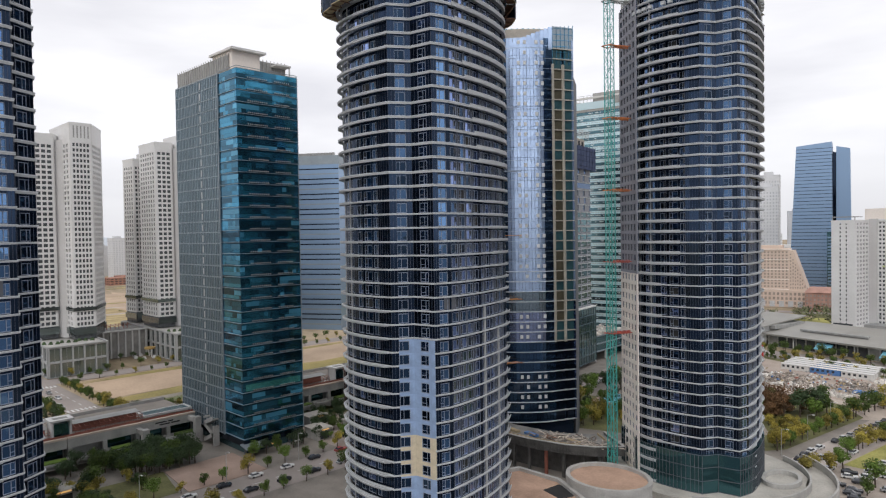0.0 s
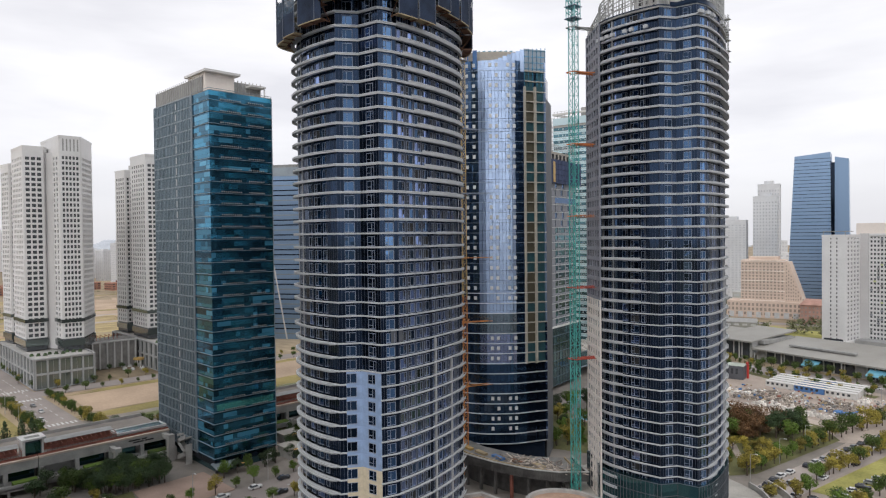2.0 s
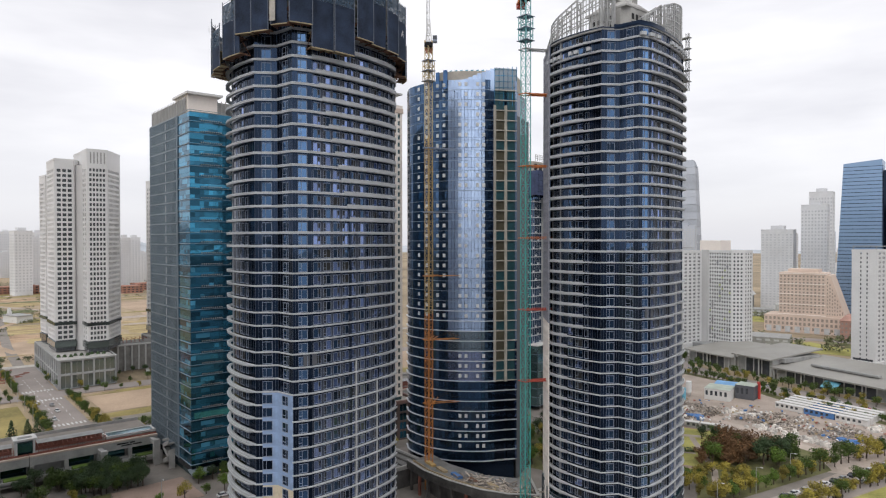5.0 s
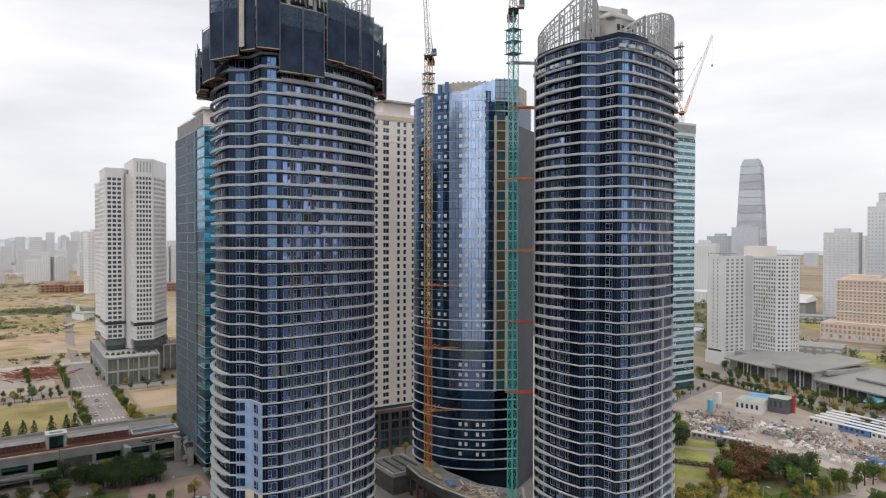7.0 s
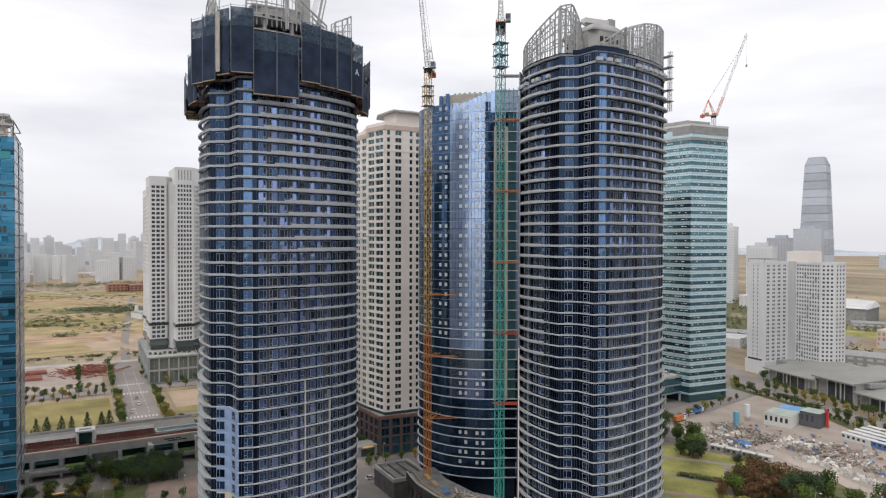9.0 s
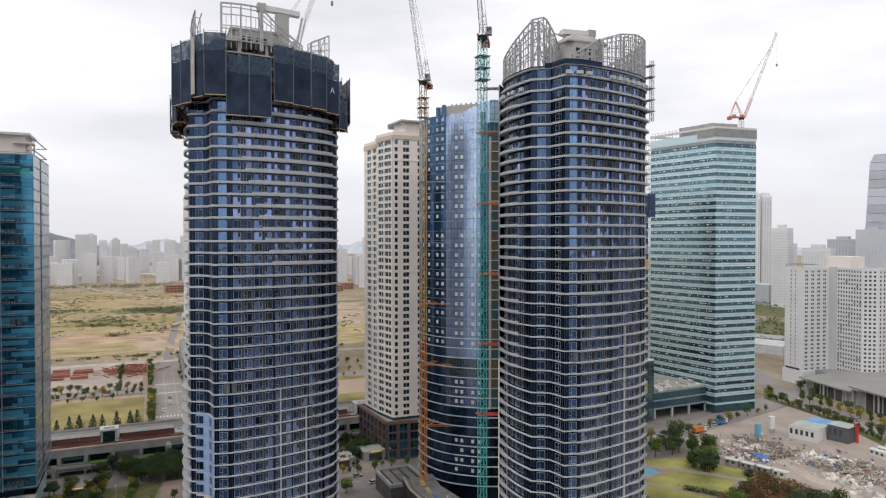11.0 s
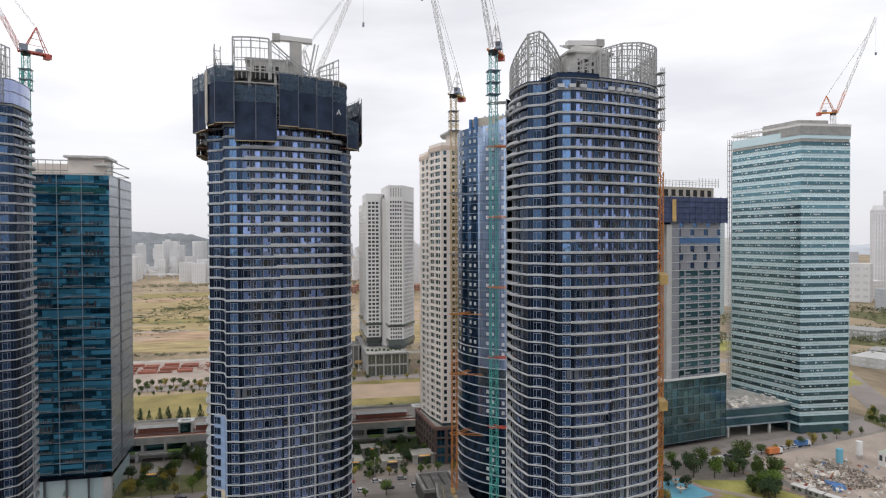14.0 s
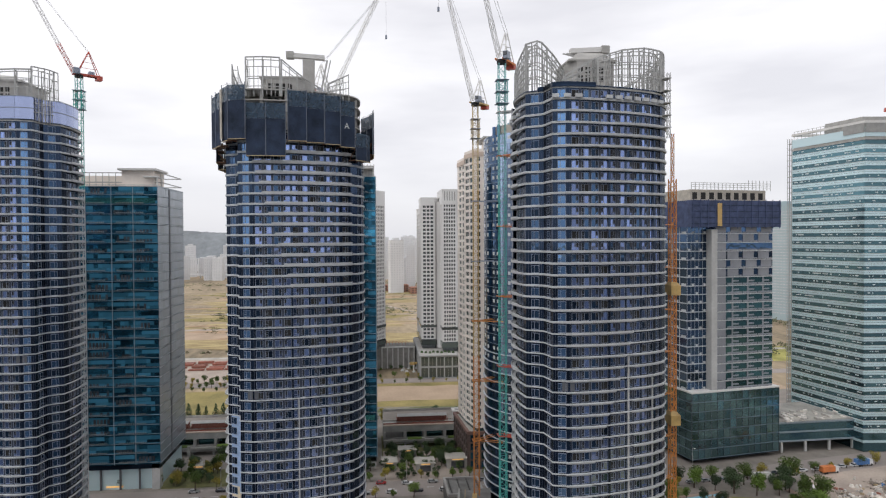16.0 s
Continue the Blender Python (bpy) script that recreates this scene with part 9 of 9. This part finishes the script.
for i in range(4):
    container("white roofed storage cabin at yard edge", (-134 + i * 6.2, 311 + i * 2.2), 18, (5.6, 3, 2.7), rc.choice(("white_wall", "blue", "louvre")))
yard = Shape()
tarps = Shape()
ry = random.Random(17)
PILES = [(-150 + 6 * i, 346 - i * 0.9, 3.0, 2.2, 60) for i in range(4)] + [(ry.uniform(-121, -96), ry.uniform(339, 362), ry.uniform(2.0, 4.2), ry.uniform(0.6, 1.9), 62) for _ in range(26)] + [(ry.uniform(-158, -128), ry.uniform(320, 331), 3.0, 0.7, 30) for _ in range(12)] + [(ry.uniform(-95, -62), ry.uniform(337, 372), 3.4, 1.0, 44) for _ in range(16)] + [(ry.uniform(-162, -134), ry.uniform(334, 356), 3.2, 0.6, 34) for _ in range(16)] + [(-72, 330, 3.5, 1.6, 60), (-64, 322, 3.0, 1.3, 60), (-67, 334, 3.0, 1.2, 50)]
for cx, cy, rr, hh, n in PILES:
    for _ in range(n):
        dx, dy = ry.gauss(0, rr * 0.6), ry.gauss(0, rr * 0.6)
        z = hh * max(0, 1 - math.hypot(dx, dy) / (rr * 1.3))
        x, y, s, a = cx + dx, cy + dy, ry.uniform(0.15, 0.62), ry.uniform(0, 3.14)
        yard.beam((x, y, z), (x + s * 2 * math.cos(a), y + s * 2 * math.sin(a), z + ry.uniform(-0.2, 0.4)), ry.uniform(0.12, 0.7), ry.uniform(0.12, 0.6))
for cx, cy, n, gx, gy in ((-104, 337, 46, 4.0, 2.2), (-88, 333, 40, 3.6, 1.8), (-79, 332, 26, 3.0, 2.0), (-97, 346, 16, 4, 3), (-128, 352, 22, 5, 1.6), (-72, 374, 20, 4, 3), (-144, 322, 26, 7, 2.5), (-150, 340, 30, 7, 4), (-122, 356, 14, 5, 2)):
    for i in range(n):
        x, y = cx + ry.gauss(0, gx), cy + ry.gauss(0, gy)
        s, h = ry.uniform(0.4, 1.25), ry.uniform(0.4, 1.7)
        tarps.hexa([(x - s, y - s, -0.2), (x + s, y - s * 0.8, -0.2), (x + s * 0.9, y + s, -0.2), (x - s, y + s * 0.8, -0.2), (x - s * 0.6, y - s * 0.5, h), (x + s * 0.6, y - s * 0.4, h * 0.8), (x + s * 0.5, y + s * 0.5, h), (x - s * 0.5, y + s * 0.5, h * 0.75)])
bits = {m: Shape() for m in ("white", "blue", "red_steel", "timber", "steel", "concrete_dk")}
for i in range(330):
    x = ry.uniform(-160, -60)
    y = 345 + (x + 120) * 0.12 + ry.uniform(-27, 27)
    if (-160 < x < -130 and 362 < y < 400) or (-122 < x < -72 and y > 374) or (x > -120 and y < 335):
        continue
    a, s = ry.uniform(0, 3.14), ry.uniform(0.2, 0.8)
    bits[ry.choice(("white", "white", "blue", "red_steel", "timber", "timber", "steel", "concrete_dk", "concrete_dk"))].beam((x, y, 0.2 + ry.random()), (x + s * 2 * math.cos(a), y + s * 2 * math.sin(a), 0.2 + ry.random() * 1.2), ry.uniform(0.3, 1.1), ry.uniform(0.2, 0.8))
for m, sh in bits.items():
    tagged(new("rubble", sh.mesh("rubble", m)), "mixed offcuts of sheet, pipe and board in yard", "rubble", "", "stuff")
tagged(new("rubble", yard.mesh("rubble", "debris")), "scattered building rubble and boards in yard", "rubble", "", "stuff")
tagged(new("sacks", tarps.mesh("sacks", "tarp")), "heaps of white sacks and tarpaulins", "sacks", "", "stuff")
bl = Shape()
for cx, cy in ((-73, 342), (-134, 328.5), (-136, 330)):
    for i in range(7):
        x, y = cx + ry.uniform(-3, 3), cy + ry.uniform(-2, 2)
        bl.hexa([(x - 1.6, y - 1, -0.2), (x + 1.6, y - 1, -0.2), (x + 1.6, y + 1, -0.2), (x - 1.6, y + 1, -0.2), (x - 1.2, y - 0.6, 1.3), (x + 1.2, y - 0.6, 1.0), (x + 1.2, y + 0.6, 1.3), (x - 1.2, y + 0.6, 1.1)])
tagged(new("blue_tarps", bl.mesh("blue_tarps", "blue")), "blue tarpaulins over stacked goods", "tarpaulin", "", "stuff")
st = Shape()
for i in range(260):
    x, y = -462 + ry.gauss(0, 10), 66 + ry.gauss(0, 9)
    a = ry.uniform(-0.5, 0.5)
    L = ry.uniform(3, 9)
    st.beam((x, y, 0.2 + ry.random() * 2), (x + L * math.sin(a) * 0.7, y + L * math.cos(a) * 0.7, 0.2 + ry.random() * 2), ry.uniform(0.25, 0.6))
for k in range(4):
    for j in range(6):
        st.box(-450 - k * 10, -40 + j * 14, 0, -447 - k * 10, -30 + j * 14 + (k * 3 + j) % 4, 1.0 + (k + j) % 2 * 0.7)
tagged(new("steel_stacks", st.mesh("steel_stacks", "red_steel")), "stacks of red oxide steel sections", "steel", "", "stuff")
for at, m, lab in (((-176, 334), "orange", "orange lorry on the avenue"), ((-172, 300), "white", "white tanker lorry at the kerb"), ((-183, 356), "blue", "blue lorry on the avenue")):
    lo = thing("lorry", lab, "lorry", (*at, -0.2), 98)
    part("load", Shape().box(-4, -1.25, 0.9, 2.5, 1.25, 3.2), m, lo)
    part("cab", Shape().hexa([(2.7, -1.2, 0.5), (4.6, -1.2, 0.5), (4.6, 1.2, 0.5), (2.7, 1.2, 0.5), (2.7, -1.1, 2.9), (4.2, -1.1, 2.9), (4.2, 1.1, 2.9), (2.7, 1.1, 2.9)]), "car_white", lo)
    for x in (-3, -1.8, 3.6):
        for y in (-1.1, 1.1):
            part("wheel", Shape().tube((x, y - 0.15, 0.5), (x, y + 0.15, 0.5), 0.5, 0.5, 10), "black", lo)
lamp = thing("street_lamp", "grey street lamp at the kerb", "street lamp", (-190, 70, -0.3), group="street lamps")
part("pole", Shape().tube((0, 0, 0), (0, 0, 9), 0.12, 0.07, 7), "steel", lamp)
part("arm", Shape().beam((0, 0, 9), (1.8, 0, 9.3), 0.1), "steel", lamp)
part("head", Shape().box(1.4, -0.15, 9.2, 2.3, 0.15, 9.4), "white", lamp)
for i in range(1, 9):
    copy_thing(lamp, pose(-190, 70 + i * 26, -0.3))
for i in range(8):
    copy_thing(lamp, pose(-73 + i * 1.2, 232 + i * 24, -0.3, 0, 0, 0))
for i in range(8):
    copy_thing(lamp, pose(-330 - i * 26, 79.2, -0.3, 0, 0, 90))
sculpt = thing("sculpture", "yellow and white plaza sculpture among boulders", "sculpture", (-427, 166, -0.3))
part("ring", Shape().ring([(2.2 * math.cos(a), 2.2 * math.sin(a)) for a in [i * math.pi / 8 for i in range(16)]], [(3.2 * math.cos(a), 3.2 * math.sin(a)) for a in [i * math.pi / 8 for i in range(16)]], 5, 6.2), "crane_yellow", sculpt)
part("stem", Shape().tube((2.6, 0, 0), (2.6, 0, 5.5), 0.4, 0.3, 8).tube((-2.6, 0.5, 0), (-2.4, 0, 5.5), 0.4, 0.3, 8), "white", sculpt)
for i in range(9):
    a = i * 0.7
    part("boulder", Shape().tube((7 * math.cos(a), 9 * math.sin(a), 0), (7 * math.cos(a), 9 * math.sin(a), 1.6), 1.6, 0.8, 6), "stone", sculpt)
play = thing("play_area", "blue rubber play area with coping", "play area", (-148, 266, -0.3), 10)
part("surface", Shape().box(-10, -9, 0, 10, 9, 0.16), "cyan", play)
part("coping", Shape().ring(rect(-10, -9, 10, 9), rect(-12.5, -11.5, 12.5, 11.5), 0, 0.2), "paving", play)
for k, (x, y) in enumerate(((-3, 1), (3, -2), (0, 4))):
    part("climbing_frame", Shape().tube((x, y, 0.16), (x, y, 3.4), 0.5, 0.3, 6).box(x - 1.4, y - 1.4, 2.0, x + 1.4, y + 1.4, 2.3), "debris", play)
for at, m in (((-153.8, 349.3), "cyan"), ((-160.6, 366.8), "white")):
    s = thing("silo", "small site silo on legs", "silo", (*at, -0.3))
    part("tank", Shape().tube((0, 0, 2.5), (0, 0, 8.5), 1.5, 1.5, 12), m, s)
    part("cone", Shape().tube((0, 0, 0.9), (0, 0, 2.5), 0.4, 1.5, 12), "white", s)
    for a in range(4):
        part("leg", Shape().beam((1.3 * math.cos(a * 1.57), 1.3 * math.sin(a * 1.57), 0), (1.3 * math.cos(a * 1.57), 1.3 * math.sin(a * 1.57), 2.6), 0.2), "steel", s)
